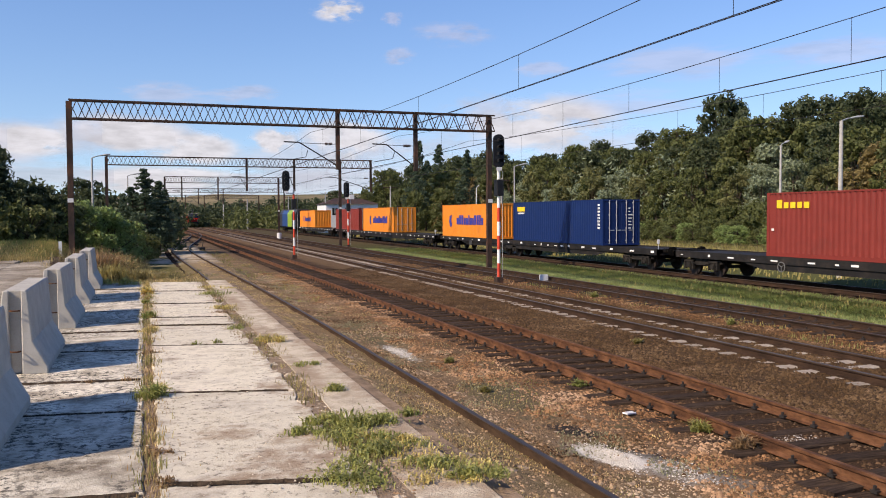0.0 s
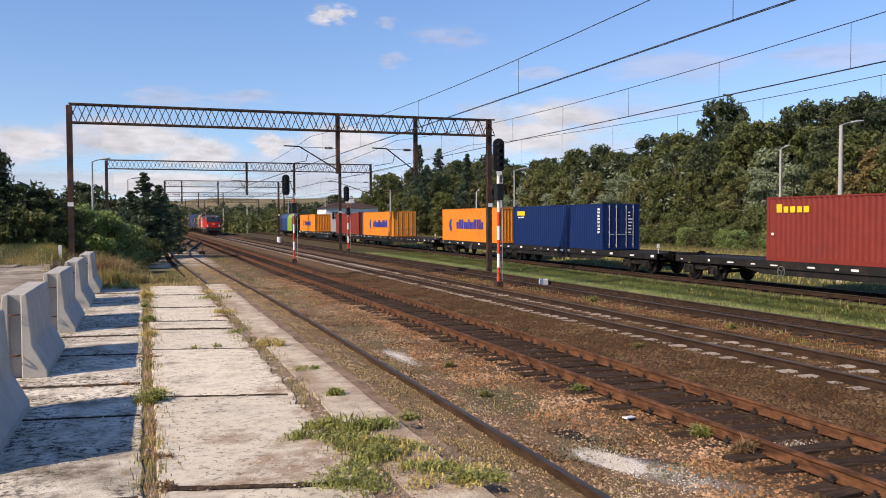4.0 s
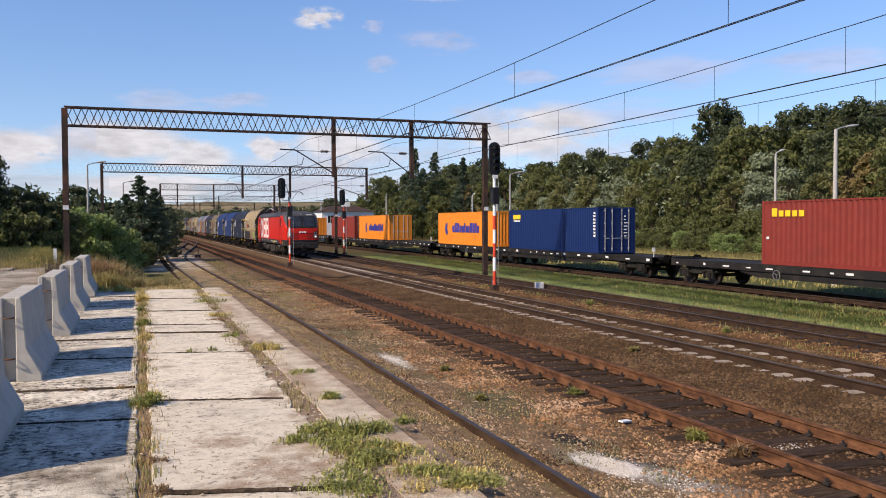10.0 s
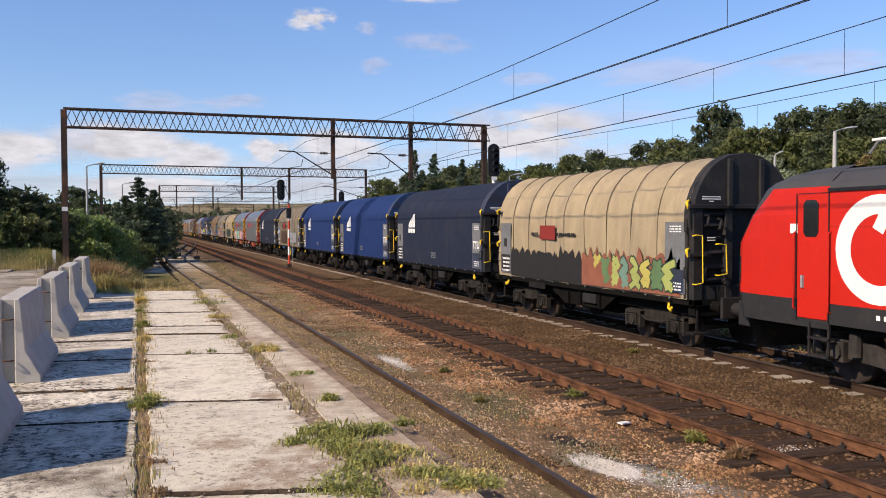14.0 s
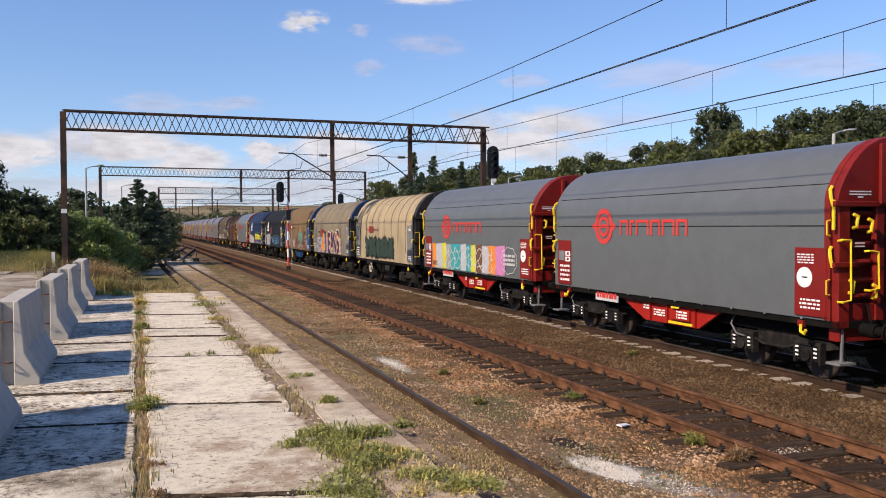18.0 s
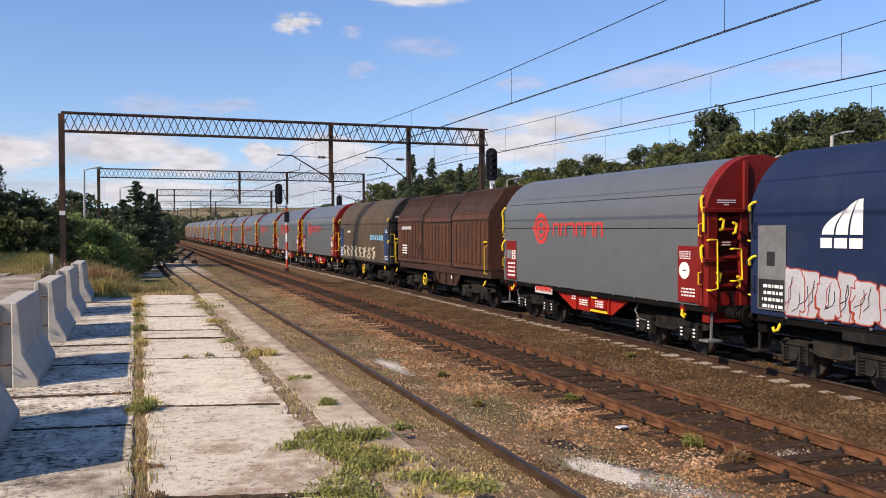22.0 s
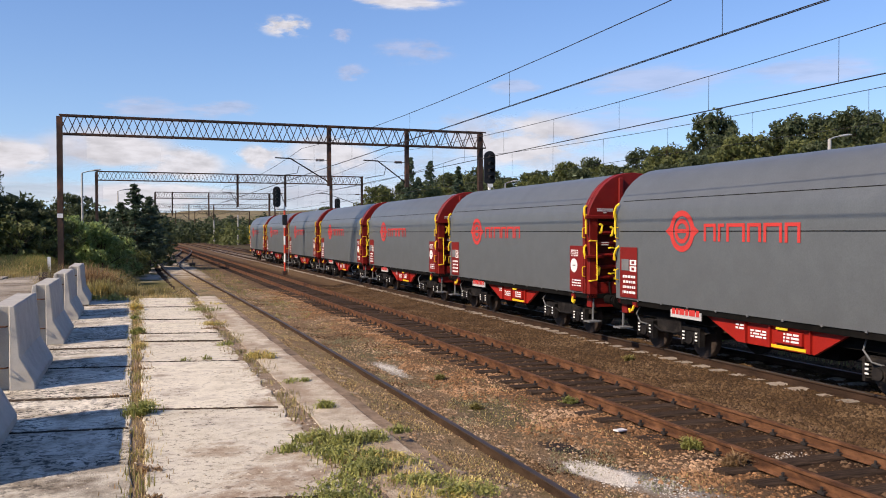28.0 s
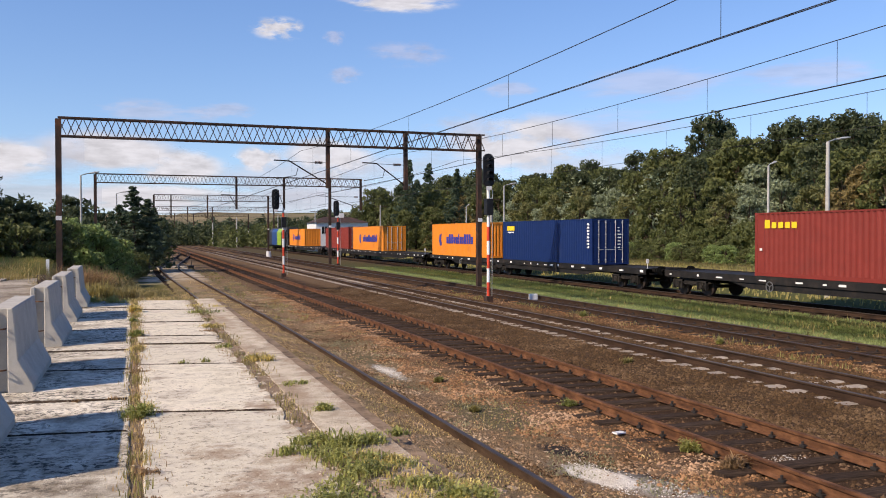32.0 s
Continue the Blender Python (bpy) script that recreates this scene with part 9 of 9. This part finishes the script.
t = thing("station_building", "white rendered railway building with a dark hipped roof", "building", at=pose(35.5, 152, -0.2))
part("wall", Shape().box(-4.8, 4.8, -4, 4, 0, 5.2), M["white"], t)
part("roof", Shape().add([(-5.1, -4.3, 5.2), (5.1, -4.3, 5.2), (5.1, 4.3, 5.2), (-5.1, 4.3, 5.2), (-2.5, 0, 6.3), (2.5, 0, 6.3)], [(0, 1, 5, 4), (1, 2, 5), (2, 3, 4, 5), (3, 0, 4), (0, 3, 2, 1)]), M["mast_brown"], t)
part("chimney", Shape().box(0.3, 1.2, -0.5, 0.5, 5.8, 7.0), M["white"], t)
for x in (-3.2, -0.8, 1.6, 3.6):
    wdw = part("window", Shape().box(x - 0.5, x + 0.5, -4.03, -3.98, 3.2, 4.5), M["glass_dark"], t)
    part("window_frame", Shape().box(x - 0.56, x + 0.56, -4.05, -4.0, 3.12, 3.2).box(x - 0.03, x + 0.03, -4.05, -4.0, 3.2, 4.5), M["white_paint"], wdw)
t = thing("marker_stone", "small white marker stone beside the track", "marker", at=pose(17.6, 35.3, -0.3))
part("stone", Shape().box(-0.2, 0.2, -0.1, 0.1, 0, 0.4), M["white"], t, bevel=0.03)
t = thing("marker_post", "short white painted post beside the track", "marker", at=pose(17.07, 113.0, -0.3))
part("post", Shape().tube((0, 0, 0), (0, 0, 0.95), 0.3, 12), M["white"], t)
t = thing("switch_stand", "low black switch stand beside the siding points", "switch stand", at=pose(4.9, 78, -0.3))
part("housing", Shape().box(-0.25, 0.25, -0.2, 0.2, 0, 0.45), M["black"], t, bevel=0.03)
part("rod", Shape().tube((0, 0, 0.4), (0.1, 0, 1.0), 0.03, 6), M["steel_black"], t)
t = thing("marker_post", "short white post behind the platform", "marker", at=pose(-3.75, 43.5, 1.0))
part("post", Shape().box(-0.07, 0.07, -0.05, 0.05, 0, 0.75), M["white"], t)


# ---- clouds ----
def cloud_material(name, strength, soft, tone, start):
    m = bpy.data.materials.new(name)
    m.use_nodes = True
    n, l = m.node_tree.nodes, m.node_tree.links
    n.remove(n["Principled BSDF"])
    co = n.new("ShaderNodeTexCoord")
    oi = n.new("ShaderNodeObjectInfo")
    ad = n.new("ShaderNodeVectorMath")
    sc = n.new("ShaderNodeVectorMath")
    sc.operation = "SCALE"
    sc.inputs[0].default_value = (37.0, 91.0, 13.0)
    l.new(oi.outputs["Random"], sc.inputs["Scale"])
    l.new(co.outputs["Object"], ad.inputs[0])
    l.new(sc.outputs[0], ad.inputs[1])

    def nz(scale, detail):
        k = n.new("ShaderNodeTexNoise")
        k.inputs["Scale"].default_value, k.inputs["Detail"].default_value, k.inputs["Roughness"].default_value = scale, detail, 0.6
        l.new(ad.outputs[0], k.inputs["Vector"])
        return k.outputs["Fac"]

    def mth(op, a, b):
        k = n.new("ShaderNodeMath")
        k.operation = op
        for i, s in enumerate((a, b)):
            if isinstance(s, (int, float)):
                k.inputs[i].default_value = s
            else:
                l.new(s, k.inputs[i])
        return k.outputs[0]
    ln = n.new("ShaderNodeVectorMath")
    ln.operation = "LENGTH"
    l.new(co.outputs["Object"], ln.inputs[0])
    fall = mth("SUBTRACT", 1.0, ln.outputs["Value"])
    dens = mth("ADD", fall, mth("MULTIPLY", mth("SUBTRACT", nz(1.15, 8), 0.5), 3.0))
    mr = n.new("ShaderNodeMapRange")
    mr.interpolation_type = "SMOOTHSTEP"
    mr.inputs[1].default_value, mr.inputs[2].default_value, mr.inputs[4].default_value = start, start + soft, strength
    l.new(dens, mr.inputs[0])
    edge = n.new("ShaderNodeMapRange")
    edge.interpolation_type = "SMOOTHSTEP"
    edge.inputs[1].default_value, edge.inputs[2].default_value = 0.0, 0.5
    l.new(fall, edge.inputs[0])
    al = mth("MULTIPLY", mr.outputs[0], edge.outputs[0])
    ramp = n.new("ShaderNodeValToRGB")
    ramp.color_ramp.elements[0].color, ramp.color_ramp.elements[1].color = (*shade(tone, 0.72), 1), (*tone, 1)
    ramp.color_ramp.elements[0].position, ramp.color_ramp.elements[1].position = 0.3, 0.6
    l.new(nz(2.2, 5), ramp.inputs[0])
    em = n.new("ShaderNodeEmission")
    l.new(ramp.outputs[0], em.inputs["Color"])
    tr = n.new("ShaderNodeBsdfTransparent")
    mx = n.new("ShaderNodeMixShader")
    l.new(al, mx.inputs[0])
    l.new(tr.outputs[0], mx.inputs[1])
    l.new(em.outputs[0], mx.inputs[2])
    l.new(mx.outputs[0], n["Material Output"].inputs["Surface"])
    return m


CLOUD = {"bright": cloud_material("cloud_bright", 0.95, 0.6, (0.68, 0.71, 0.78), -0.05), "thin": cloud_material("cloud_thin", 0.42, 0.8, (0.56, 0.57, 0.70), 0.15), "haze": cloud_material("cloud_haze", 0.6, 1.0, (0.56, 0.60, 0.71), -0.1)}
DRIFT = []
FAR = 3200.0


def cloud(label, az, el, wide, high, kind, drift=0.0):
    """A sheet of vapour far away; az and el in degrees from the track's line, wide and high in degrees, drift in degrees of az."""
    me = Shape().add([(-1, 0, -1), (1, 0, -1), (1, 0, 1), (-1, 0, 1)], [(0, 1, 2, 3)]).mesh("cloud", CLOUD[kind])
    ob = tagged(new("cloud_backdrop", me), label, "cloud", kind="structure")
    ob.scale = (FAR * radians(wide) / 2, 1, FAR * radians(high) / 2)

    def at(a):
        q, e = radians(a), radians(el)
        return pose(FAR * math.sin(q) * math.cos(e), FAR * math.cos(q) * math.cos(e), EYE[2] + FAR * math.sin(e), 0, 0, -a)
    ob.matrix_basis = at(az) @ Matrix.Diagonal((*ob.scale, 1))
    if drift:
        DRIFT.append((ob, at(az), at(az + drift)))


K = math.degrees(math.atan(1 / 1482.2))
for px, py, w, h, kind, drift in ((605, 26, 115, 48, "bright", -3.4), (698, 38, 60, 36, "thin", -3.3), (710, 103, 80, 42, "thin", -3.0), (805, 64, 180, 60, "thin", -2.4), (440, 172, 150, 44, "thin", -0.9), (300, 178, 240, 60, "thin", -0.6),
                                  (45, 260, 210, 64, "bright", -0.4), (15, 262, 300, 90, "haze", -0.4), (225, 246, 260, 78, "bright", -0.4), (215, 248, 330, 100, "haze", -0.4), (345, 268, 190, 74, "bright", -0.3), (488, 252, 100, 56, "bright", -0.4), (610, 252, 200, 100, "bright", -0.4),
                                  (965, 226, 340, 130, "bright", -0.6), (850, 195, 190, 80, "haze", -0.6), (1220, 128, 460, 80, "thin", -0.8), (1480, 125, 330, 70, "thin", -0.8), (560, 285, 420, 110, "haze", -0.2), (740, 262, 320, 110, "haze", -0.3), (960, 130, 130, 40, "thin", -1.5), (1050, 262, 360, 90, "haze", -0.3),
                                  (790, -28, 240, 50, "bright", -2.5), (1100, 200, 420, 80, "thin", -0.5), (-120, 280, 400, 120, "haze", -0.2), (100, 318, 420, 60, "haze", 0.0), (300, 322, 360, 66, "bright", -0.1), (470, 330, 420, 80, "haze", 0.0), (640, 330, 500, 80, "haze", -0.1), (800, 315, 500, 100, "haze", -0.1)):
    cloud("soft white cloud low in a blue sky" if kind != "thin" else "thin pinkish veil of cloud in a blue sky", 19.64 + math.degrees(math.atan((px - 784) / 1482.2)), math.degrees(math.atan((382 - py) / 1482.2)), w * K, h * K, kind, drift)

# long low box standing in for a dark stripe behind the barriers
t = thing("timber_beam", "long low dark bar behind the barriers", "beam", at=pose(-2.5, 28.5, 1.18, 0, 0, 6))
part("beam", Shape().box(-0.22, 0.22, -4.5, 4.5, 0, 0.3), M["timber"], t, bevel=0.03)


# ---- what moves ----
FRONT = [(0, 241.0), (2, 206.5), (4, 171.6), (5.5, 145.8), (7, 121.4), (9, 87.6), (10.5, 61.6), (12, 34.0), (13, 15.1), (14, -4.0), (15, -23.0), (16.5, -51.7), (18, -80.4), (19, -100.1), (21, -140.6),
         (23, -181.7), (24.5, -212.8), (26, -244.7), (28, -288.6), (30, -332.5), (31, -354.8), (32, -377.6)]


def motions():
    for ob, m, m2 in DRIFT:
        walk(ob, [(0, m), (32, m2)])
    for ob, behind in OFFSETS:
        walk(ob, [(t, pose(13.06, y + behind, 0)) for t, y in FRONT])


motions()
